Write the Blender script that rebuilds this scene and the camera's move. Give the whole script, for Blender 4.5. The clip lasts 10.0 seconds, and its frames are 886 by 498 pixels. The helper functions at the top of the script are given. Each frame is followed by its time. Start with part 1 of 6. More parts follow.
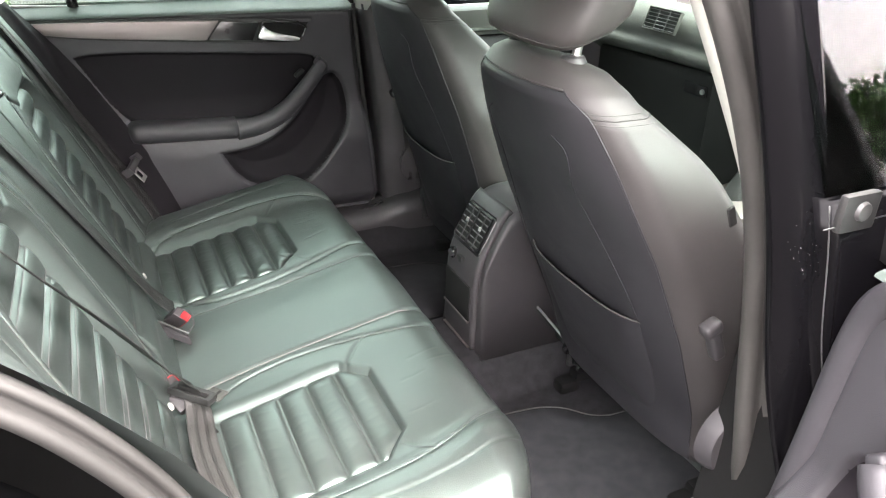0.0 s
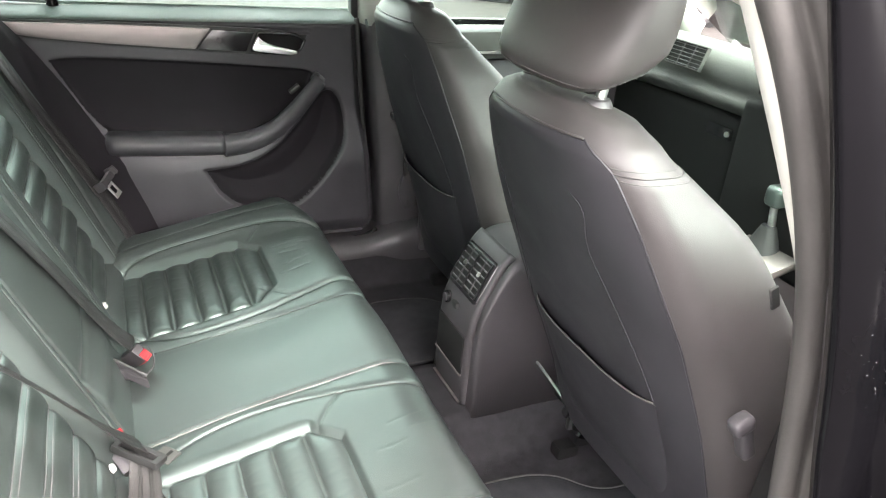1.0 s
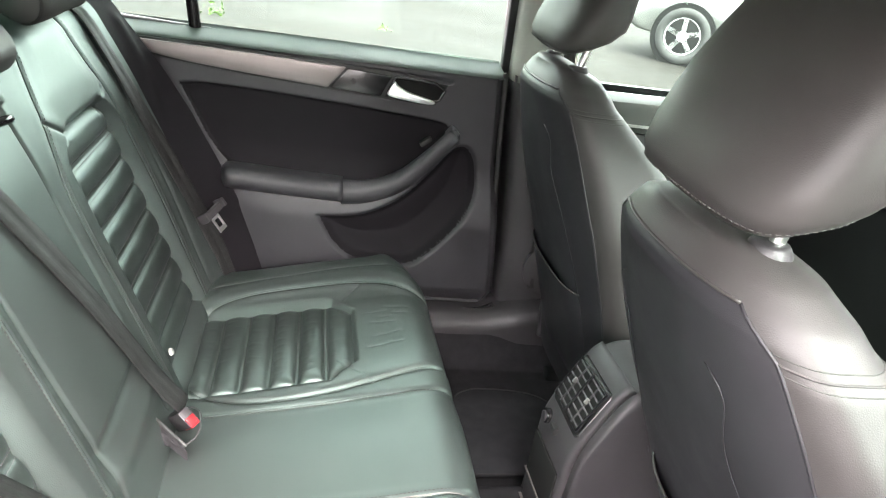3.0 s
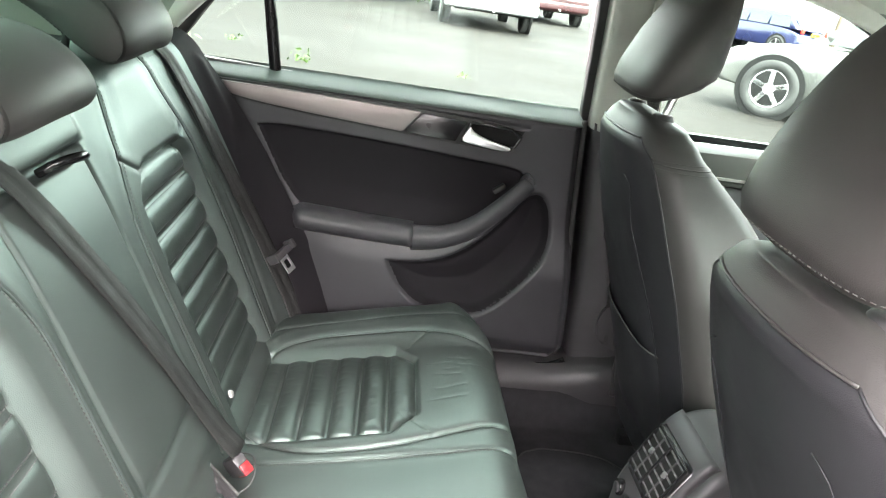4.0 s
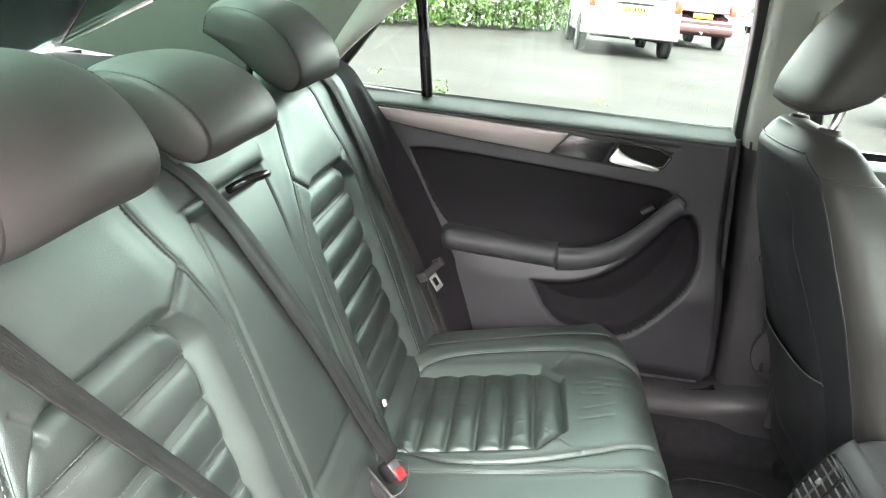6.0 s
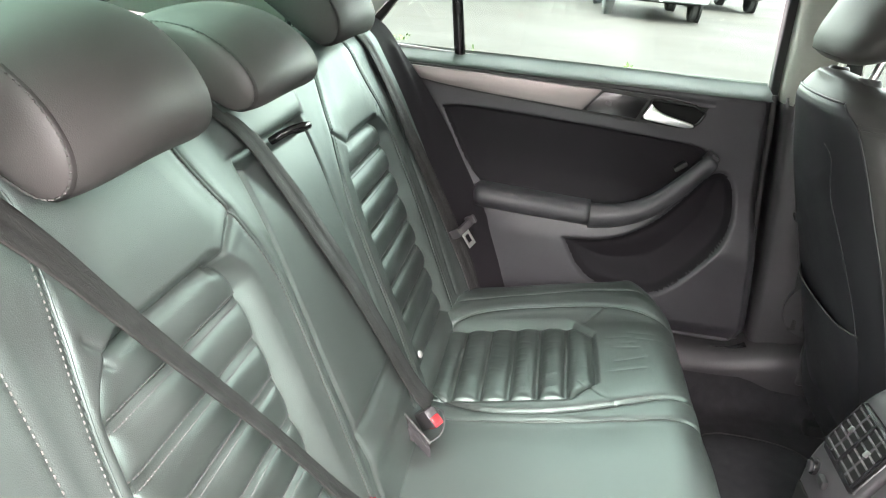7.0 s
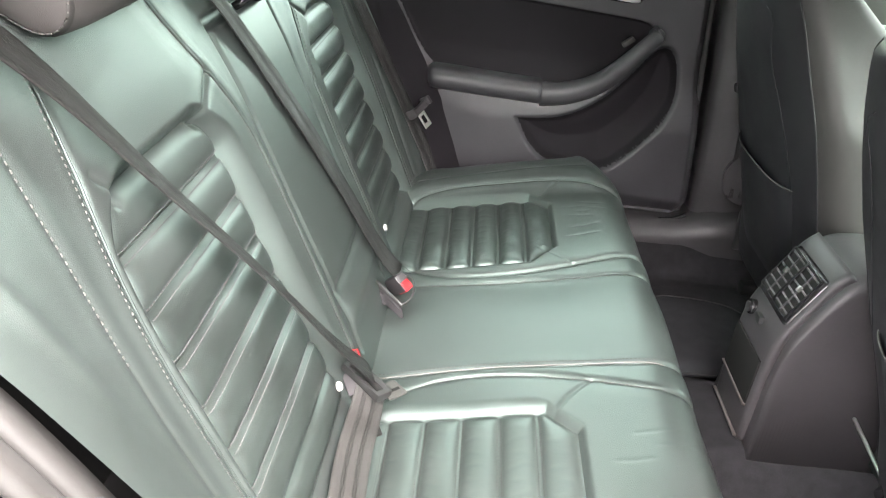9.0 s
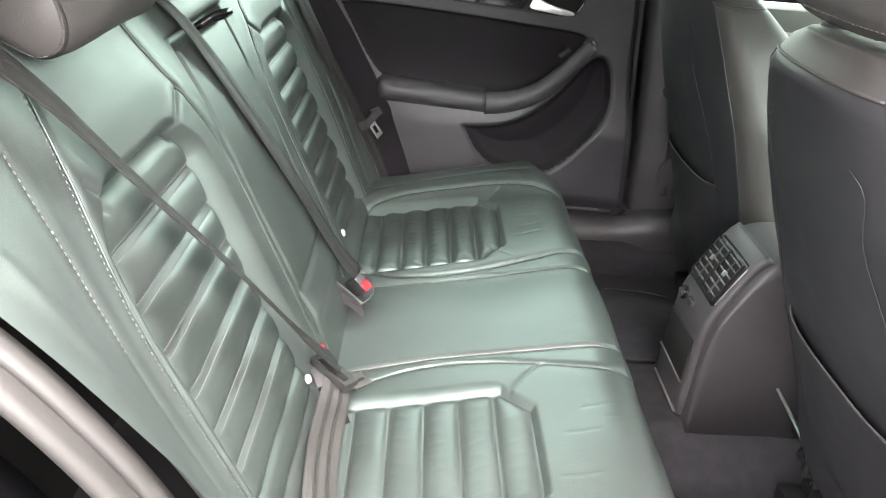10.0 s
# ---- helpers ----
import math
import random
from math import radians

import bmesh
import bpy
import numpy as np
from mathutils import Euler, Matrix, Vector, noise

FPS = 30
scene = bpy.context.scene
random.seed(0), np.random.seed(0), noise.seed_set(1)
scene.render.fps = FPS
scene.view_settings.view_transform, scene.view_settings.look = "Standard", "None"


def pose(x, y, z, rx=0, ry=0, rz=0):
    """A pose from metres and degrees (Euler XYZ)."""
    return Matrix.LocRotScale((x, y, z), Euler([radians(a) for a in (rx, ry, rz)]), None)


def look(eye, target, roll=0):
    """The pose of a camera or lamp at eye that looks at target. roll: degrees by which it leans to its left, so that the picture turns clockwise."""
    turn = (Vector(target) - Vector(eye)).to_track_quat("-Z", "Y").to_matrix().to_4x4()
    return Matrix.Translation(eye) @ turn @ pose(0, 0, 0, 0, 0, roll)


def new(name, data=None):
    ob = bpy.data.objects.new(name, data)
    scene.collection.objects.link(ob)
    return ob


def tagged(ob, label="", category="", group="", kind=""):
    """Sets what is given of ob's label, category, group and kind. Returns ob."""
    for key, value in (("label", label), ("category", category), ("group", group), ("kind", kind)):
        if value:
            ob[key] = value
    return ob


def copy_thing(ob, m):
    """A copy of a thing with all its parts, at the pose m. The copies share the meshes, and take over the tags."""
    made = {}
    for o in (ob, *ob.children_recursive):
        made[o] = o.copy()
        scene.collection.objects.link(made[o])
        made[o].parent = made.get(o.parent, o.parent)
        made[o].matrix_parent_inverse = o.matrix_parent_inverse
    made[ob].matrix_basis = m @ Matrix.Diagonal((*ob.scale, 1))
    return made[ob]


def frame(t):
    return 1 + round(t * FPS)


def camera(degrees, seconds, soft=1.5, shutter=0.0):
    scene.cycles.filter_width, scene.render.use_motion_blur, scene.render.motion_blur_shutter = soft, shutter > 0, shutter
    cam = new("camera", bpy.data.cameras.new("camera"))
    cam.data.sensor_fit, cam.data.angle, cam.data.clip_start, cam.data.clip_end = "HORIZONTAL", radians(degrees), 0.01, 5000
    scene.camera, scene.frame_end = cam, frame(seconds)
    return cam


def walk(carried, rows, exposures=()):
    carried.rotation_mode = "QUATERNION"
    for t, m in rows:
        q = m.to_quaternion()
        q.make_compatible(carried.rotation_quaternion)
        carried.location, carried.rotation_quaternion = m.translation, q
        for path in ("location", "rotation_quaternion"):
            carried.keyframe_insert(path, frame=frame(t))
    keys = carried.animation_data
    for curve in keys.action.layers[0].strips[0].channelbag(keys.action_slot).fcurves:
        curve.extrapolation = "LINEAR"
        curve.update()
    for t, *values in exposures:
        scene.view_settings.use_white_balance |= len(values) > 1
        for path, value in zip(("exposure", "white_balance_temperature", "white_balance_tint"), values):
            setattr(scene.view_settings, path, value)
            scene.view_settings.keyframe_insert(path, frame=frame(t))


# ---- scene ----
cam = camera(62.3, 10.0, soft=1.1)
PATH = [
    (0, (-0.509, -1.266, 1.305), (0.269, 0.345, 0.41), 2.0),
    (0.5, (-0.487, -1.202, 1.303), (0.309, 0.407, 0.422), 3.5),
    (1, (-0.435, -1.127, 1.294), (0.348, 0.5, 0.433), 5.2),
    (1.5, (-0.371, -1.055, 1.295), (0.355, 0.607, 0.454), 6.5),
    (2, (-0.327, -0.995, 1.294), (0.302, 0.71, 0.459), 7.6),
    (2.5, (-0.306, -0.951, 1.293), (0.202, 0.796, 0.463), 8.7),
    (4, (-0.282, -0.867, 1.277), (-0.084, 0.988, 0.558), 9.2),
    (4.5, (-0.287, -0.854, 1.27), (-0.209, 1.022, 0.581), 8.2),
    (5, (-0.293, -0.858, 1.266), (-0.313, 1.024, 0.591), 7.2),
    (5.5, (-0.303, -0.877, 1.266), (-0.404, 1.002, 0.589), 6.5),
    (7, (-0.325, -0.93, 1.244), (-0.544, 0.901, 0.469), 5.4),
    (7.5, (-0.333, -0.931, 1.225), (-0.538, 0.873, 0.388), 5.3),
    (8, (-0.34, -0.943, 1.213), (-0.507, 0.836, 0.314), 5.4),
    (8.5, (-0.346, -0.968, 1.202), (-0.453, 0.791, 0.256), 5.5),
    (9, (-0.356, -1.005, 1.197), (-0.382, 0.74, 0.219), 5.9),
    (9.5, (-0.36, -1.047, 1.206), (-0.307, 0.698, 0.229), 6.0),
    (10, (-0.364, -1.087, 1.219), (-0.258, 0.675, 0.28), 5.9),
]
EXPOSURES = [(0.0, 4.88), (0.6, 5.02), (1.5, 5.12), (2.5, 5.10), (5.0, 5.16), (7.0, 5.17), (9.0, 5.18), (10.0, 5.12)]
walk(cam, [(t, look(eye, target, roll)) for t, eye, target, roll in PATH], EXPOSURES)

# ---- daylight: bright overcast sky, soft sun ----
world = bpy.data.worlds.new("overcast_sky")
scene.world = world
world.use_nodes = True
wn, wl = world.node_tree.nodes, world.node_tree.links
wn.clear()
sky = wn.new("ShaderNodeTexSky")
sky.sky_type, sky.sun_disc = "NISHITA", False
sky.sun_elevation, sky.sun_rotation = radians(78), radians(155)
sky.air_density, sky.dust_density, sky.ozone_density = 1.0, 4.0, 1.0
pale = wn.new("ShaderNodeHueSaturation")
pale.inputs["Saturation"].default_value = 0.12
bgd = wn.new("ShaderNodeBackground")
bgd.inputs["Strength"].default_value = 0.15
wout = wn.new("ShaderNodeOutputWorld")
wl.new(sky.outputs[0], pale.inputs["Color"])
warm = wn.new("ShaderNodeVectorMath")
warm.operation = "MULTIPLY"
warm.inputs[1].default_value = (1.07, 0.98, 0.965)
wl.new(pale.outputs[0], warm.inputs[0])
wl.new(warm.outputs[0], bgd.inputs["Color"])
wl.new(bgd.outputs[0], wout.inputs[0])
sun = new("sun", bpy.data.lights.new("sun", "SUN"))
sun.data.energy, sun.data.angle, sun.data.color = 1.1, radians(60), (1.0, 0.92, 0.89)
sun.matrix_world = look((1.9, -5.8, 5.0), (0, 0, 0))

# ---- materials ----


def nodes_of(name):
    m = bpy.data.materials.new(name)
    m.use_nodes = True
    return m, m.node_tree.nodes, m.node_tree.links, m.node_tree.nodes["Principled BSDF"]


def surface(name, colour, rough=0.5, metal=0.0, spec=0.5, var=0.25, scale=6.0, grain=0.0, grain_scale=900.0, grain_type="noise",
            rough_var=0.1, coat=0.0, stretch=(1, 1, 1), fine=0.15, sheen=0.0, space="Object", coat_rough=0.06, gloss_tint=(1, 1, 1)):
    """A procedural surface: two scales of colour and gloss variation, and a fine relief."""
    m, n, l, b = nodes_of(name)
    tc = n.new("ShaderNodeTexCoord")
    mp = n.new("ShaderNodeMapping")
    mp.inputs["Scale"].default_value = stretch
    l.new(tc.outputs[space], mp.inputs["Vector"])
    big = n.new("ShaderNodeTexNoise")
    big.inputs["Scale"].default_value, big.inputs["Detail"].default_value = scale, 5
    small = n.new("ShaderNodeTexNoise")
    small.inputs["Scale"].default_value, small.inputs["Detail"].default_value = scale * 22, 3
    for t in (big, small):
        l.new(mp.outputs[0], t.inputs["Vector"])
    mixv = n.new("ShaderNodeMix")
    mixv.data_type = "FLOAT"
    mixv.inputs[0].default_value = fine
    l.new(big.outputs[0], mixv.inputs[2])
    l.new(small.outputs[0], mixv.inputs[3])
    ramp = n.new("ShaderNodeMapRange")
    ramp.inputs[1].default_value, ramp.inputs[2].default_value = 0.3, 0.7
    ramp.inputs[3].default_value, ramp.inputs[4].default_value = 1 - var, 1 + var
    l.new(mixv.outputs[0], ramp.inputs[0])
    mul = n.new("ShaderNodeVectorMath")
    mul.operation = "SCALE"
    mul.inputs[0].default_value = colour
    l.new(ramp.outputs[0], mul.inputs["Scale"])
    l.new(mul.outputs[0], b.inputs["Base Color"])
    rr = n.new("ShaderNodeMapRange")
    rr.inputs[1].default_value, rr.inputs[2].default_value = 0.3, 0.7
    rr.inputs[3].default_value, rr.inputs[4].default_value = max(rough - rough_var, 0.02), min(rough + rough_var, 1)
    l.new(mixv.outputs[0], rr.inputs[0])
    l.new(rr.outputs[0], b.inputs["Roughness"])
    b.inputs["Metallic"].default_value = metal
    b.inputs["Specular IOR Level"].default_value = spec
    b.inputs["Specular Tint"].default_value = (*gloss_tint, 1)
    b.inputs["Coat Weight"].default_value = coat
    b.inputs["Coat Roughness"].default_value = coat_rough
    b.inputs["Sheen Weight"].default_value = sheen
    if grain:
        if grain_type == "voronoi":
            g = n.new("ShaderNodeTexVoronoi")
            g.feature = "DISTANCE_TO_EDGE"
            out = g.outputs["Distance"]
        elif grain_type == "wave":
            g = n.new("ShaderNodeTexWave")
            g.inputs["Distortion"].default_value = 0.6
            out = g.outputs[0]
        else:
            g = n.new("ShaderNodeTexNoise")
            g.inputs["Detail"].default_value = 3
            out = g.outputs[0]
        g.inputs["Scale"].default_value = grain_scale
        l.new(mp.outputs[0], g.inputs["Vector"])
        bump = n.new("ShaderNodeBump")
        bump.inputs["Strength"].default_value = grain
        bump.inputs["Distance"].default_value = 0.001
        l.new(out, bump.inputs["Height"])
        l.new(bump.outputs[0], b.inputs["Normal"])
    return m


def glass(name, tint, gloss=0.07, rough=0.0):
    m, n, l, b = nodes_of(name)
    n.remove(b)
    clear, shiny, mix = n.new("ShaderNodeBsdfTransparent"), n.new("ShaderNodeBsdfGlossy"), n.new("ShaderNodeMixShader")
    clear.inputs[0].default_value = (*tint, 1)
    shiny.inputs["Roughness"].default_value = rough
    fres = n.new("ShaderNodeFresnel")
    fres.inputs[0].default_value = 1.45
    l.new(fres.outputs[0], mix.inputs[0])
    l.new(clear.outputs[0], mix.inputs[1])
    l.new(shiny.outputs[0], mix.inputs[2])
    l.new(mix.outputs[0], n["Material Output"].inputs[0])
    return m


# Black leathers; green light from the windows is put into base and gloss tint.
LEATHER = surface("black_leather_window_green", (0.039, 0.044, 0.042), 0.43, spec=1.0, coat=0.12, coat_rough=0.44, var=0.16, scale=9, grain=0.28, grain_scale=560, grain_type="voronoi", rough_var=0.05, gloss_tint=(0.76, 1.0, 0.93))
LEATHER_OLD = surface("creased_leather_window_green", (0.031, 0.036, 0.034), 0.38, spec=1.0, coat=0.22, coat_rough=0.36, var=0.2, scale=14, grain=0.28, grain_scale=460, grain_type="voronoi", rough_var=0.06, gloss_tint=(0.76, 1.0, 0.93))
# Green window light on the top of the door card, put into the base colour.
LEDGE = surface("dark_soft_door_ledge", (0.072, 0.090, 0.082), 0.62, spec=0.3, var=0.14, scale=9, grain=0.25, grain_scale=600, grain_type="voronoi")
THREAD = surface("grey_thread", (0.075, 0.074, 0.071), 0.8, spec=0.15, var=0.2, scale=60)
PALE_THREAD = surface("pale_grey_thread", (0.095, 0.09, 0.092), 0.8, spec=0.15, var=0.2, scale=60)
# Leather piping made pale: the highlight along the seams is painted in.
PIPING = surface("highlit_leather_piping", (0.15, 0.145, 0.14), 0.45, var=0.2, scale=20)
CARD = surface("charcoal_door_plastic", (0.034, 0.0325, 0.0365), 0.45, spec=0.4, var=0.2, scale=7, grain=0.25, grain_scale=700, grain_type="voronoi")
# Dark door insert; also paints shade into the map pocket and far bolster edge.
INSERT_AND_SHADE = surface("dark_insert_and_recess_shade", (0.0120, 0.0104, 0.0125), 0.75, spec=0.12, var=0.2, scale=12, grain=0.3, grain_scale=600)
HARD = surface("black_hard_plastic", (0.040, 0.0375, 0.040), 0.45, spec=0.4, var=0.25, scale=8, grain=0.15, grain_scale=500)
GLOSSY = surface("gloss_black_plastic", (0.012, 0.012, 0.013), 0.2, spec=0.5, var=0.2, scale=14, rough_var=0.06)
SILVER = surface("satin_silver_trim", (0.22, 0.195, 0.19), 0.44, metal=0.85, var=0.1, scale=5, stretch=(1, 1, 14), rough_var=0.05)
SLAT = surface("satin_grey_vent_slats", (0.13, 0.13, 0.13), 0.25, spec=0.6, var=0.1, scale=30)
CHROME = surface("satin_chrome", (0.80, 0.79, 0.78), 0.30, metal=1.0, var=0.08, scale=20, rough_var=0.05)
STEEL = surface("dull_steel", (0.42, 0.41, 0.40), 0.4, metal=0.9, var=0.3, scale=30)
STRIPE = surface("darker_woven_stripe", (0.028, 0.027, 0.026), 0.5, var=0.15, scale=20, grain=0.5, grain_scale=700, grain_type="wave")
# The belt webbing again, paler: its sheen is put into the base colour.
LAP = surface("sheen_lit_lap_webbing", (0.050, 0.048, 0.046), 0.5, spec=0.5, var=0.15, scale=20, grain=0.5, grain_scale=700, grain_type="wave")
# The bench's black leather, duller: weaker light on the front seats is coloured in.
FRONT_LEATHER = surface("light_dimmed_front_seat_leather", (0.038, 0.035, 0.0345), 0.48, spec=0.42, var=0.14, scale=9, grain=0.16, grain_scale=520, grain_type="voronoi", rough_var=0.07)
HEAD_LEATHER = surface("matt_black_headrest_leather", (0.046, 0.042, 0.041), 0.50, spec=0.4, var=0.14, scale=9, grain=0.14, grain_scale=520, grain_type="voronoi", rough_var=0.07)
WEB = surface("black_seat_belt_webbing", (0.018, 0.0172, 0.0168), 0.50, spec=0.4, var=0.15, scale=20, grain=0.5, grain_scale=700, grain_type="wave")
CARPET = surface("black_carpet", (0.022, 0.0215, 0.0235), 0.95, spec=0.1, var=0.5, scale=40, grain=1.0, grain_scale=1500, fine=0.5)
MAT = surface("dark_carpet_mat", (0.034, 0.035, 0.038), 0.95, spec=0.1, var=0.4, scale=30, grain=1.0, grain_scale=1300, fine=0.5)
CREAM = surface("pale_grey_pillar_trim", (0.39, 0.393, 0.355), 0.7, spec=0.3, var=0.06, scale=8, grain=0.3, grain_scale=900)
HEADLINER = surface("pale_grey_headliner_cloth", (0.82, 0.80, 0.75), 0.95, spec=0.1, var=0.06, scale=12, grain=0.6, grain_scale=900)
DASH = surface("soft_grey_dash_plastic", (0.042, 0.0425, 0.039), 0.6, spec=0.4, var=0.12, scale=9, grain=0.4, grain_scale=500, grain_type="voronoi")
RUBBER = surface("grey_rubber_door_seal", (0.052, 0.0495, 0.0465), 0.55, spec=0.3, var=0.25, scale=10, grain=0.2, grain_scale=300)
# Same seal rubber, darkened in colour to offset the strong daylight on it.
LIGHT_DIMMED_RUBBER = surface("light_dimmed_rubber_seal", (0.021, 0.020, 0.019), 0.6, spec=0.3, var=0.25, scale=10, grain=0.2, grain_scale=300)
DARK_RUBBER = surface("black_rubber", (0.018, 0.018, 0.018), 0.6, var=0.25, scale=12)
PAINT = surface("black_car_paint", (0.004, 0.0038, 0.0045), 0.16, spec=0.12, var=0.2, scale=4, coat=0.0, rough_var=0.04)
RED = surface("red_buckle_plastic", (0.26, 0.004, 0.008), 0.35, var=0.1, scale=30)
EDGE_GREY = surface("dull_grey_edge", (0.05, 0.05, 0.05), 0.4, var=0.15, scale=12)
WHITE = surface("white_plastic", (0.5, 0.495, 0.48), 0.4, var=0.06, scale=30)
WATER = surface("water_droplets", (0.16, 0.165, 0.165), 0.05, var=0.05, scale=30, spec=0.8)
LABELGREY = surface("pale_print", (0.55, 0.55, 0.54), 0.6, var=0.08, scale=40)
GREEN_GLASS = glass("green_tinted_glass", (0.80, 0.90, 0.855))
BACK_GLASS = glass("darker_green_back_window_glass", (0.47, 0.62, 0.55))
DARK_GLASS = surface("dark_reflective_window_glass", (0.012, 0.02, 0.016), 0.03, spec=0.8, var=0.1, scale=3, rough_var=0.01)
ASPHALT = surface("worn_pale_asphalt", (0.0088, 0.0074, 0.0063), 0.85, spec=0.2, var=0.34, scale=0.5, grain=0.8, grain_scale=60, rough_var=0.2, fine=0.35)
LEAF = surface("bright_green_leaves", (0.050, 0.088, 0.018), 0.5, var=0.5, scale=1.5, fine=0.5)
LEAF_DARK = surface("green_tree_leaves", (0.045, 0.09, 0.022), 0.5, var=0.5, scale=0.8, fine=0.5)
FLOWER = surface("white_blossom", (0.7, 0.7, 0.62), 0.6, var=0.1, scale=20)
BARK = surface("brown_bark", (0.09, 0.065, 0.045), 0.85, var=0.4, scale=6, grain=0.8, grain_scale=40)
TYRE = surface("tyre_rubber", (0.02, 0.02, 0.02), 0.8, var=0.25, scale=8)
RIM = surface("silver_alloy_rim", (0.5, 0.5, 0.5), 0.3, metal=0.8, var=0.1, scale=10)
LAMP_RED = surface("red_lamp_lens", (0.55, 0.03, 0.02), 0.15, var=0.15, scale=10)
LAMP_ORANGE = surface("orange_lamp_lens", (0.8, 0.25, 0.03), 0.15, var=0.15, scale=10)
PLATE_YELLOW = surface("yellow_number_plate", (0.75, 0.55, 0.03), 0.4, var=0.06, scale=10)
GREY_BUMPER = surface("grey_plastic_bumper", (0.16, 0.165, 0.17), 0.6, var=0.15, scale=4)
DARK_PLASTIC = surface("black_underbody", (0.008, 0.008, 0.008), 0.8, spec=0.2, var=0.3, scale=4)


def car_paint(name, colour):
    return surface(name, colour, 0.3, spec=0.5, var=0.08, scale=1.5, coat=0.7, rough_var=0.05)


# ---- mesh helpers ----


def thing(name, label, category, group="", kind=""):
    return tagged(new(name), label, category, group, kind)


def mesh_part(name, verts, faces, mat, parent=None, label="", smooth=True):
    me = bpy.data.meshes.new(name)
    me.from_pydata([tuple(v) for v in verts], [], [tuple(int(i) for i in f) for f in faces])
    me.materials.append(mat)
    me.polygons.foreach_set("use_smooth", [smooth] * len(me.polygons))
    me.update()
    ob = new(name, me)
    if parent:
        ob.parent = parent
    if label:
        ob["label"] = label
    return ob


def part(name, bm, mat, parent=None, label="", smooth=True):
    me = bpy.data.meshes.new(name)
    bmesh.ops.recalc_face_normals(bm, faces=bm.faces)
    bm.to_mesh(me)
    bm.free()
    me.materials.append(mat)
    me.polygons.foreach_set("use_smooth", [smooth] * len(me.polygons))
    if smooth:
        me.set_sharp_from_angle(angle=radians(42))
    ob = new(name, me)
    if parent:
        ob.parent = parent
    if label:
        ob["label"] = label
    return ob


def box(size, at=(0, 0, 0), bevel=0.0, seg=2, turn=(0, 0, 0), into=None):
    bm = bmesh.new()
    bmesh.ops.create_cube(bm, size=1.0)
    bmesh.ops.scale(bm, vec=size, verts=bm.verts)
    if bevel:
        bmesh.ops.bevel(bm, geom=bm.edges[:], offset=bevel, segments=seg, affect="EDGES", profile=0.6)
    bmesh.ops.transform(bm, matrix=pose(*at, *turn), verts=bm.verts)
    if into is not None:
        me = bpy.data.meshes.new("tmp")
        bm.to_mesh(me)
        bm.free()
        into.from_mesh(me)
        bpy.data.meshes.remove(me)
        return into
    return bm


def cyl(r1, r2, depth, m, seg=20, into=None, bevel=0.0):
    bm = bmesh.new() if into is None else into
    made = bmesh.ops.create_cone(bm, cap_ends=True, segments=seg, radius1=r1, radius2=r2, depth=depth, matrix=m)
    if bevel:
        edges = [e for e in bm.edges if all(v in made["verts"] for v in e.verts) and len(e.link_faces) == 2 and any(len(f.verts) > 4 for f in e.link_faces)]
        bmesh.ops.bevel(bm, geom=edges, offset=bevel, segments=2, affect="EDGES", profile=0.6)
    return bm


def smooth_path(points, step=0.01, rounds=3):
    """A rounded, evenly stepped line through the given corner points."""
    p = np.array(points, float)
    for _ in range(rounds):
        q = [p[0]]
        for a, b in zip(p[:-1], p[1:]):
            q += [0.75 * a + 0.25 * b, 0.25 * a + 0.75 * b]
        p = np.array(q + [p[-1]])
    d = np.r_[0, np.cumsum(np.linalg.norm(np.diff(p, axis=0), axis=1))]
    n = max(int(d[-1] / step), 2)
    return np.stack([np.interp(np.linspace(0, d[-1], n), d, p[:, k]) for k in range(p.shape[1])], 1)


def sweep(path, outline, up=(0, 0, 1), closed=False, caps=True):
    """Vertices and faces of an outline (pairs of side, up offsets) carried along a path. up: one vector or one for each point."""
    p = np.array(path, float)
    o = np.array(outline, float)
    t = np.gradient(p, axis=0) if not closed else np.roll(p, -1, 0) - np.roll(p, 1, 0)
    t /= np.linalg.norm(t, axis=1)[:, None]
    ups = np.broadcast_to(np.array(up, float), p.shape)
    side = np.cross(t, ups)
    side /= np.maximum(np.linalg.norm(side, axis=1), 1e-9)[:, None]
    nrm = np.cross(side, t)
    v = p[:, None] + o[None, :, :1] * side[:, None] + o[None, :, 1:2] * nrm[:, None]
    n, k = len(p), len(o)
    f = []
    for i in range(n if closed else n - 1):
        a, b = i * k, ((i + 1) % n) * k
        f += [(a + j, a + (j + 1) % k, b + (j + 1) % k, b + j) for j in range(k)]
    if caps and not closed:
        f += [tuple(range(k))[::-1], tuple((n - 1) * k + j for j in range(k))]
    return v.reshape(-1, 3), f


def ring(r, k=8, ry=None):
    return [(r * math.cos(2 * math.pi * i / k), (ry or r) * math.sin(2 * math.pi * i / k)) for i in range(k)]


def tube(name, path, r, mat, parent=None, label="", k=8, up=(0, 0, 1), closed=False, step=0.01, smoothed=True):
    p = smooth_path(path, step) if smoothed else path
    v, f = sweep(p, ring(r, k), up, closed)
    return mesh_part(name, v, f, mat, parent, label)


def loft(rings, cap=True):
    """Vertices and faces through closed rings of equal point counts."""
    v = np.concatenate([np.array(r, float) for r in rings])
    k, n = len(rings[0]), len(rings)
    f = [(i * k + j, i * k + (j + 1) % k, (i + 1) * k + (j + 1) % k, (i + 1) * k + j) for i in range(n - 1) for j in range(k)]
    if cap:
        f += [tuple(range(k))[::-1], tuple((n - 1) * k + j for j in range(k))]
    return v, f


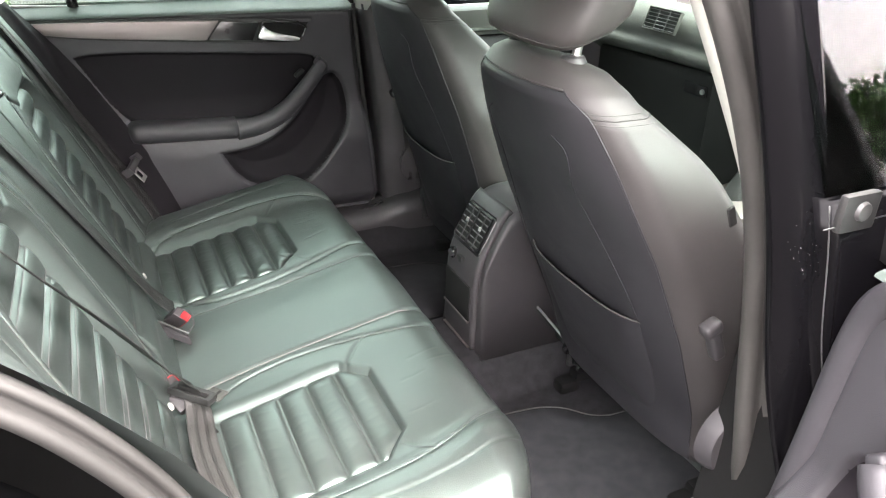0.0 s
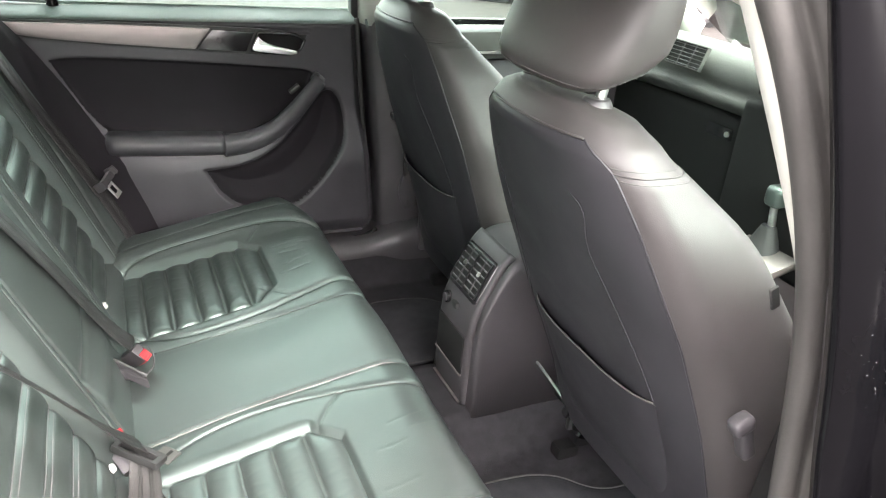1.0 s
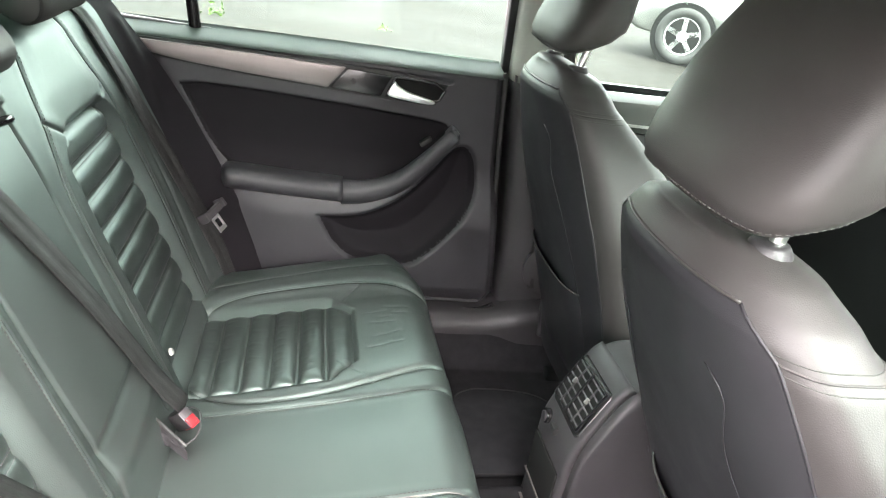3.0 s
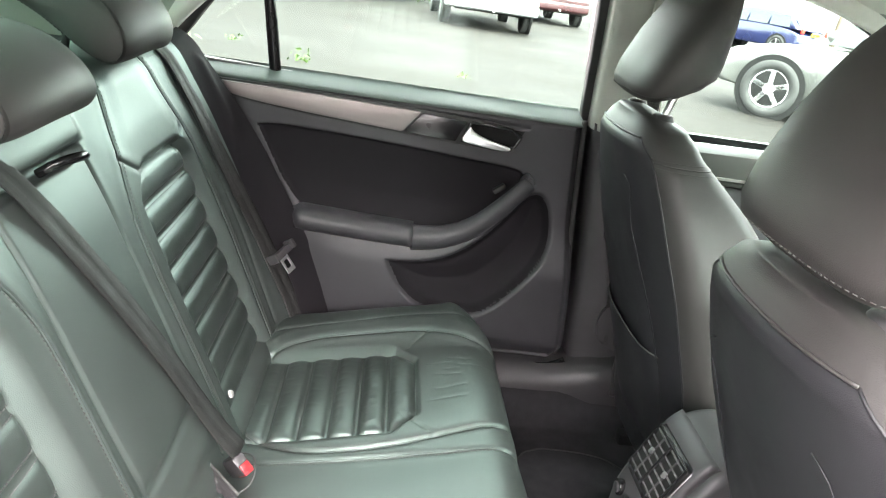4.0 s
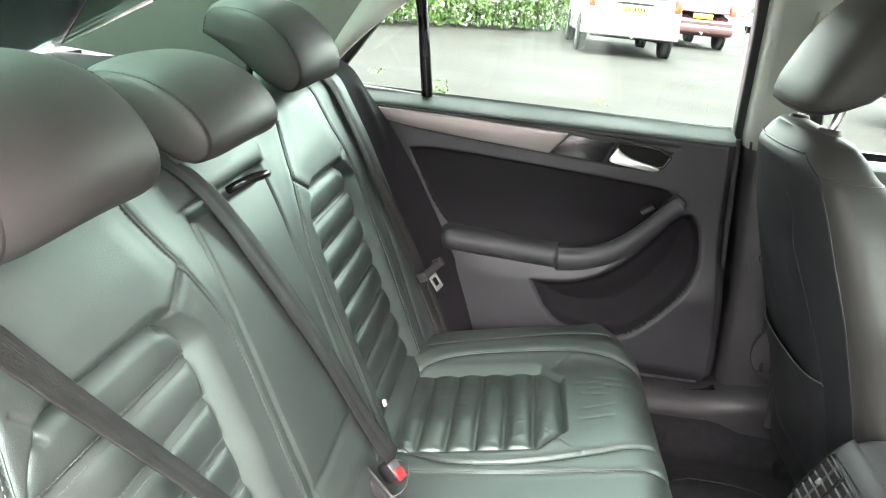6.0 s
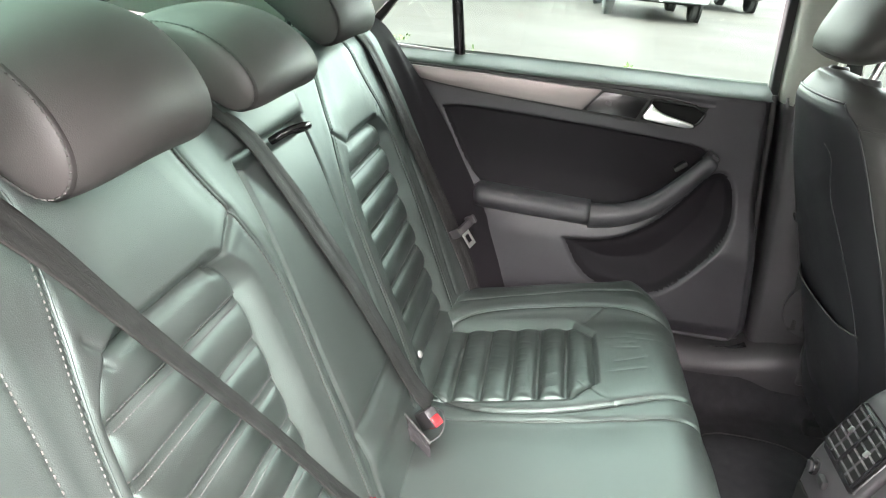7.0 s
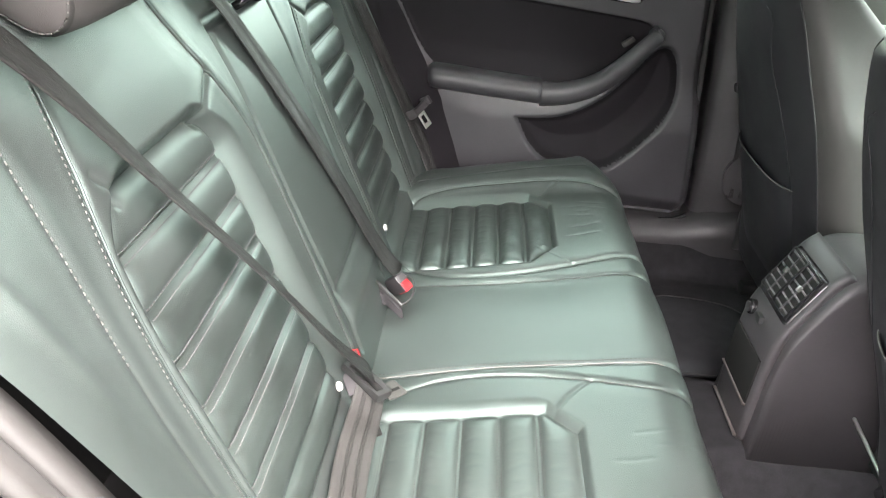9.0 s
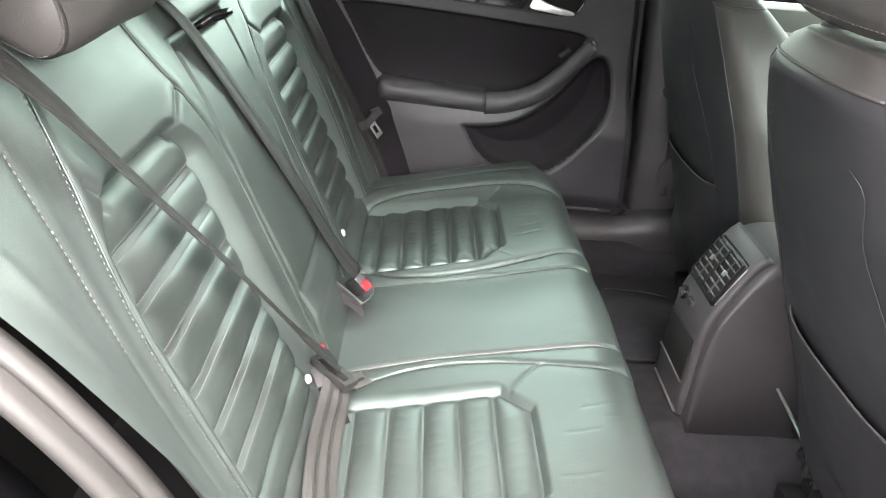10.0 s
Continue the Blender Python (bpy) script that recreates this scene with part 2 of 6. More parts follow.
def recalc(ob):
    bm = bmesh.new()
    bm.from_mesh(ob.data)
    bmesh.ops.recalc_face_normals(bm, faces=bm.faces)
    bm.to_mesh(ob.data)
    bm.free()
    return ob


def slab(name, outline, lo, hi, axis, mat, parent=None, label="", bevel=0.0, smooth=False):
    """A flat outline (pairs in the two other axes) given thickness along one axis."""
    bm = bmesh.new()
    put = {"x": lambda p, d: (d, *p), "y": lambda p, d: (p[0], d, p[1]), "z": lambda p, d: (*p, d)}[axis]
    base = [bm.verts.new(put(p, lo)) for p in outline]
    face = bm.faces.new(base)
    made = bmesh.ops.extrude_face_region(bm, geom=[face])
    move = Vector(put((0, 0), hi - lo))
    bmesh.ops.translate(bm, vec=move, verts=[g for g in made["geom"] if isinstance(g, bmesh.types.BMVert)])
    if bevel:
        flat = [e for e in bm.edges if len(e.link_faces) == 2 and e.calc_face_angle(0) > 0.6]
        bmesh.ops.bevel(bm, geom=flat, offset=bevel, segments=2, affect="EDGES", profile=0.6)
    return part(name, bm, mat, parent, label, smooth=smooth or bevel > 0)


def step01(x, a, b):
    t = np.clip((x - a) / (b - a), 0, 1)
    return t * t * (3 - 2 * t)


def near_line(u, v, line):
    """Distance of points to a polyline in the same plane."""
    best = np.full(np.shape(u), 9.0)
    for (a, b), (c, d) in zip(line[:-1], line[1:]):
        dx, dy = c - a, d - b
        t = np.clip(((u - a) * dx + (v - b) * dy) / (dx * dx + dy * dy + 1e-12), 0, 1)
        best = np.minimum(best, np.hypot(u - a - t * dx, v - b - t * dy))
    return best


def wobble(u, v, scale, seed=0.0):
    """Cheap smooth unevenness between -1 and 1."""
    a = np.sin(u * scale * 1.0 + 1.7 * np.sin(v * scale * 0.61 + seed) + seed * 2.1)
    b = np.sin(v * scale * 1.27 + 1.3 * np.sin(u * scale * 0.83 - seed) + seed)
    return 0.5 * (a + b)


class Pad:
    """An upholstered surface: a side profile (x, z) carried across the car in y, with padding of height(u, y) laid on it."""

    def __init__(self, profile, u0, flip, height, step=0.004):
        p = smooth_path(profile, 0.002, 3)
        d = np.r_[0, np.cumsum(np.linalg.norm(np.diff(p, axis=0), axis=1))]
        self.d = np.arange(0, d[-1], step)
        self.p = np.stack([np.interp(self.d, d, p[:, k]) for k in (0, 1)], 1)
        t = np.gradient(self.p, axis=0)
        t /= np.linalg.norm(t, axis=1)[:, None]
        self.n = np.stack([t[:, 1], -t[:, 0]], 1) if flip else np.stack([-t[:, 1], t[:, 0]], 1)
        self.flip, self.height, self.step = flip, height, step
        self.u = u0(self.p, self.d)

    def at(self, u, y, lift=0.0):
        u, y = np.asarray(u, float), np.asarray(y, float)
        h = self.height(u, y) + lift
        x, z, nx, nz = (np.interp(u, self.u, c) for c in (self.p[:, 0], self.p[:, 1], self.n[:, 0], self.n[:, 1]))
        return np.stack([x + nx * h, y, z + nz * h], -1)

    def normal(self, u):
        nx, nz = (np.interp(u, self.u, c) for c in (self.n[:, 0], self.n[:, 1]))
        return np.stack([nx, 0 * nx, nz], -1)

    def pieces(self, ys, region, specs, parent, bend=None):
        """Cuts the surface into parts. region(u, y) gives each face's key; specs: key -> (name, material, label)."""
        uu, yy = np.meshgrid(self.u, ys, indexing="ij")
        v = self.at(uu, yy)
        if bend is not None:
            v = bend(v, uu, yy)
        ni, nj = uu.shape
        idx = np.arange(ni * nj).reshape(ni, nj)
        q = np.stack([idx[:-1, :-1], idx[1:, :-1], idx[1:, 1:], idx[:-1, 1:]], -1).reshape(-1, 4)
        if self.flip:
            q = q[:, ::-1]
        keys = region((uu[:-1, :-1] + uu[1:, 1:]) / 2, (yy[:-1, :-1] + yy[1:, 1:]) / 2).reshape(-1)
        v = v.reshape(-1, 3)
        made = {}
        for key, (name, mat, label) in specs.items():
            f = q[keys == key]
            if len(f):
                used, inv = np.unique(f, return_inverse=True)
                made[key] = mesh_part(name, v[used], inv.reshape(-1, 4), mat, parent, label)
        return made

    def thread(self, lines, parent, mat=None, gap=0.0058, length=0.0040, r=0.0008, lift=0.0003, name="stitching", label=""):
        """Small stitches along lines given in (u, y)."""
        verts, faces = [], []
        for line in lines:
            p = smooth_path(line, gap, 1)
            pos = self.at(p[:, 0], p[:, 1], lift)
            nor = self.normal(p[:, 0])
            way = np.gradient(pos, axis=0)
            way /= np.maximum(np.linalg.norm(way, axis=1), 1e-9)[:, None]
            for c, t, n in zip(pos, way, nor):
                s = np.cross(t, n)
                b = len(verts)
                a, e = t * length / 2, r
                verts += [c - a - s * e, c - a + s * e, c + a + s * e, c + a - s * e, c - a * 0.6 + n * e * 1.6, c + a * 0.6 + n * e * 1.6]
                faces += [(b, b + 1, b + 4), (b + 2, b + 3, b + 5), (b + 1, b + 2, b + 5, b + 4), (b + 3, b, b + 4, b + 5)]
        return tagged(mesh_part(name, verts, faces, mat or THREAD, parent, label, smooth=False), kind="stuff")

    def cord(self, line, r, mat, parent, name="piping", label="", lift=0.0, step=0.006):
        p = smooth_path(line, step, 2)
        pos = self.at(p[:, 0], p[:, 1], lift)
        v, f = sweep(pos, ring(r, 6), self.normal(p[:, 0]))
        return mesh_part(name, v, f, mat, parent, label)

# ---- the rear bench ----


def mirrored(line):
    return [(u, -y) for u, y in line]


def curve(points, step=0.012):
    """A seam as an evenly stepped rounded line."""
    return [tuple(p) for p in smooth_path(points, step, 3)]


# cushion seams, one side, as (x, y)
SEAM_A = curve([(-0.46, 0.134), (-0.42, 0.131), (-0.30, 0.121), (-0.15, 0.123), (-0.035, 0.127), (0.02, 0.128), (0.10, 0.128)])
SEAM_B = curve([(-0.455, 0.200), (-0.435, 0.188), (-0.40, 0.166), (-0.35, 0.148), (-0.28, 0.143), (-0.21, 0.148), (-0.13, 0.165), (-0.035, 0.192), (0.02, 0.20), (0.10, 0.20)])
SEAM_OUT = curve([(-0.52, 0.490), (-0.470, 0.452), (-0.435, 0.485), (-0.38, 0.506), (-0.27, 0.514), (-0.17, 0.514), (-0.10, 0.500), (-0.04, 0.470), (0.0, 0.455), (0.06, 0.445)])
SEAM_CREST = curve([(-0.46, 0.540), (-0.38, 0.552), (-0.28, 0.558), (-0.17, 0.570), (-0.07, 0.560), (0.0, 0.535)])
SEAM_IN_BRANCH = curve([(-0.190, 0.236), (-0.166, 0.200), (-0.130, 0.166)])
SEAM_OUT_BRANCH = curve([(-0.174, 0.456), (-0.158, 0.480), (-0.130, 0.506)])
RIB_FROM, RIB_TO, RIBS = -0.474, -0.163, 6


def across(line, u):
    """Where a seam lies across the car at u."""
    return np.interp(u, [p[0] for p in line], [p[1] for p in line])


def corner_depth(a, b, r):
    """Depth inside two edges whose corner is rounded with radius r."""
    in_corner = (a < r) & (b < r)
    return np.where(in_corner, r - np.hypot(r - a, r - b), np.minimum(a, b))


def bulge(k):
    """A quarter-round rise from 0 to 1."""
    k = np.clip(k, 0, 1)
    return np.sqrt(np.clip(1 - (1 - k) ** 2, 0, 1))


def ribs_at(f, count, welt=0.15):
    """Round-topped ribs with a flat stitched welt between them; f counts ribs."""
    g = np.abs((f - np.floor(f)) * 2 - 1)
    k = np.clip((1 - g - welt) / (1 - welt), 0, 1)
    r = bulge(k * 1.25) * (0.90 + 0.10 * k)
    last = np.clip(count - f, 0, 1) * 2
    return np.where(f > count - 0.5, np.maximum(r, bulge(last * 1.2)), r)


def stitch_groove(h, u, y, line, deep, wide=0.0032, puff=0.0008):
    d = near_line(u, y, line)
    return h - deep * np.exp(-((d / wide) ** 2)) + puff * np.exp(-(((d - 0.012) / 0.008) ** 2))


def crease_lines(count, seed, u0, u1, y0, y1, length):
    rg = random.Random(seed)
    out = []
    for _ in range(count):
        u, y, a, ln = rg.uniform(u0, u1), rg.uniform(y0, y1), rg.gauss(0, 0.15), length * rg.uniform(0.4, 1.2)
        out.append([(u, y), (u + 0.5 * ln * math.cos(a), y + 0.5 * ln * math.sin(a)), (u + ln * math.cos(a + 0.08), y + ln * math.sin(a + 0.08))])
    return out


CREASES = crease_lines(8, 3, -0.14, -0.07, 0.26, 0.43, 0.05) + crease_lines(5, 5, -0.14, -0.06, -0.46, -0.22, 0.05)


def cushion_panel(u, y0):
    """How far inside the ribbed panel a place lies."""
    inner = np.where(y0 > 0, 0.190, 0.229)
    outer = np.where(y0 > 0, 0.452, 0.468)
    y = np.abs(y0)
    d = np.minimum(np.minimum(y - inner, outer - y), RIB_TO - u)
    cham = 0.040
    d = np.minimum(d, ((y - inner) + (RIB_TO - u) - cham) * 0.707)
    return np.minimum(d, ((outer - y) + (RIB_TO - u) - cham) * 0.707)


def cushion_height(u, y0):
    y = np.abs(y0)
    d = cushion_panel(u, y0)
    a, b, o = across(SEAM_A, u), across(SEAM_B, u), across(SEAM_OUT, u)
    flat = 1 - step01(u, -0.07, 0.01)
    back = step01(u, -0.5, -0.44)
    # smooth centre, narrow strip, padded seat, rising outer bolster
    h = 0.005 * np.cos(np.clip(y / np.maximum(a, 0.02), 0, 1) * math.pi / 2)
    h = h + 0.0025 * np.sin(np.clip((y - a) / np.maximum(b - a, 0.01), 0, 1) * math.pi)
    h = h + (0.009 * bulge((y - b) / 0.035) * back) * flat
    h = h + 0.022 * step01(y, np.where(y0 > 0, 0.452, 0.468) - 0.004, o + 0.045) * flat
    h = h - 0.010 * step01(y, 0.575, 0.66) * flat
    # ribs in a sunk panel with rolled edges
    f = (u - RIB_FROM) / (RIB_TO - RIB_FROM) * RIBS
    plump = 1 + 0.05 * wobble(u * 0.4, y0, 70, 2.0)
    pillow = ribs_at(f, RIBS, np.where(y0 > 0, 0.13, 0.10)) * bulge(d / np.where(y0 > 0, 0.020, 0.030)) * plump
    pillow = pillow + 0.05 * np.maximum(0, wobble(u * 0.5, y0, 210, 7.0)) ** 2 * step01(pillow, 0.5, 0.9)
    sunk = -0.005 + np.where(y0 > 0, 0.0115, 0.0085) * pillow
    rolled = np.sin(np.clip(-d / (0.026 - 0.014 * step01(u, RIB_TO - 0.055, RIB_TO - 0.02)), 0, 1) * math.pi / 2)
    h = np.where(d > 0, sunk, -0.005 + (h + 0.005) * rolled)
    for line in (SEAM_A, SEAM_B, SEAM_OUT, SEAM_IN_BRANCH, SEAM_OUT_BRANCH, SEAM_CREST):
        shallow = line is SEAM_CREST or line is SEAM_IN_BRANCH or line is SEAM_OUT_BRANCH
        h = stitch_groove(h, u, y, line, 0.0018 if shallow else 0.0038, puff=0.0003 if shallow else 0.0008)
    for line in CREASES:
        h = h - 0.0005 * np.exp(-((near_line(u, y0, line) / 0.0026) ** 2))
    # rounded ends
    out = np.clip((y - 0.610) / 0.060, 0, 1)
    return h - 0.07 * (1 - np.sqrt(np.clip(1 - out**2, 0, 1))) + 0.0011 * wobble(u, y0, 24, 1.0)


def cushion_bend(v, u, y):
    far = np.clip((np.abs(y) - 0.47) / 0.18, 0, 1)
    v[..., 0] += 0.010 * step01(u, -0.10, 0.0) - 0.075 * far**2 * step01(u, -0.12, 0.02)
    return v


bench = thing("rear_bench", "black leather rear bench with ribbed panels and folded centre armrest", "car bench")
cushion = backrest = bench
CUSHION = Pad([(-0.53, 0.39), (-0.525, 0.44), (-0.49, 0.462), (-0.45, 0.471), (-0.25, 0.513), (-0.09, 0.547), (-0.040, 0.556), (-0.008, 0.540), (0.000, 0.50), (-0.004, 0.44), (-0.015, 0.36), (-0.025, 0.27)],
              lambda p, d: d - np.interp(-0.30, p[: len(p) // 2, 0], d[: len(p) // 2]) - 0.30, False, cushion_height, 0.0025)


def cushion_region(u, y0):
    y = np.abs(y0)
    a = np.interp(u, [p[0] for p in SEAM_A], [p[1] for p in SEAM_A])
    f = np.clip(np.floor((u - RIB_FROM) / (RIB_TO - RIB_FROM) * RIBS), 0, RIBS - 1).astype(int)
    key = np.where(y < a, 0, np.where(y0 > 0, 1, 2))
    inside = cushion_panel(u, y0) > 0.0
    return np.where(inside & (u > RIB_FROM), np.where(y0 > 0, 10, 30) + f, key)


specs = {0: ("centre_pad", LEATHER, "smooth black leather centre section"), 1: ("side_pad", LEATHER, ""), 2: ("side_pad", LEATHER_OLD, "creased black leather outer section")}
for side_key in (10, 30):
    for i in range(RIBS):
        specs[side_key + i] = ("rib", LEATHER_OLD, "")
CUSHION.pieces(np.linspace(-0.668, 0.668, 535), cushion_region, specs, cushion, cushion_bend)
for turn in (lambda q: q, mirrored):
    # near seams take the pale piping with its painted highlight, far ones plain leather
    edge_mat = PIPING if turn is mirrored else LEATHER
    CUSHION.cord(turn([p for p in SEAM_B if p[0] < 0.02]), 0.0011, edge_mat, cushion, lift=0.0036)
    CUSHION.cord(turn([p for p in SEAM_A if p[0] < 0.02]), 0.0011, edge_mat, cushion, lift=0.0036)
    CUSHION.cord(turn([p for p in SEAM_OUT if p[0] < 0.0]), 0.0011, LEATHER, cushion, lift=0.0024)
    rows = [[(u, y - 0.007) for u, y in SEAM_A if u < 0.02], [(u, y + 0.006) for u, y in SEAM_B if u < 0.02]]
    for i in range(1, RIBS):
        u = RIB_FROM + (RIB_TO - RIB_FROM) * i / RIBS
        ends = (0.236, 0.460) if turn is mirrored else (0.198, 0.444)
        for du in (-0.0028, 0.0028):
            rows.append([(u + du, ends[0]), (u + du, ends[1])])
    CUSHION.thread([turn(r) for r in rows], cushion, DASH, r=0.0005, length=0.0034)

# backrest, in height along its slope and y
SEAM_PIPE = curve([(0.50, 0.160), (0.60, 0.154), (0.82, 0.150), (0.87, 0.160), (0.93, 0.188), (1.03, 0.245), (1.08, 0.25)])
SEAM_SIDE = curve([(0.46, 0.520), (0.50, 0.520), (0.60, 0.522), (0.72, 0.524), (0.80, 0.522), (0.875, 0.512), (0.93, 0.494), (0.99, 0.472), (1.05, 0.462), (1.12, 0.462)])
SEAM_BOLSTER = curve([(0.50, 0.560), (0.70, 0.570), (0.90, 0.568), (1.00, 0.548), (1.08, 0.54)])
SEAM_TOP = curve([(0.897, 0.262), (0.915, 0.228), (0.935, 0.192)])
SEAM_TOP_OUT = curve([(0.890, 0.448), (0.908, 0.462), (0.924, 0.478)])
BACK_FROM, BACK_TO, BACK_RIBS = 0.548, 0.905, 7


def panel_inner(u):
    return np.interp(u, [0.53, 0.70, 0.86, 0.90], [0.216, 0.224, 0.226, 0.232])


def back_panel_depth(u, y):
    outer = np.minimum(across(SEAM_SIDE, u) - 0.033, 0.489 - 0.30 * np.maximum(0, u - 0.84))
    top = BACK_TO - u
    d = np.minimum(corner_depth(y - panel_inner(u), top, 0.045), corner_depth(outer - y, top, 0.032))
    return np.minimum(d, u - 0.50)


def back_height(u, y0):
    y = np.abs(y0)
    pipe, side = across(SEAM_PIPE, u), across(SEAM_SIDE, u)
    d = back_panel_depth(u, y)
    proud = 0.020 - 0.008 * step01(u, 0.88, 1.02)
    # folded armrest, wall up to the piping, flat inner strip, upper pad
    h = proud - 0.007 + 0.004 * np.cos(np.clip(y / 0.14, 0, 1) * math.pi / 2)
    wall = step01(y, 0.118, pipe)
    h = h * (1 - wall) + proud * wall
    h = h + 0.005 * step01(u, 0.90, 0.97) * step01(y, pipe, pipe + 0.06) * (1 - step01(y, side - 0.07, side))
    # outer bolster, which swells towards the door opening
    swell = np.interp(u, [0.50, 0.70, 0.80, 0.92, 1.05], [0.105, 0.092, 0.080, 0.054, 0.026])
    k = np.clip((y - side) / (0.70 - side), 0, 1.2)
    h = h + swell * k**1.9
    fold = near_line(u, y, [(1.00, 0.672), (0.90, 0.655), (0.78, 0.625)])
    h = h + 0.005 * np.exp(-((fold / 0.014) ** 2)) * step01(u, 0.77, 0.90)
    # ribs in a sunk panel with rolled edges
    f = (u - BACK_FROM) / (BACK_TO - BACK_FROM) * BACK_RIBS
    plump = 1 + 0.05 * wobble(u * 0.5, y0, 60, 3.0)
    full = ribs_at(f, BACK_RIBS, 0.16)
    soft = 0.7 * full + 0.3 * bulge(ribs_at(f, BACK_RIBS, 0.05) * 1.6)
    pillow = np.where(y0 > 0, full, soft) * bulge(d / 0.018) * plump
    sunk = -0.004 + 0.0105 * pillow
    rolled = np.sin(np.clip(-d / (0.030 - 0.015 * step01(u, 0.865, 0.90)), 0, 1) * math.pi / 2)
    h = np.where(d > 0, sunk, -0.004 + (h + 0.004) * rolled)
    for line, deep in ((SEAM_PIPE, 0.0028), (SEAM_SIDE, 0.0035), (SEAM_BOLSTER, 0.0015), (SEAM_TOP, 0.0035), (SEAM_TOP_OUT, 0.0024)):
        h = stitch_groove(h, u, y, line, deep)
    # the folded centre armrest: a slot over its top edge and grooves along its sides
    h = h - 0.022 * np.exp(-((u - 0.972) / 0.008) ** 4) * (1 - step01(y, 0.105, 0.125))
    h = h + 0.010 * bulge((u - 0.980) / 0.02) * (1 - step01(y, 0.11, 0.15))
    h = h + (0.008 * np.exp(-(((u - 0.558) / 0.022) ** 2)) - 0.004 * np.exp(-(((u - 0.602) / 0.008) ** 2))) * (1 - step01(y, 0.095, 0.140))
    h = h - 0.0055 * np.exp(-(near_line(u, y, [(0.5, 0.116), (0.972, 0.120)]) / 0.0036) ** 2)
    return h + 0.0012 * wobble(u, y0, 20, 4.0)


BACK = Pad([(-0.430, 0.367), (-0.4613, 0.44), (-0.4957, 0.52), (-0.70, 0.995), (-0.722, 1.040), (-0.765, 1.052), (-0.83, 1.045), (-0.87, 1.035)],
           lambda p, d: 0.367 + d * 0.9187, True, back_height, 0.0022)


def back_region(u, y0):
    y = np.abs(y0)
    pipe, side = across(SEAM_PIPE, u), across(SEAM_SIDE, u)
    f = np.clip(np.floor((u - BACK_FROM) / (BACK_TO - BACK_FROM) * BACK_RIBS), 0, BACK_RIBS - 1).astype(int)
    key = np.where(y < pipe - 0.006, np.where(u < 0.972, 0, 5), np.where(y > side, np.where(y0 > 0, 3, 4), np.where(y0 > 0, 1, 2)))
    # far bolster edge cut off as its own piece, to colour shade into it
    key = np.where(y0 > 0.622, 6, key)
    return np.where(back_panel_depth(u, y) > 0, np.where(y0 > 0, 10, 30) + f, key)


specs = {0: ("folded_armrest", LEATHER, "folded smooth black leather centre armrest"), 5: ("upper_pad", LEATHER, ""), 1: ("side_pad", LEATHER, ""), 2: ("side_pad", LEATHER, ""),
         3: ("side_bolster", LEATHER, ""), 4: ("side_bolster", LEATHER, ""), 6: ("shaded_bolster", INSERT_AND_SHADE, "far bolster edge coloured dark for the shade beside the door")}
for side_key in (10, 30):
    for i in range(BACK_RIBS):
        specs[side_key + i] = ("rib", LEATHER_OLD if i < 5 else LEATHER, "")
BACK.pieces(np.linspace(-0.728, 0.700, 621), back_region, specs, backrest)
for turn in (lambda q: q, mirrored):
    BACK.cord(turn([p for p in SEAM_PIPE if p[0] < 1.06]), 0.0016, LEATHER, backrest, lift=0.0020)
    BACK.cord(turn([p for p in SEAM_SIDE if p[0] < 1.08]), 0.0011, LEATHER, backrest, lift=0.0030)
    pairs = []
    rows = [[(u, y + 0.009) for u, y in SEAM_SIDE], [(u, y + 0.007) for u, y in SEAM_PIPE if u < 1.06], [(u, y) for u, y in SEAM_BOLSTER if u > 0.80]]
    for i in range(1, BACK_RIBS):
        u = BACK_FROM + (BACK_TO - BACK_FROM) * i / BACK_RIBS
        inner = float(panel_inner(u)) + 0.006
        for du in (-0.0052, 0.0052):
            (pairs if turn is mirrored else rows).append([(u + du, inner), (u + du, 0.486)])
    BACK.thread([turn(r) for r in rows], backrest, r=0.0006, length=0.0034, lift=0.0006)
    if pairs:
        BACK.thread([turn(r) for r in pairs], backrest, PALE_THREAD, gap=0.0056, r=0.00062, length=0.0036, lift=0.0011, label="pale double stitching beside the ribs")
# pull loop of the armrest
tube("pull_loop", [(-0.690, 0.012, 0.968), (-0.668, 0.018, 0.985), (-0.652, 0.045, 0.988), (-0.655, 0.075, 0.982), (-0.672, 0.088, 0.972), (-0.692, 0.080, 0.964)], 0.006, GLOSSY, backrest, "black rubber pull loop")

# child-seat anchor caps
cap_tag = {"label": "white round child seat anchor cap on black leather", "category": "anchor cap"}
for y in (0.517, 0.235, -0.235, -0.50):
    n = Vector((0.92, -0.05, 0.40)).to_track_quat("Z", "Y").to_matrix().to_4x4()
    ob = part("anchor_cap", cyl(0.0075, 0.006, 0.005, Matrix.Translation((-0.500 + 0.012, y, 0.535)) @ n, 20, bevel=0.0012), WHITE)
    tagged(ob, cap_tag["label"], cap_tag["category"], "anchor caps on the rear bench")

# ---- rear head restraints ----
HEAD_OUT = [(-0.822, 1.115), (-0.818, 1.148), (-0.800, 1.160), (-0.760, 1.161), (-0.718, 1.150), (-0.677, 1.118), (-0.656, 1.085), (-0.652, 1.060), (-0.660, 1.040), (-0.680, 1.031), (-0.705, 1.042), (-0.735, 1.062), (-0.775, 1.092)]


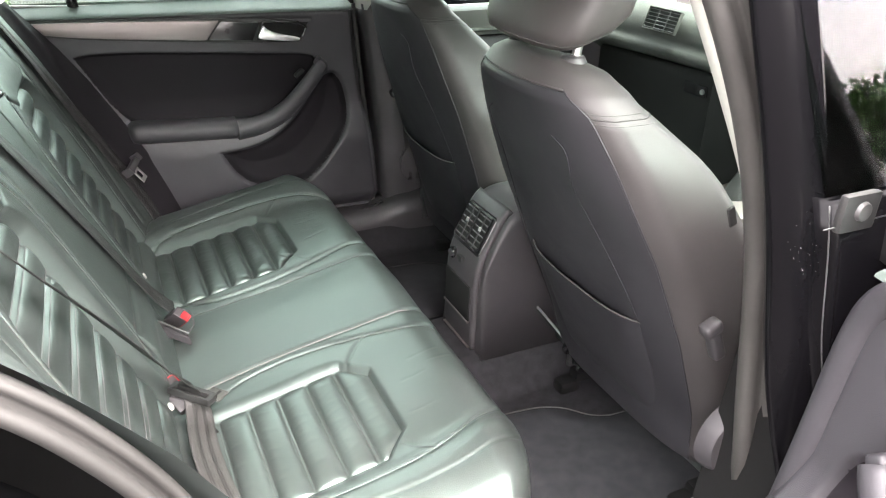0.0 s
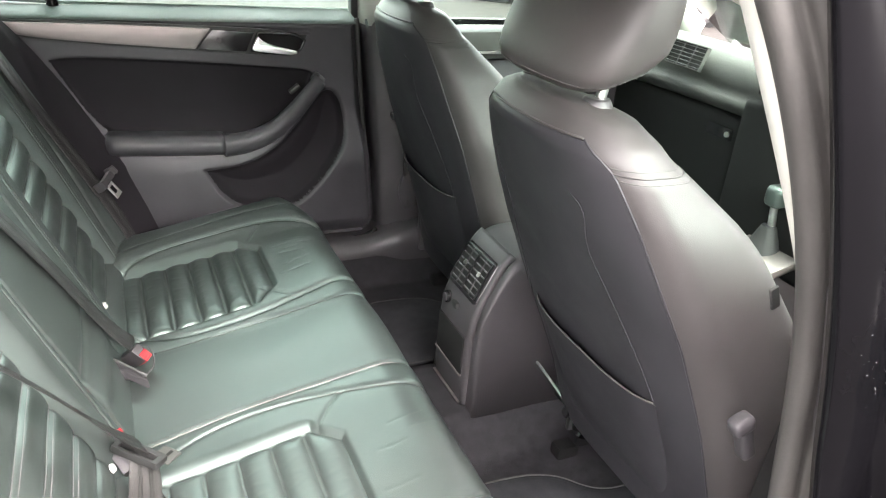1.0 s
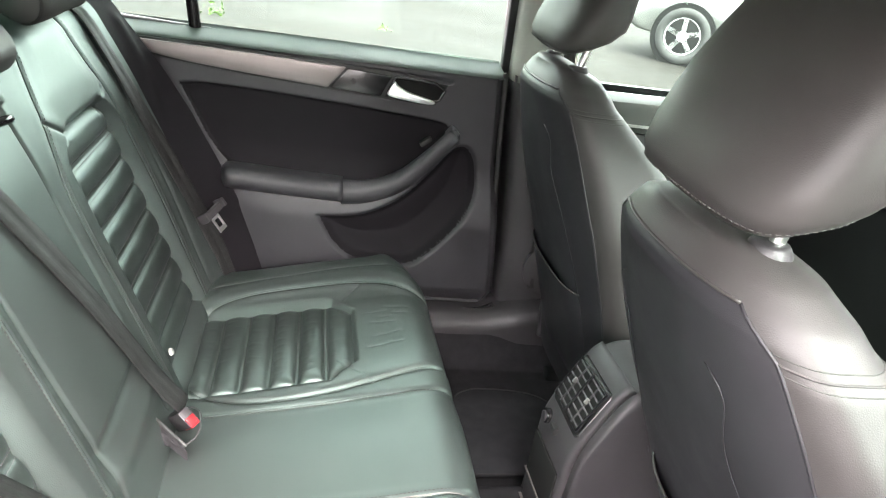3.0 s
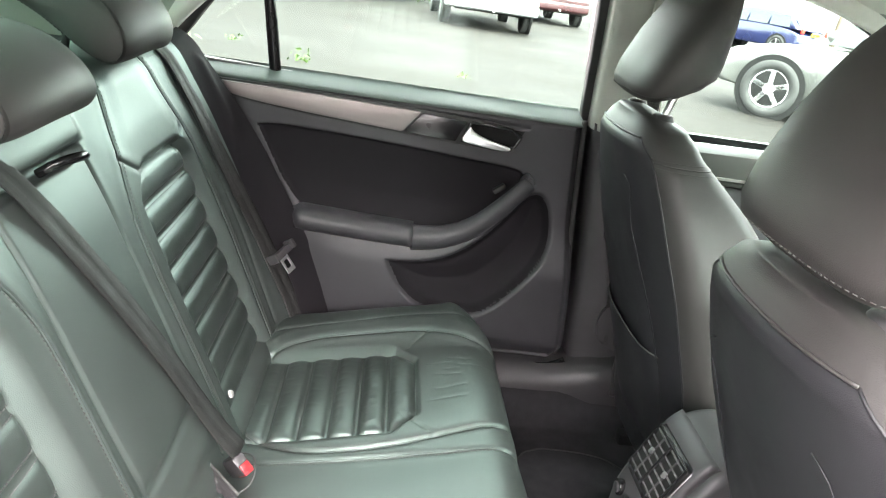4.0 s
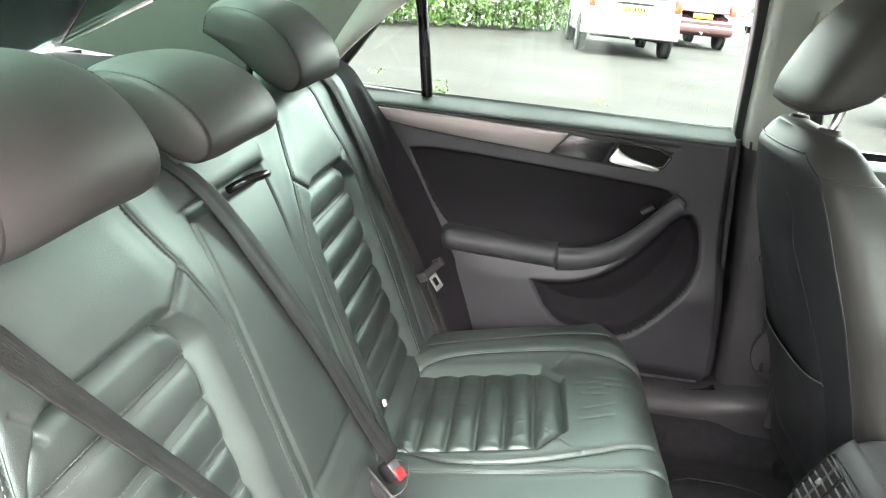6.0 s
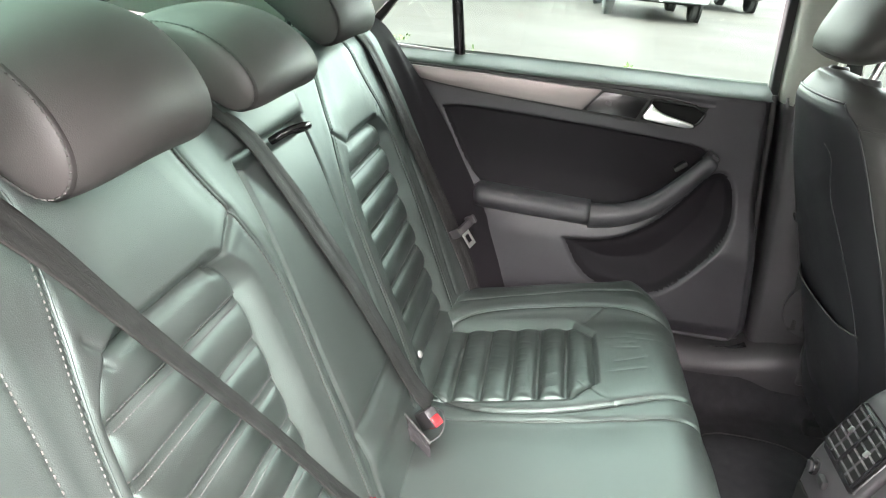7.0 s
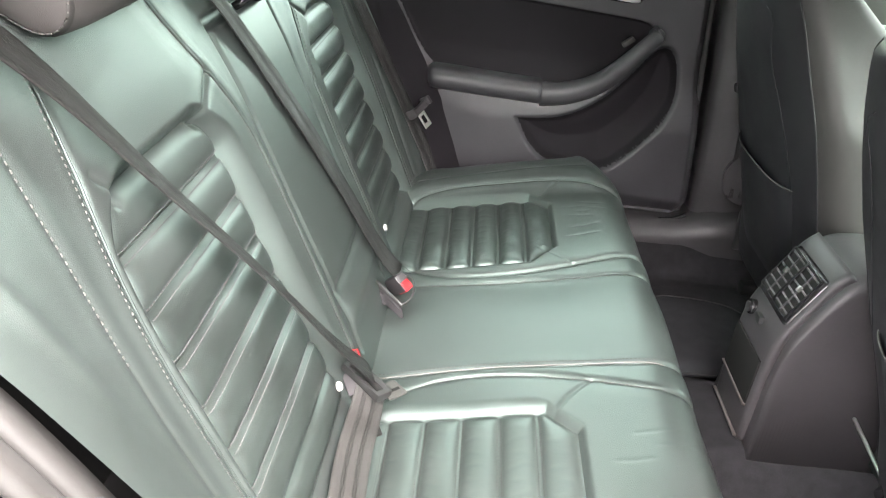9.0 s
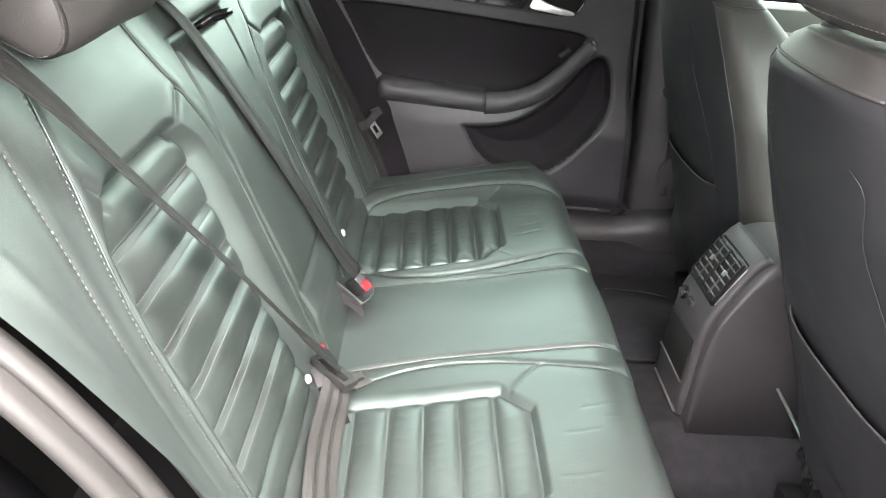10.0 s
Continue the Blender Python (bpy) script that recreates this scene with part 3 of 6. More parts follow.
def rear_headrest(y0, raised, label, low=1.0):
    ob = thing("rear_headrest", label, "headrest", "rear headrests")
    pts = smooth_path(HEAD_OUT + HEAD_OUT[:1], 0.008, 2)[:-1]
    mid = np.array([-0.715, 1.095])
    half = 0.112
    rings = []
    for f in np.linspace(-1, 1, 29):
        grow = 0.95 + 0.07 * (1 - abs(f) ** 5)
        q = mid + (pts - mid) * grow
        q = q + np.array([0.008, 0.010]) * (1 - abs(f) ** 2)
        rings.append([(x, y0 + f * half, 1.031 + (z - 1.031) * low + raised) for x, z in q])
    a, f = loft(rings, cap=False)
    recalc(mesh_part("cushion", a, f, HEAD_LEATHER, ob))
    for s, r in ((-1, rings[0]), (1, rings[-1])):
        c = np.mean(r, 0)
        r = np.array(r)
        inner = [c + (r - c) * k + np.array([0, s * w, 0]) for k, w in ((1.0, 0.0), (0.93, 0.0045), (0.7, 0.009), (0.35, 0.012), (0.02, 0.013))]
        v, ff = loft([list(map(tuple, q)) for q in inner], cap=True)
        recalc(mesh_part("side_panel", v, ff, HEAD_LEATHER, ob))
        v2, f2 = [], []
        edge = c + (r - c) * 0.965 + np.array([0, s * 0.0035, 0])
        edge = smooth_path(np.vstack([edge, edge[:1]]), 0.006, 1)
        for p0, p1 in zip(edge[:-1], edge[1:]):
            t = (p1 - p0) * 0.35
            m = (p0 + p1) / 2
            o = (m - c) / np.linalg.norm(m - c) * 0.0008
            b = len(v2)
            w = np.array([0, s * 0.0016, 0])
            v2 += [m - t - o, m - t + o, m + t + o, m + t - o, m - t * 0.6 + w, m + t * 0.6 + w]
            f2 += [(b, b + 1, b + 4), (b + 2, b + 3, b + 5), (b + 1, b + 2, b + 5, b + 4), (b + 3, b, b + 4, b + 5)]
        tagged(mesh_part("stitching", v2, f2, THREAD if y0 < -0.2 else DARK_RUBBER, ob, smooth=False), kind="stuff")
    for s in (-1, 1):
        tube("post", [(-0.765, y0 + s * 0.065, 1.035), (-0.755, y0 + s * 0.065, 1.10 + raised)], 0.006, CHROME if y0 < 0.2 else DARK_RUBBER, ob, smoothed=False)
        part("collar", cyl(0.016, 0.013, 0.012, Matrix.Translation((-0.765, y0 + s * 0.065, 1.060)), 18, bevel=0.002), DARK_RUBBER, ob)
    return ob


rear_headrest(-0.345, 0.0, "black leather rear headrest with pale stitched side, pushed down")
rear_headrest(0.0, 0.0, "low black leather centre rear headrest with stitched sides", 0.80)
rear_headrest(0.335, 0.036, "raised black leather rear headrest with wing-shaped side")

# ---- rear seat belts ----


def ribbon(name, path, ups, width, mat, parent, label="", thick=0.0014, step=0.012, shift=0.0, lift=0.0):
    p = smooth_path(path, step, 3)
    u = np.array(ups, float)
    k = np.linspace(0, 1, len(p))
    uu = np.stack([np.interp(k, np.linspace(0, 1, len(u)), u[:, c]) for c in range(3)], 1)
    w, t = width / 2, thick / 2
    ribs = []
    for i in range(13):
        s = -1 + 2 * i / 12
        ribs.append((s * w, t + (0.0008 if i in (2, 3, 4, 8, 9, 10) else 0)))
    outline = [(x + shift, y + lift) for x, y in ribs + [(-x, y - 2 * t) for x, y in ribs]]
    v, f = sweep(p, outline, uu)
    return recalc(mesh_part(name, v, f, mat, parent, label))


BN = (0.918, 0.0, 0.395)
near_belt = thing("seat_belt", "black webbing rear seat belt fastened across the ribbed backrest", "seat belt", "rear seat belts")
ribbon("shoulder_webbing", [(-0.86, -0.60, 1.085), (-0.80, -0.583, 1.103), (-0.735, -0.555, 1.10), (-0.677, -0.512, 1.047), (-0.618, -0.432, 0.912), (-0.548, -0.340, 0.765), (-0.485, -0.262, 0.62), (-0.447, -0.212, 0.545)],
       [(0.1, 0, 1), (0.6, 0.1, 0.75), (0.80, 0.20, 0.55), (0.76, 0.32, 0.56), (0.72, 0.39, 0.57), (0.70, 0.42, 0.57), (0.70, 0.42, 0.57), (0.73, 0.36, 0.57), (0.77, 0.30, 0.56)], 0.041, WEB, near_belt)
# lap run in the paler webbing copy, which carries painted sheen
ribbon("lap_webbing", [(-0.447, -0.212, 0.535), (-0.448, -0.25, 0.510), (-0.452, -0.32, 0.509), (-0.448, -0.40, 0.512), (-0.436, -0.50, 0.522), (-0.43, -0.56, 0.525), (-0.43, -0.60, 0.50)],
       [(0.5, 0.1, 0.86), (0.4, 0, 0.9), (0.4, 0, 0.9), (0.5, 0, 0.86)], 0.047, LAP, near_belt, "lap webbing coloured paler for its sheen, with woven stripes")
for dx in (-0.0085, 0.0085):
    ribbon("woven_stripe", [(-0.447, -0.212, 0.535), (-0.448, -0.25, 0.510), (-0.452, -0.32, 0.509), (-0.448, -0.40, 0.512), (-0.436, -0.50, 0.522), (-0.43, -0.56, 0.525), (-0.43, -0.60, 0.50)],
       [(0.5, 0.1, 0.86), (0.4, 0, 0.9), (0.4, 0, 0.9), (0.5, 0, 0.86)], 0.007, STRIPE, near_belt, "", 0.001, 0.012, dx, 0.0010)

def along(a, b, up):
    """A frame at the middle of a-b: x along it, z near up."""
    a, b = Vector(a), Vector(b)
    x = (b - a).normalized()
    y = Vector(up).cross(x).normalized()
    return Matrix.Translation((a + b) / 2) @ Matrix((x, y, x.cross(y))).transposed().to_4x4()


# tongue of the near belt: slotted black grip, grey end plate
tongue_m = along((-0.482, -0.200, 0.548), (-0.424, -0.252, 0.540), (0.5, -0.3, 0.8))
bm = box((0.074, 0.011, 0.014), (0, 0.008, 0), bevel=0.004)
box((0.074, 0.006, 0.012), (0, -0.010, 0), bevel=0.0025, into=bm)
for s in (-1, 1):
    box((0.010, 0.026, 0.013), (s * 0.034, 0, 0), bevel=0.003, into=bm)
bm.transform(tongue_m)
part("tongue_grip", bm, DARK_RUBBER, near_belt, "black plastic belt tongue")
bm = box((0.030, 0.032, 0.003), (0.030, 0.022, -0.004), bevel=0.0012)
bm.transform(tongue_m)
part("tongue_plate", bm, DASH, near_belt, "grey tongue plate")
bm = box((0.005, 0.014, 0.0036), (0.032, 0.026, -0.004))
bm.transform(tongue_m)
part("plate_slot", bm, DARK_PLASTIC, near_belt, smooth=False)


def buckle(at, turn, label):
    ob = thing("belt_buckle", label, "belt buckle", "rear belt buckles")
    m = Matrix.Translation(at) @ Euler([radians(a) for a in turn]).to_matrix().to_4x4()
    bm = box((0.032, 0.020, 0.062), bevel=0.004)
    bm.transform(m)
    part("housing", bm, HARD, ob)
    bm = box((0.014, 0.016, 0.006), (0.006, 0.000, 0.0305), bevel=0.0015)
    box((0.006, 0.016, 0.034), (0.0145, 0, 0.015), bevel=0.001, into=bm)
    bm.transform(m)
    part("release_button", bm, RED, ob, "red release button")
    bm = box((0.020, 0.004, 0.07), (0, 0, -0.06), bevel=0.001)
    bm.transform(m)
    part("stalk", bm, WEB, ob)
    return ob


buckle((-0.475, -0.195, 0.525), (-60, -20, 20), "black buckle with red button holding a fastened belt")
buckle((-0.446, 0.090, 0.502), (28, 42, -20), "black belt buckle with bright red release button")
# pale leather rim and crumpled sleeve at the centre buckle
holder = thing("buckle_sleeve", "crumpled grey sleeve with pale rim round the centre belt buckle", "buckle sleeve")
tube("rim", [(-0.452, 0.112, 0.505), (-0.436, 0.112, 0.512), (-0.420, 0.098, 0.515), (-0.414, 0.066, 0.513), (-0.416, 0.036, 0.509), (-0.436, 0.022, 0.503)], 0.0016, EDGE_GREY, holder, "grey stitched rim")
tube("bar", [(-0.486, 0.066, 0.524), (-0.462, 0.046, 0.516), (-0.430, 0.020, 0.506)], 0.0026, EDGE_GREY, holder, "grey edge of the sleeve")
rg2 = np.random.default_rng(5)
uu, vv = np.meshgrid(np.linspace(0, 1, 22), np.linspace(0, 1, 16), indexing="ij")
sx = -0.488 + 0.056 * uu + 0.006 * vv
sy = 0.072 - 0.048 * uu - 0.020 * vv + 0.012 * uu * vv
sz = 0.520 - 0.012 * uu - 0.026 * vv + 0.0035 * wobble(uu, vv, 9.0, 1.0) + 0.0015 * wobble(uu, vv, 23.0, 2.0)
gi = np.arange(uu.size).reshape(uu.shape)
gq = np.stack([gi[:-1, :-1], gi[1:, :-1], gi[1:, 1:], gi[:-1, 1:]], -1).reshape(-1, 4)
recalc(mesh_part("cloth", np.stack([sx, sy, sz], -1).reshape(-1, 3), gq, HARD, holder, "crumpled grey cloth"))

mid_belt = thing("seat_belt", "black webbing centre seat belt lying slack over the backrest", "seat belt", "rear seat belts")
ribbon("shoulder_webbing", [(-0.775, -0.185, 1.072), (-0.738, -0.160, 1.068), (-0.690, -0.102, 1.025), (-0.647, -0.040, 0.928), (-0.560, 0.052, 0.733), (-0.484, 0.100, 0.565), (-0.445, 0.108, 0.515)],
       [(0.3, 0, 0.95), (0.7, 0, 0.7), BN, BN, BN, (0.85, -0.1, 0.5)], 0.047, WEB, mid_belt)
part("guide_screw", cyl(0.008, 0.006, 0.006, Matrix.Translation((-0.722, -0.172, 1.078)) @ pose(0, 0, 0, 0, 40, 0), 14, bevel=0.001), CHROME, mid_belt, "small chrome guide screw")

far_belt = thing("seat_belt", "black webbing seat belt hanging loose with its steel tongue", "seat belt", "rear seat belts")
on_back = smooth_path([(1.10, 0.560), (1.06, 0.562), (1.0, 0.567), (0.90, 0.582), (0.75, 0.600), (0.62, 0.612), (0.53, 0.618)], 0.03, 2)
ribbon("webbing", [(-0.85, 0.565, 1.055), *BACK.at(on_back[:, 0], on_back[:, 1], 0.006), (-0.405, 0.62, 0.45)],
       [(0.2, 0, 1), (0.6, -0.1, 0.8), (0.88, -0.25, 0.4), (0.86, -0.36, 0.36), (0.86, -0.40, 0.3)], 0.047, WEB, far_belt)
tq = BACK.at([0.59, 0.62], [0.6125, 0.6110], 0.016)
tx = Vector(tq[1] - tq[0]).normalized()
tz = Vector((0.86, -0.40, 0.3))
tz = (tz - tx * tz.dot(tx)).normalized()
tm = Matrix.Translation(Vector(tq[1]) + tz * 0.016) @ Matrix((tx, tz.cross(tx), tz)).transposed().to_4x4()
bm = box((0.017, 0.072, 0.016), bevel=0.005)
for s in (-1, 1):
    box((0.020, 0.009, 0.026), (0.004, s * 0.034, 0.004), bevel=0.003, into=bm)
bm.transform(tm @ pose(0, 0, 0, 0, 12, 0))
part("tongue_grip", bm, HARD, far_belt, "black plastic belt tongue")
bm = bmesh.new()
for at, size in (((-0.024, 0.011, 0), (0.036, 0.006, 0.003)), ((-0.024, -0.011, 0), (0.036, 0.006, 0.003)), ((-0.040, 0, 0), (0.010, 0.028, 0.003)), ((-0.012, 0, 0), (0.008, 0.028, 0.003))):
    box(size, at, bevel=0.001, into=bm)
bm.transform(tm @ pose(0, 0, 0, 0, 12, 0))
part("tongue_plate", bm, CHROME, far_belt, "bright steel tongue plate with a slot")

# ---- far rear door ----


def inside_of(u, v, poly):
    """Signed distance: positive inside a closed outline."""
    d = near_line(u, v, list(poly) + [poly[0]])
    c = np.zeros(np.shape(u), bool)
    j = len(poly) - 1
    for i in range(len(poly)):
        (a, b), (e, f) = poly[i], poly[j]
        hit = ((b > v) != (f > v)) & (u < (e - a) * (v - b) / (f - b + 1e-12) + a)
        c ^= hit
        j = i
    return np.where(c, d, -d)


def rounded(poly, step=0.012, rounds=2):
    p = smooth_path(list(poly) + [poly[0]], step, rounds)
    return [tuple(q) for q in p[:-1]]


INSERT = rounded([(-0.556, 0.897), (-0.50, 0.905), (-0.25, 0.893), (-0.06, 0.880), (0.040, 0.872), (0.046, 0.850), (0.0, 0.790), (-0.06, 0.730), (-0.13, 0.702), (-0.20, 0.698), (-0.33, 0.704), (-0.455, 0.712)])
POCKET = rounded([(-0.243, 0.632), (-0.14, 0.640), (-0.05, 0.685), (0.02, 0.755), (0.060, 0.815), (0.098, 0.825), (0.128, 0.775), (0.132, 0.690), (0.075, 0.600), (0.010, 0.528), (-0.03, 0.515), (-0.13, 0.517), (-0.195, 0.548)])
SHELL = [(0.157, 1.0), (0.163, 0.94), (0.176, 0.80), (0.205, 0.55), (0.214, 0.45), (0.206, 0.40), (0.18, 0.380), (-0.02, 0.376), (-0.25, 0.376), (-0.38, 0.45), (-0.47, 0.60), (-0.56, 0.78), (-0.66, 0.90), (-0.745, 0.96), (-0.79, 1.0)]


def card_depth(x, z):
    """How far the door card stands into the cabin."""
    h = -0.085 * step01(z, 0.985, 1.012) ** 1.5
    di = inside_of(x, z, INSERT)
    h = h - 0.010 * step01(di, -0.002, 0.006)
    dp = inside_of(x, z, POCKET)
    low = step01(-z, -0.78, -0.62) * step01(z, 0.385, 0.47)
    h = h + 0.046 * low * step01(x, -0.62, -0.30)
    h = h - (0.026 * step01(dp, -0.006, 0.020) + 0.026 * step01(dp, 0.010, 0.085))
    grooves = [[(-0.70, 0.985), (-0.486, 0.984), (0.033, 0.966)]]
    for g in grooves:
        h = h - 0.004 * np.exp(-(near_line(x, z, g) / 0.004) ** 2)
    # ledges at the foot of the card
    for zz in (0.418, 0.402):
        h = h - 0.010 * np.exp(-((z - zz) / 0.004) ** 2) * step01(x, -0.02, 0.02) * (1 - step01(x, 0.18, 0.20))
    ds = inside_of(x, z, SHELL)
    return h - 0.020 * (1 - step01(ds, 0.0, 0.022)) * (z < 0.985)


def door_card():
    """The inner card of a rear door with its trim, handle, armrest and pocket, at y = 0 and facing -y."""
    ob = thing("door_1", "closed rear door with charcoal card, silver strip, armrest and map pocket", "car door", kind="structure")
    xs, zs = np.arange(-0.79, 0.2201, 0.0030), np.arange(0.374, 1.0135, 0.0030)
    xx, zz = np.meshgrid(xs, zs, indexing="ij")
    shell = SHELL + [(-0.79, 1.02), (0.157, 1.02)]
    for poly, off, lo, hi in ((POCKET, 0.004, -0.0017, 0.0017), (INSERT, 0.0, -0.0017, 0.0017), (shell, 0.0, -0.005, 0.0012)):
        d0 = inside_of(xx, zz, poly) - off
        gx = (inside_of(xx + 0.0008, zz, poly) - off - d0) / 0.0008
        gz = (inside_of(xx, zz + 0.0008, poly) - off - d0) / 0.0008
        near = (d0 > lo) & (d0 < hi)
        xx, zz = np.where(near, xx - d0 * gx, xx), np.where(near, zz - d0 * gz, zz)
    y = -card_depth(xx, zz)
    v = np.stack([xx, y, zz], -1).reshape(-1, 3)
    idx = np.arange(xx.size).reshape(xx.shape)
    q = np.stack([idx[:-1, :-1], idx[1:, :-1], idx[1:, 1:], idx[:-1, 1:]], -1).reshape(-1, 4)
    cx, cz = (xx[:-1, :-1] + xx[1:, 1:]).reshape(-1) / 2, (zz[:-1, :-1] + zz[1:, 1:]).reshape(-1) / 2
    keep = inside_of(cx, cz, SHELL + [(-0.79, 1.02), (0.157, 1.02)]) > -0.0004
    ins = inside_of(cx, cz, INSERT) > 0.0
    # the pocket hollow gets the dark insert material: its shade is painted
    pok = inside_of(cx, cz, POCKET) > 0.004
    # upper_ledge is the card's top, split off to carry painted window light
    for nm, mask, mat, lab in (("door_card", keep & ~ins & ~pok & (cz < 0.9868), CARD, "charcoal grained plastic card"), ("upper_ledge", keep & (cz >= 0.9868), LEDGE, "card top coloured green-grey as light from the window"), ("insert", keep & ins, INSERT_AND_SHADE, "dark cloth insert"), ("map_pocket", keep & pok, INSERT_AND_SHADE, "scooped map pocket, its hollow coloured dark as shade")):
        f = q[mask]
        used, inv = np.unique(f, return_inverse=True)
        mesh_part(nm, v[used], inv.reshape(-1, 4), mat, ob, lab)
    v2, f2 = sweep(smooth_path([(x, 0.006, z) for x, z in SHELL[:10]], 0.012, 1), ring(0.0065, 8), (0, 1, 0))
    mesh_part("edge_seal", v2, f2, DARK_RUBBER, ob, "black rubber edge seal")
    strip = rounded([(-0.694, 0.981), (-0.486, 0.980), (-0.206, 0.972), (-0.206, 0.972), (-0.243, 0.924), (-0.243, 0.924), (-0.495, 0.940), (-0.62, 0.954)], 0.01, 2)
    slab("silver_strip", strip, -0.009, 0.004, "y", SILVER, ob, "brushed silver trim strip", bevel=0.0025)
    edge = rounded([(-0.700, 0.985), (-0.486, 0.985), (-0.20, 0.977), (0.036, 0.967), (0.004, 0.905), (-0.245, 0.918), (-0.495, 0.935), (-0.63, 0.950)], 0.01, 2)
    slab("strip_surround", edge, -0.003, 0.006, "y", DARK_RUBBER, ob, "", bevel=0.002)
    switch = [(-0.202, 0.970), (-0.103, 0.964), (-0.124, 0.918), (-0.238, 0.924)]
    slab("blank_panel", switch, -0.007, 0.004, "y", GLOSSY, ob, "gloss black blank panel", bevel=0.002)
    # the recessed cup: a frame of four bars round a dark floor
    cup = [(-0.094, 0.964), (0.026, 0.959), (0.003, 0.911), (-0.113, 0.918)]
    slab("handle_cup", cup, -0.0045, 0.001, "y", DARK_PLASTIC, ob, "dark recess behind the handle")
    v, f = sweep(smooth_path([(a, -0.007, b) for a, b in cup + cup[:1]], 0.004, 1), ring(0.0035, 6), (0, 1, 0))
    mesh_part("handle_frame", v, f, GLOSSY, ob)
    hp = [(-0.096, 0.957), (-0.088, 0.946), (-0.060, 0.934), (0.000, 0.922), (0.002, 0.915), (-0.02, 0.912), (-0.070, 0.917), (-0.112, 0.922), (-0.110, 0.932)]
    slab("door_handle", rounded(hp, 0.005, 2), -0.020, -0.008, "y", CHROME, ob, "satin chrome pull handle", bevel=0.004)
    # armrest and grip
    rings = []
    prof = [(0.0, 0.026), (-0.035, 0.026), (-0.055, 0.018), (-0.060, 0.0), (-0.055, -0.018), (-0.030, -0.030), (0.0, -0.032)]
    ends = np.linspace(-0.464, -0.190, 24)
    for x in ends:
        k = min(1.0, math.sqrt(max(0.0, 1 - max(0.0, 1 - (x + 0.464) / 0.020) ** 2)) * 0.5 + 0.5)
        zc = np.interp(x, [-0.464, -0.30, -0.19], [0.706, 0.698, 0.694])
        rings.append([(x, yy * k, zc + z2 * k) for yy, z2 in smooth_path(prof, 0.008, 2)])
    a, f = loft(rings)
    recalc(mesh_part("armrest", a, f, CARD, ob, "padded black armrest"))
    grip = smooth_path([(-0.192, -0.030, 0.690), (-0.13, -0.034, 0.697), (-0.06, -0.038, 0.728), (-0.005, -0.042, 0.785), (0.040, -0.042, 0.840), (0.052, -0.036, 0.852)], 0.008, 2)
    sec = [(0.024 * math.cos(t) , 0.020 * math.sin(t)) for t in np.linspace(0, 2 * math.pi, 15)[:-1]]
    w = np.interp(np.linspace(0, 1, len(grip)), [0, 0.3, 0.8, 1.0], [1.25, 1.1, 0.85, 0.75])
    v, f = sweep(grip, sec, (0, 1, 0))
    v = v.reshape(len(grip), len(sec), 3)
    v = grip[:, None] + (v - grip[:, None]) * w[:, None, None]
    recalc(mesh_part("pull_grip", v.reshape(-1, 3), f, CARD, ob, "curved pull grip"))
    part("grip_cap", box((0.024, 0.042, 0.026), (0.050, -0.022, 0.853), 0.007, 3, (0, 40, 0)), CARD, ob)
    part("window_switch", box((0.030, 0.018, 0.012), (-0.010, -0.020, 0.828), 0.004, 2, (0, -38, 0)), DARK_RUBBER, ob, "small black window switch")
    return ob


door1 = door_card()
door1.matrix_world = pose(0, 0.728, 0)
# window frame, divider bar and glass
tube("divider_bar", [(-0.533, 0.800, 0.990), (-0.562, 0.790, 1.20), (-0.585, 0.745, 1.345)], 0.013, GLOSSY, door1, "black window divider bar", smoothed=True).matrix_parent_inverse = door1.matrix_world.inverted()


def flat_pane(name, pts, mat, parent=None, label="", thick=0.004):
    """A pane through four or more corner places, given thickness."""
    p = np.array(pts, float)
    n = np.cross(p[1] - p[0], p[2] - p[0])
    n = n / np.linalg.norm(n) * thick
    k = len(p)
    v = np.vstack([p, p + n])
    f = [tuple(range(k))[::-1], tuple(range(k, 2 * k))] + [(i, (i + 1) % k, k + (i + 1) % k, k + i) for i in range(k)]
    ob = recalc(mesh_part(name, v, f, mat, parent, label, smooth=False))
    if parent is not None and parent.matrix_world != Matrix.Identity(4):
        ob.matrix_parent_inverse = parent.matrix_world.inverted()
    return ob


FAR_WIN = [(0.17, 0.815, 0.975), (-0.78, 0.815, 1.005), (-0.60, 0.790, 1.235), (-0.35, 0.735, 1.345), (0.10, 0.720, 1.365)]
flat_pane("window_pane", FAR_WIN, GREEN_GLASS, door1, "green-tinted window glass")
v, f = sweep(smooth_path([(0.196, 0.805, 0.97), (0.186, 0.795, 1.10), (0.168, 0.755, 1.26), (0.143, 0.715, 1.37)], 0.01, 2), [(-0.031, -0.02), (0.031, -0.02), (0.031, 0.02), (-0.031, 0.02)], (0, 1, 0))
mesh_part("window_frame", v, f, DARK_RUBBER, door1, "black rubber window frame").matrix_parent_inverse = door1.matrix_world.inverted()
v, f = sweep(smooth_path([(-0.80, 0.79, 0.995), (-0.755, 0.79, 1.035), (-0.66, 0.775, 1.17), (-0.60, 0.765, 1.235), (-0.48, 0.745, 1.31), (-0.30, 0.72, 1.355), (0.12, 0.70, 1.378)], 0.01, 2), [(-0.012, -0.02), (0.012, -0.02), (0.012, 0.02), (-0.012, 0.02)], (0, 1, 0))
mesh_part("window_frame", v, f, DARK_RUBBER, door1, "").matrix_parent_inverse = door1.matrix_world.inverted()
v, f = sweep([(-0.78, 0.806, 1.008), (0.165, 0.806, 0.984)], [(-0.006, -0.006), (0.006, -0.006), (0.006, 0.006), (-0.006, 0.006)])
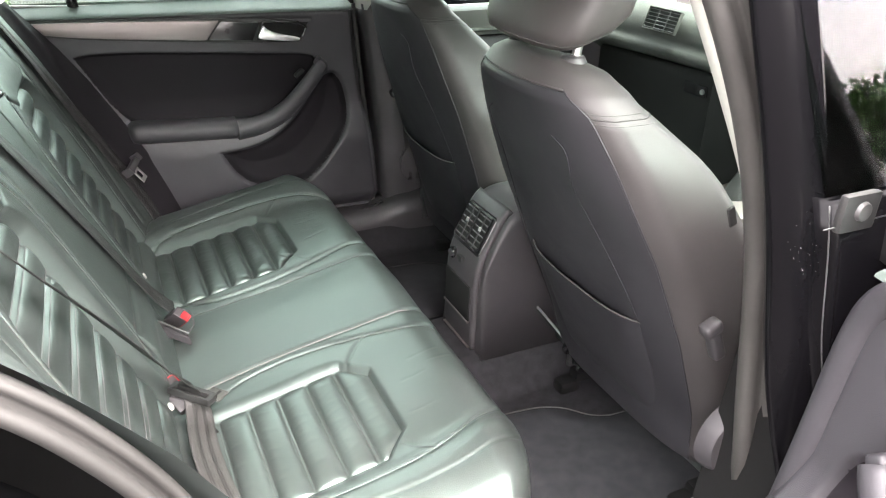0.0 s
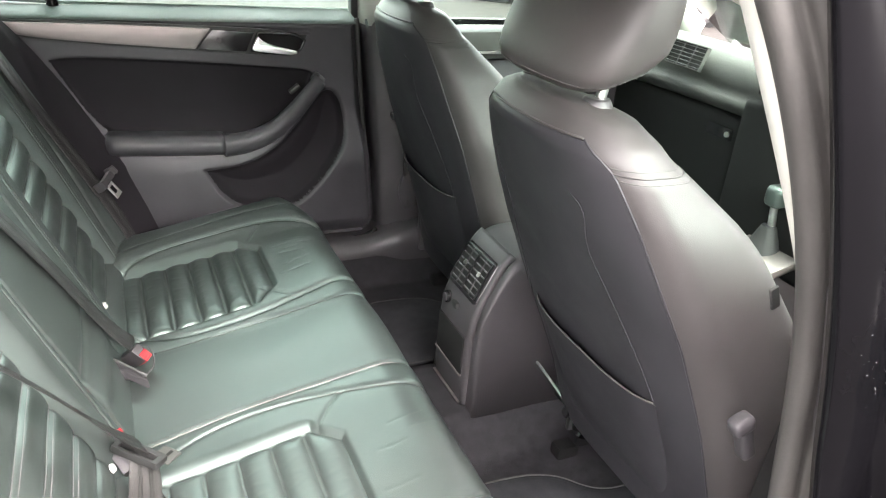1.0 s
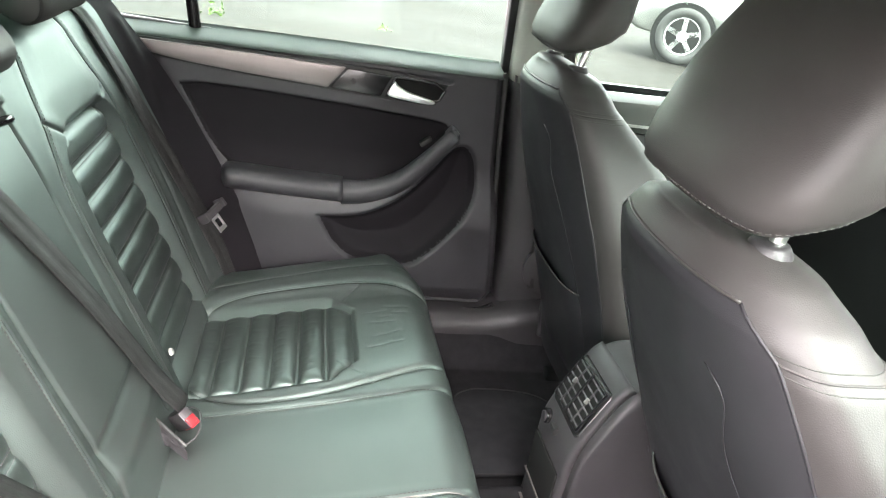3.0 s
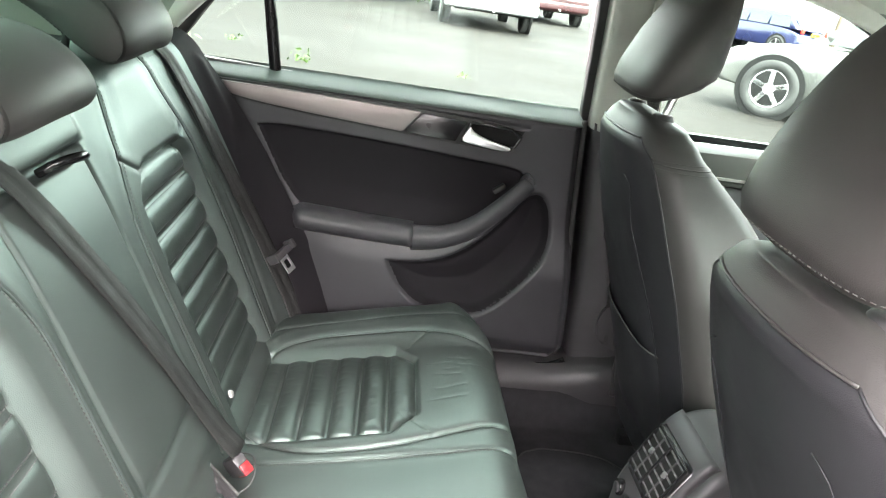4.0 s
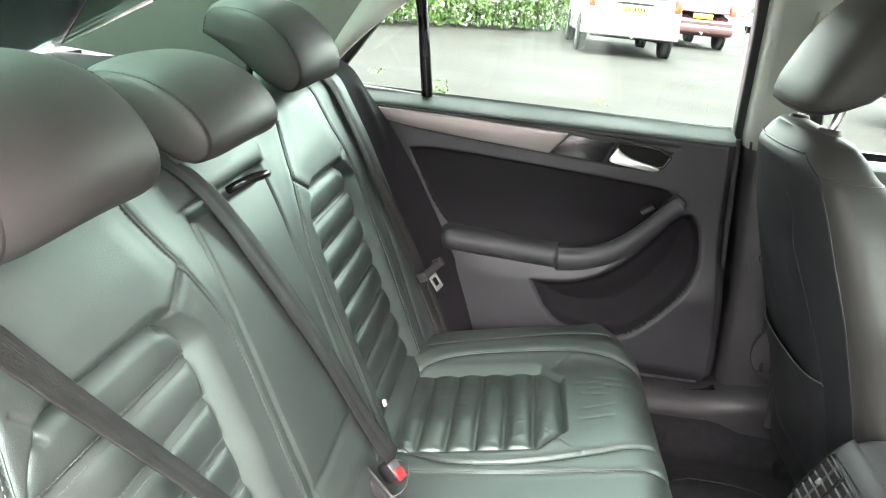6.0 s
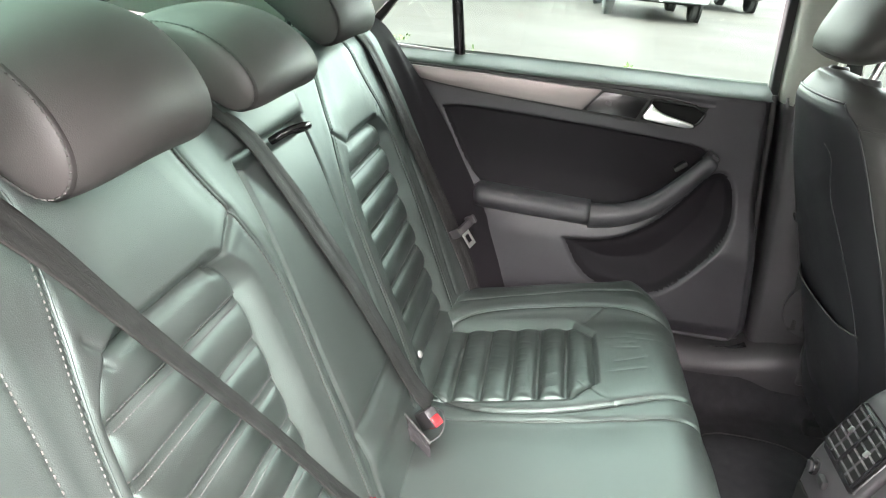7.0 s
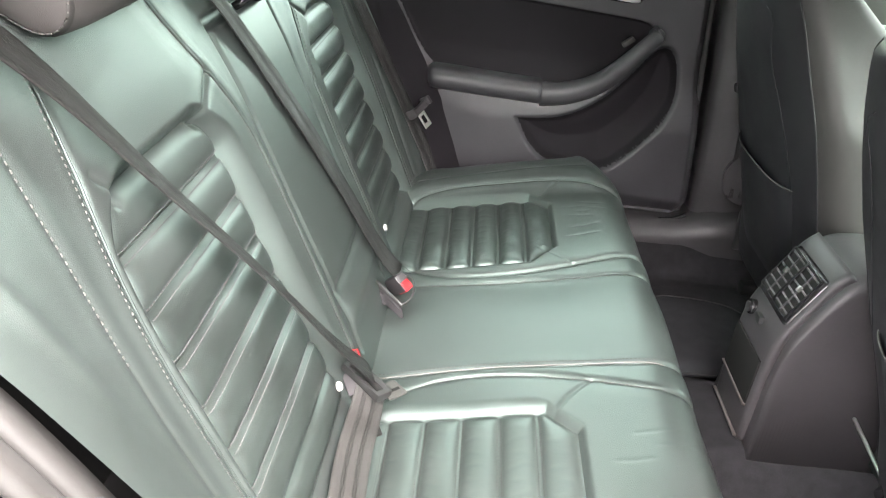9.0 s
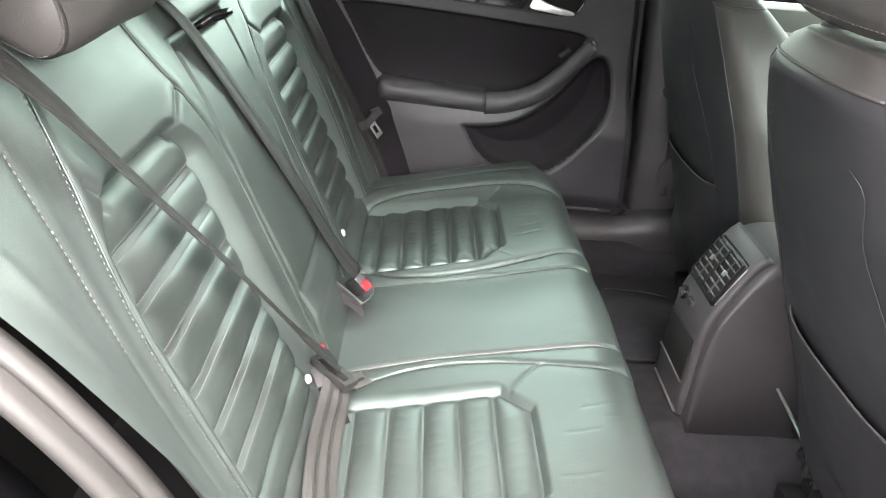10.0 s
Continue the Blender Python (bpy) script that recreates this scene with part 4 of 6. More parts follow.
mesh_part("window_seal", v, f, STEEL, door1, "pale window seal strip", smooth=False).matrix_parent_inverse = door1.matrix_world.inverted()
slab("door_skin", [(0.20, 0.30), (0.20, 0.985), (-0.80, 1.0), (-0.62, 0.75), (-0.40, 0.40), (-0.30, 0.30)], 0.845, 0.865, "y", PAINT, door1, "black painted outer skin").matrix_parent_inverse = door1.matrix_world.inverted()

# Added filler slab: stops daylight leaking between door card and pillar.
slab("gap_blocker", [(0.44, 0.30), (0.40, 0.975), (-0.80, 0.99), (-0.62, 0.75), (-0.40, 0.40), (-0.30, 0.30)], 0.800, 0.812, "y", DARK_PLASTIC, door1, "added dark slab that blocks daylight behind the door card").matrix_parent_inverse = door1.matrix_world.inverted()

# ---- shell of the cabin ----


def rail(name, path, outline, mat, label, category, up=(0, 0, 1), kind="structure", step=0.02):
    v, f = sweep(smooth_path(path, step, 2), outline, up)
    ob = recalc(mesh_part(name, v, f, mat, None))
    return tagged(ob, label, category, kind=kind)


# floor: two foot wells and the tunnel, carpeted
def floor_z(x, y):
    tunnel = 0.085 * (1 - step01(np.abs(y), 0.085, 0.155))
    rise = 0.10 * step01(x, 0.95, 1.25)
    return 0.285 + tunnel + rise + 0.10 * step01(np.abs(y), 0.60, 0.66) + 0.003 * wobble(x, y, 21, 1.0)


xs, ys = np.arange(-0.10, 1.31, 0.015), np.arange(-0.70, 0.7001, 0.0125)
xx, yy = np.meshgrid(xs, ys, indexing="ij")
v = np.stack([xx, yy, floor_z(xx, yy)], -1).reshape(-1, 3)
idx = np.arange(xx.size).reshape(xx.shape)
q = np.stack([idx[:-1, :-1], idx[1:, :-1], idx[1:, 1:], idx[:-1, 1:]], -1).reshape(-1, 4)
tagged(mesh_part("floor", v, q, CARPET), "black carpeted car floor with a raised centre tunnel", "car floor", kind="structure")
slab("underbody", [(-1.6, -0.86), (1.5, -0.86), (1.5, 0.86), (-1.6, 0.86)], 0.20, 0.215, "z", DARK_PLASTIC)
tagged(bpy.data.objects["underbody"], "black painted steel underbody of the car", "underbody", kind="structure")


def floor_mat(outline, label):
    o = rounded(outline, 0.01, 2)
    ob = thing("floor_mat", label, "floor mat", "floor mats")
    p = np.array(o)
    c = p.mean(0)
    rings = []
    for k, dz in ((1.0, 0.0), (1.0, 0.006), (0.985, 0.0085), (0.6, 0.008), (0.2, 0.008)):
        q2 = c + (p - c) * k
        rings.append([(x, y, 0.289 + dz) for x, y in q2])
    a, f = loft(rings)
    recalc(mesh_part("mat_body", a, f, MAT, ob))
    v, f = sweep([(x, y, 0.2975) for x, y in np.vstack([p, p[:1]])], ring(0.0016, 6))
    mesh_part("binding", v, f, DASH if outline[0][1] < 0 else DARK_RUBBER, ob, "stitched edge binding")
    return ob


floor_mat([(0.065, 0.20), (0.075, 0.495), (0.285, 0.495), (0.345, 0.43), (0.40, 0.40), (0.55, 0.40), (0.55, 0.20)], "dark carpet floor mat with bound edge in the far foot well")
floor_mat([(0.065, -0.57), (0.60, -0.57), (0.60, -0.31), (0.42, -0.305), (0.335, -0.30), (0.275, -0.225), (0.16, -0.21), (0.065, -0.22)], "dark carpet floor mat with pale edge in the near well")

# far sill trim with its curved rise to the pillar
rings = []
for x in np.linspace(-0.45, 1.05, 60):
    top = 0.405 + 0.035 * float(step01(np.array(x), 0.16, 0.30)) + 0.01 * float(step01(np.array(x), 0.3, 0.36))
    inn = 0.640 - 0.012 * float(step01(np.array(x), 0.2, 0.3))
    rings.append([(x, 0.80, 0.25), (x, 0.80, top - 0.01), (x, 0.72, top + 0.002), (x, inn + 0.035, top), (x, inn + 0.010, top - 0.012), (x, inn, top - 0.045), (x, inn + 0.006, 0.33), (x, inn + 0.01, 0.25)])
a, f = loft(rings)
tagged(recalc(mesh_part("sill_trim", a, f, HARD)), "dark plastic sill trim under the rear door", "sill trim", kind="structure")
rings2 = [[(x, -y, z) for x, y, z in r] for r in rings if r[0][0] > -0.36]
a, f = loft(rings2)
tagged(recalc(mesh_part("sill_trim", a, f, HARD)), "dark plastic sill trim in the open doorway", "sill trim", kind="structure")
# black scuff ledge of the far sill
rail("sill_ledge", [(-0.30, 0.695, 0.394), (0.05, 0.695, 0.394), (0.19, 0.693, 0.396), (0.225, 0.692, 0.42)], ring(0.010, 8), GLOSSY, "gloss black ledge on the sill", "sill ledge")

# pillars: dark below the window line, pale above


def pillar(side, label_low, label_up, fwd=0.0):
    s = side
    rings = []
    for z in np.linspace(0.40, 1.00, 16):
        x0 = np.interp(z, [0.4, 0.6, 1.0], [0.235, 0.222, 0.178]) + fwd
        wd = np.interp(z, [0.4, 0.55, 0.7, 1.0], [0.22, 0.19, 0.175, 0.150])
        inn = np.interp(z, [0.4, 0.5, 0.75, 1.0], [0.690, 0.690, 0.692, 0.705])
        rings.append([(x0, s * 0.80, z), (x0 + wd, s * 0.80, z), (x0 + wd, s * (inn + 0.02), z), (x0 + wd * 0.8, s * inn, z), (x0 + wd * 0.35, s * (inn - 0.004), z), (x0 + 0.012, s * (inn + 0.006), z), (x0, s * (inn + 0.02), z)])
    a, f = loft(rings)
    low = recalc(mesh_part("pillar_lower_trim", a, f, HARD))
    tagged(low, label_low, "pillar trim", kind="structure")
    rings = []
    for z in np.linspace(0.985, 1.37, 14):
        k = (z - 0.985) / 0.385
        x0 = 0.176 + fwd - 0.02 * k - 0.02 * k * k
        wd = 0.150 - 0.035 * k
        inn = 0.705 - 0.085 * k**1.4
        rings.append([(x0, s * (inn + 0.09), z), (x0 + wd, s * (inn + 0.09), z), (x0 + wd, s * (inn + 0.03), z), (x0 + wd * 0.85, s * (inn + 0.006), z), (x0 + wd * 0.5, s * inn, z), (x0 + 0.012, s * (inn + 0.006), z), (x0, s * (inn + 0.03), z)])
    a, f = loft(rings)
    tagged(recalc(mesh_part("pillar_upper_trim", a, f, CREAM)), label_up, "pillar trim", kind="structure")


pillar(1, "dark plastic lower trim of the far door pillar", "pale grey upper trim of the far door pillar")
# front seat belt on the far pillar
fb = thing("front_seat_belt", "black front seat belt with pale anchor on the far pillar", "seat belt")
part("belt_anchor", box((0.030, 0.016, 0.058), (0.235, 0.648, 1.245), 0.006), CREAM, fb, "pale plastic belt anchor")
ribbon("webbing", [(0.240, 0.640, 1.235), (0.262, 0.650, 1.05), (0.285, 0.655, 0.80), (0.31, 0.648, 0.50)], [(0.1, -1, 0.2), (0.1, -1, 0.1), (0, -1, 0)], 0.046, WEB, fb)
hook = thing("grab_handle", "pale folding grab handle above the rear window", "grab handle")
tube("bar", [(0.08, 0.668, 1.318), (0.075, 0.645, 1.300), (-0.02, 0.640, 1.302), (-0.08, 0.645, 1.302), (-0.085, 0.665, 1.318)], 0.008, CREAM, hook)
coat = thing("coat_hook", "small pale coat hook on the far pillar", "coat hook")
tube("hook", [(0.172, 0.722, 1.230), (0.165, 0.700, 1.226), (0.163, 0.690, 1.206), (0.170, 0.697, 1.192)], 0.0065, CREAM, coat)
part("base", box((0.018, 0.014, 0.045), (0.176, 0.722, 1.222), 0.005), CREAM, coat)

# roof: pale headliner, thin black outer skin, rails over the doors
xs = np.linspace(-0.74, 0.68, 40)
ys = np.linspace(-0.62, 0.62, 31)
xx, yy = np.meshgrid(xs, ys, indexing="ij")
zr = 1.405 - 0.055 * (np.abs(yy) / 0.62) ** 3 - 0.04 * step01(-xx, 0.45, 0.80) ** 1.3 - 0.06 * step01(xx, 0.45, 0.75)
v = np.stack([xx, yy, zr], -1).reshape(-1, 3)
idx = np.arange(xx.size).reshape(xx.shape)
q = np.stack([idx[:-1, :-1], idx[1:, :-1], idx[1:, 1:], idx[:-1, 1:]], -1).reshape(-1, 4)
tagged(mesh_part("ceiling", v, q, HEADLINER), "pale grey cloth headliner", "headliner", kind="structure")
v2 = v + np.array([0, 0, 0.035])
tagged(mesh_part("roof", v2, q, PAINT), "black painted car roof", "roof", kind="structure")
for s in (-1, 1):
    tagged(rail("roof_rail", [(0.95, s * 0.615, 1.18), (0.62, s * 0.612, 1.335), (0.30, s * 0.625, 1.372), (-0.30, s * 0.625, 1.358), (-0.48, s * 0.64, 1.310), (-0.60, s * 0.665, 1.235), (-0.72, s * 0.70, 1.13), (-0.80, s * 0.73, 1.03)],
                [(-0.028, -0.02), (0.028, -0.02), (0.032, 0.02), (-0.032, 0.02)], HEADLINER, "pale roof rail trim over the doors", "roof rail", up=(0, -s, 0.15)))
    tagged(rail("roof_rail_skin", [(1.05, s * 0.70, 1.10), (0.66, s * 0.675, 1.345), (0.30, s * 0.69, 1.395), (-0.30, s * 0.69, 1.385), (-0.52, s * 0.70, 1.325), (-0.66, s * 0.725, 1.235), (-0.85, s * 0.77, 1.04)],
                [(-0.035, -0.012), (0.035, -0.012), (0.035, 0.012), (-0.035, 0.012)], PAINT, "black painted roof edge", "roof edge", up=(0, -s, 0.6)))
# rear quarters: pale pillar trim between the door window and the back window
for s in (-1, 1):
    flat_pane("quarter_trim", [(-0.79, s * 0.715, 1.00), (-0.62, s * 0.668, 1.235), (-0.50, s * 0.63, 1.315), (-0.73, s * 0.575, 1.345), (-1.30, s * 0.60, 1.05)], CREAM, thick=0.012)
    tagged(bpy.data.objects["quarter_trim" if s < 0 else "quarter_trim.001"], "pale grey trim of the rear quarter pillar", "pillar trim", kind="structure")
# parcel shelf and back window
slab("parcel_shelf", [(-0.80, -0.66), (-0.80, 0.66), (-1.32, 0.62), (-1.32, -0.62)], 1.00, 1.035, "z", CARPET)
tagged(bpy.data.objects["parcel_shelf"], "black carpeted parcel shelf behind the rear bench", "parcel shelf", kind="structure")
win = flat_pane("window_1", [(-1.315, -0.60, 1.045), (-1.315, 0.60, 1.045), (-0.735, 0.575, 1.362), (-0.735, -0.575, 1.362)], BACK_GLASS)
tagged(win, "green-tinted sloping back window", "window", kind="structure")
# boot walls that close the car behind the bench
slab("bulkhead", [(-0.66, 0.22), (0.66, 0.22), (0.66, 1.0), (-0.66, 1.0)], -0.90, -0.885, "x", DARK_PLASTIC)
tagged(bpy.data.objects["bulkhead"], "black panel behind the rear bench", "panel", kind="structure")
for s in (-1, 1):
    nm = slab("rear_wing", [(-1.75, 0.32), (-1.75, 0.95), (-1.20, 1.03), (-0.83, 1.00), (-0.72, 0.86), (-0.62, 0.62), (-0.56, 0.32)], s * 0.80, s * 0.865, "y", PAINT, bevel=0.01)
    tagged(nm, "black painted rear wing of the car", "rear wing", kind="structure")
slab("boot_lid", [(-1.75, -0.80), (-1.33, -0.72), (-1.33, 0.72), (-1.75, 0.80)], 1.01, 1.03, "z", PAINT)
tagged(bpy.data.objects["boot_lid"], "black painted boot lid", "boot lid", kind="structure")

# far front door, front windows, windscreen
fd = thing("door_2", "closed front door with pale-topped dark card", "car door", kind="structure")
slab("door_card", [(0.40, 0.36), (0.385, 0.900), (1.02, 0.900), (1.10, 0.36)], 0.715, 0.76, "y", CARD, fd, bevel=0.01)
slab("upper_card", [(0.372, 0.902), (0.365, 0.975), (1.00, 0.985), (1.02, 0.902)], 0.700, 0.80, "y", DASH, fd, "grey soft upper card", bevel=0.012)
slab("trim_line", [(0.39, 0.918), (0.39, 0.924), (1.0, 0.924), (1.0, 0.918)], 0.695, 0.702, "y", CHROME, fd, "thin bright trim line")
slab("outer_skin", [(0.24, 0.30), (0.21, 0.985), (1.08, 0.99), (1.20, 0.30)], 0.845, 0.865, "y", PAINT, fd, "black painted outer skin")
flat_pane("window_pane", [(0.33, 0.80, 0.975), (1.10, 0.80, 0.985), (0.62, 0.70, 1.335), (0.30, 0.695, 1.37)], GREEN_GLASS, fd, "green-tinted window glass")
for s in (-1, 1):
    tagged(rail("windscreen_pillar", [(1.22, s * 0.68, 0.985), (0.95, s * 0.63, 1.19), (0.66, s * 0.60, 1.352)], [(-0.045, -0.022), (0.045, -0.022), (0.035, 0.022), (-0.035, 0.022)], CREAM, "pale trim of the windscreen pillar", "pillar trim", up=(0, -s, 0.3)))
ws = flat_pane("window_2", [(1.36, -0.66, 0.955), (1.36, 0.66, 0.955), (0.67, 0.58, 1.36), (0.67, -0.58, 1.36)], GREEN_GLASS)
tagged(ws, "sloping windscreen glass", "windscreen", kind="structure")

# ---- dashboard ----
dash = thing("dashboard", "grey soft dashboard with black glovebox and slatted air vents", "dashboard", kind="structure")
rings = []
prof = [(1.40, 0.55), (1.40, 0.95), (1.22, 0.985), (1.02, 1.018), (0.955, 1.02), (0.915, 0.995), (0.905, 0.955), (0.912, 0.935), (0.90, 0.925), (0.895, 0.910), (0.905, 0.895), (0.93, 0.885), (1.0, 0.86)]
pp = smooth_path(prof, 0.012, 2)
for y in np.linspace(-0.68, 0.68, 30):
    bow = 0.05 * (abs(y) / 0.68) ** 3
    rings.append([(x - bow * (x < 1.05), y, z) for x, z in pp])
a, f = loft(rings)
recalc(mesh_part("top_pad", a, f, DASH, dash))
part("glovebox", box((0.10, 0.52, 0.30), (0.965, 0.37, 0.735), 0.03, 4), DARK_PLASTIC, dash, "black glovebox lid")
bm = box((0.012, 0.085, 0.030), (0.917, 0.185, 0.838), 0.004)
part("glovebox_latch", bm, GLOSSY, dash, "gloss black glovebox latch")
part("latch_lock", cyl(0.007, 0.007, 0.008, pose(0.910, 0.155, 0.838, 0, 90, 0), 12, bevel=0.001), CHROME, dash)
part("centre_stack", box((0.12, 0.30, 0.36), (0.955, -0.03, 0.76), 0.02, 3), DARK_PLASTIC, dash, "black centre stack")
part("driver_panel", box((0.12, 0.46, 0.24), (0.985, -0.42, 0.76), 0.03, 3), DARK_PLASTIC, dash)


def vent(parent, m, w, h, slats, mat_frame=GLOSSY, blades=2):
    """An air vent in its own plane: width along local x, height along local y, facing local +z."""
    def fix(bm):
        bm.transform(m)
        return bm
    bm = bmesh.new()
    t = 0.0020
    for at, size in (((0, h / 2, 0), (w + t, t, 0.012)), ((0, -h / 2, 0), (w + t, t, 0.012)), ((w / 2, 0, 0), (t, h, 0.012)), ((-w / 2, 0, 0), (t, h, 0.012))):
        box(size, at, bevel=0.0012, into=bm)
    fr = part("vent_frame", fix(bm), mat_frame, parent)
    part("vent_throat", fix(box((w, h, 0.002), (0, 0, 0.0005))), DARK_PLASTIC, parent, "", smooth=False)
    for i in range(slats):
        y = -h / 2 + h * (i + 0.5) / slats
        part("slat", fix(box((w - 0.002, h / slats * 0.22, 0.0016), (0, y, 0.003), turn=(24, 0, 0))), SLAT, parent, "", smooth=False)
    for i in range(blades):
        x = -w / 2 + w * (i + 1) / (blades + 1)
        part("vane", fix(box((0.0022, h - 0.002, 0.003), (x, 0, 0.0025))), HARD, parent, "", smooth=False)
    return fr


def facing(at, ahead, up=(0, 0, 1)):
    z = Vector(ahead).normalized()
    x = Vector(up).cross(z).normalized()
    y = z.cross(x)
    return Matrix.Translation(at) @ Matrix((x, y, z)).transposed().to_4x4()


vent(dash, facing((0.898, 0.335, 0.990), (-1, 0, 0.35)), 0.125, 0.058, 6, DASH)
vent(dash, facing((0.898, -0.03, 0.985), (-1, 0, 0.35)), 0.20, 0.055, 6)

# ---- centre console and gear lever ----
console = thing("centre_console", "dark centre console with rear air vents, socket and storage slot", "console")
# side profile of the tail end: (x, z)
tail = smooth_path([(0.165, 0.345), (0.158, 0.42), (0.158, 0.56), (0.170, 0.60), (0.205, 0.672), (0.228, 0.700), (0.27, 0.712), (0.40, 0.708)], 0.012, 2)
# body as a loft along the profile, closed underneath by its forward end
body = []
for x in np.concatenate([np.linspace(0.156, 0.30, 26), np.linspace(0.32, 0.62, 8)]):
    zt = float(np.interp(x, tail[np.argsort(tail[:, 0]), 0], np.maximum.accumulate(tail[np.argsort(tail[:, 0]), 1])))
    zb = 0.335
    hw_t, hw_b = 0.082, 0.100
    zt = max(zt, zb + 0.02)
    r = min(0.026, (zt - zb) * 0.4)
    sec = [(-hw_b, zb)]
    for ang in np.linspace(0, 90, 6):
        sec.append((-hw_t + r - r * math.cos(radians(ang)), zt - r + r * math.sin(radians(ang))))
    for ang in np.linspace(90, 0, 6):
        sec.append((hw_t - r + r * math.cos(radians(ang)), zt - r + r * math.sin(radians(ang))))
    sec.append((hw_b, zb))
    body.append([(x, y, z) for y, z in sec])
a, f = loft(body)
recalc(mesh_part("body", a, f, HARD, console, "dark grained plastic console body"))
# the rear face, proud of the body, bent at the foot of the vents
v, f = sweep(smooth_path([(0.152, 0.0, 0.372), (0.150, 0.0, 0.47), (0.152, 0.0, 0.555), (0.162, 0.0, 0.590), (0.186, 0.0, 0.642), (0.206, 0.0, 0.684), (0.224, 0.0, 0.700)], 0.008, 2),
             [(-0.068, -0.010), (-0.068, 0.000), (-0.065, 0.005), (-0.058, 0.007), (0.058, 0.007), (0.065, 0.005), (0.068, 0.000), (0.068, -0.010)], (-1, 0, 0.3))
recalc(mesh_part("rear_panel", v, f, HARD, console, "dark rear panel bent towards the top"))
frame_line = [(-0.062, 0.040), (-0.056, 0.046), (0.056, 0.046), (0.062, 0.040), (0.060, -0.044), (0.052, -0.050), (-0.052, -0.050), (-0.060, -0.044)]
bm = bmesh.new()
lower_ring = [bm.verts.new((a, b, 0.0)) for a, b in frame_line]
upper_ring = [bm.verts.new((a * 0.96, b * 0.96, 0.004)) for a, b in frame_line]
bm.faces.new(upper_ring)
for i in range(8):
    bm.faces.new((lower_ring[i], lower_ring[(i + 1) % 8], upper_ring[(i + 1) % 8], upper_ring[i]))
bm.transform(facing((0.1805, 0.0, 0.640), (-math.cos(radians(26)), 0, math.sin(radians(26)))))
part("vent_surround", bm, GLOSSY, console, "gloss black vent surround")
vm = facing((0.1805, 0.0, 0.640), (-math.cos(radians(26)), 0, math.sin(radians(26))))
for s in (-1, 1):
    vent(console, vm @ pose(s * 0.0275, 0, 0.005), 0.052, 0.078, 6, GLOSSY, 1)
    bm = box((0.005, 0.010, 0.006), bevel=0.0015)
    bm.transform(vm @ pose(s * 0.0285, 0.005, 0.010))
    part("vent_tab", bm, CHROME, console, "small bright vent tab")
part("socket", cyl(0.013, 0.013, 0.010, pose(0.1475, 0.040, 0.568, 0, 90, 0), 22, bevel=0.0015), GLOSSY, console, "round accessory socket")
part("socket_lid", cyl(0.009, 0.008, 0.006, pose(0.1420, 0.040, 0.568, 0, 90, 0), 20, bevel=0.001), HARD, console)
part("vent_wheel", box((0.010, 0.022, 0.014), (0.1455, 0.0, 0.572), 0.004), DARK_RUBBER, console, "knurled vent wheel")
part("storage_slot", box((0.004, 0.116, 0.085), (0.1420, 0, 0.485), 0.0015), DARK_PLASTIC, console, "black storage slot")
part("slot_lip", box((0.005, 0.122, 0.004), (0.1400, 0, 0.442), 0.0012), SILVER, console, "bright lip line")
part("panel_edge", box((0.005, 0.128, 0.003), (0.1425, 0, 0.378), 0.001), SILVER, console, "bright lower edge line")
lever = thing("gear_lever", "gear lever with bright surround on the console", "gear lever")
part("surround", box((0.26, 0.15, 0.02), (0.83, -0.075, 0.620), 0.006, 2, (0, -14, 0)), SILVER, lever, "bright silver surround")
part("gaiter", cyl(0.050, 0.016, 0.08, pose(0.88, -0.06, 0.655), 16), DARK_RUBBER, lever)
part("stick", cyl(0.010, 0.008, 0.10, pose(0.885, -0.06, 0.705, 0, -10, 0), 12), CHROME, lever)
part("knob", box((0.045, 0.045, 0.050), (0.88, -0.06, 0.765), 0.018, 4), LEATHER, lever)
part("console_box", box((0.44, 0.17, 0.29), (0.80, -0.03, 0.45), 0.02, 2), HARD, console, "front part of the console")

# ---- front seats ----


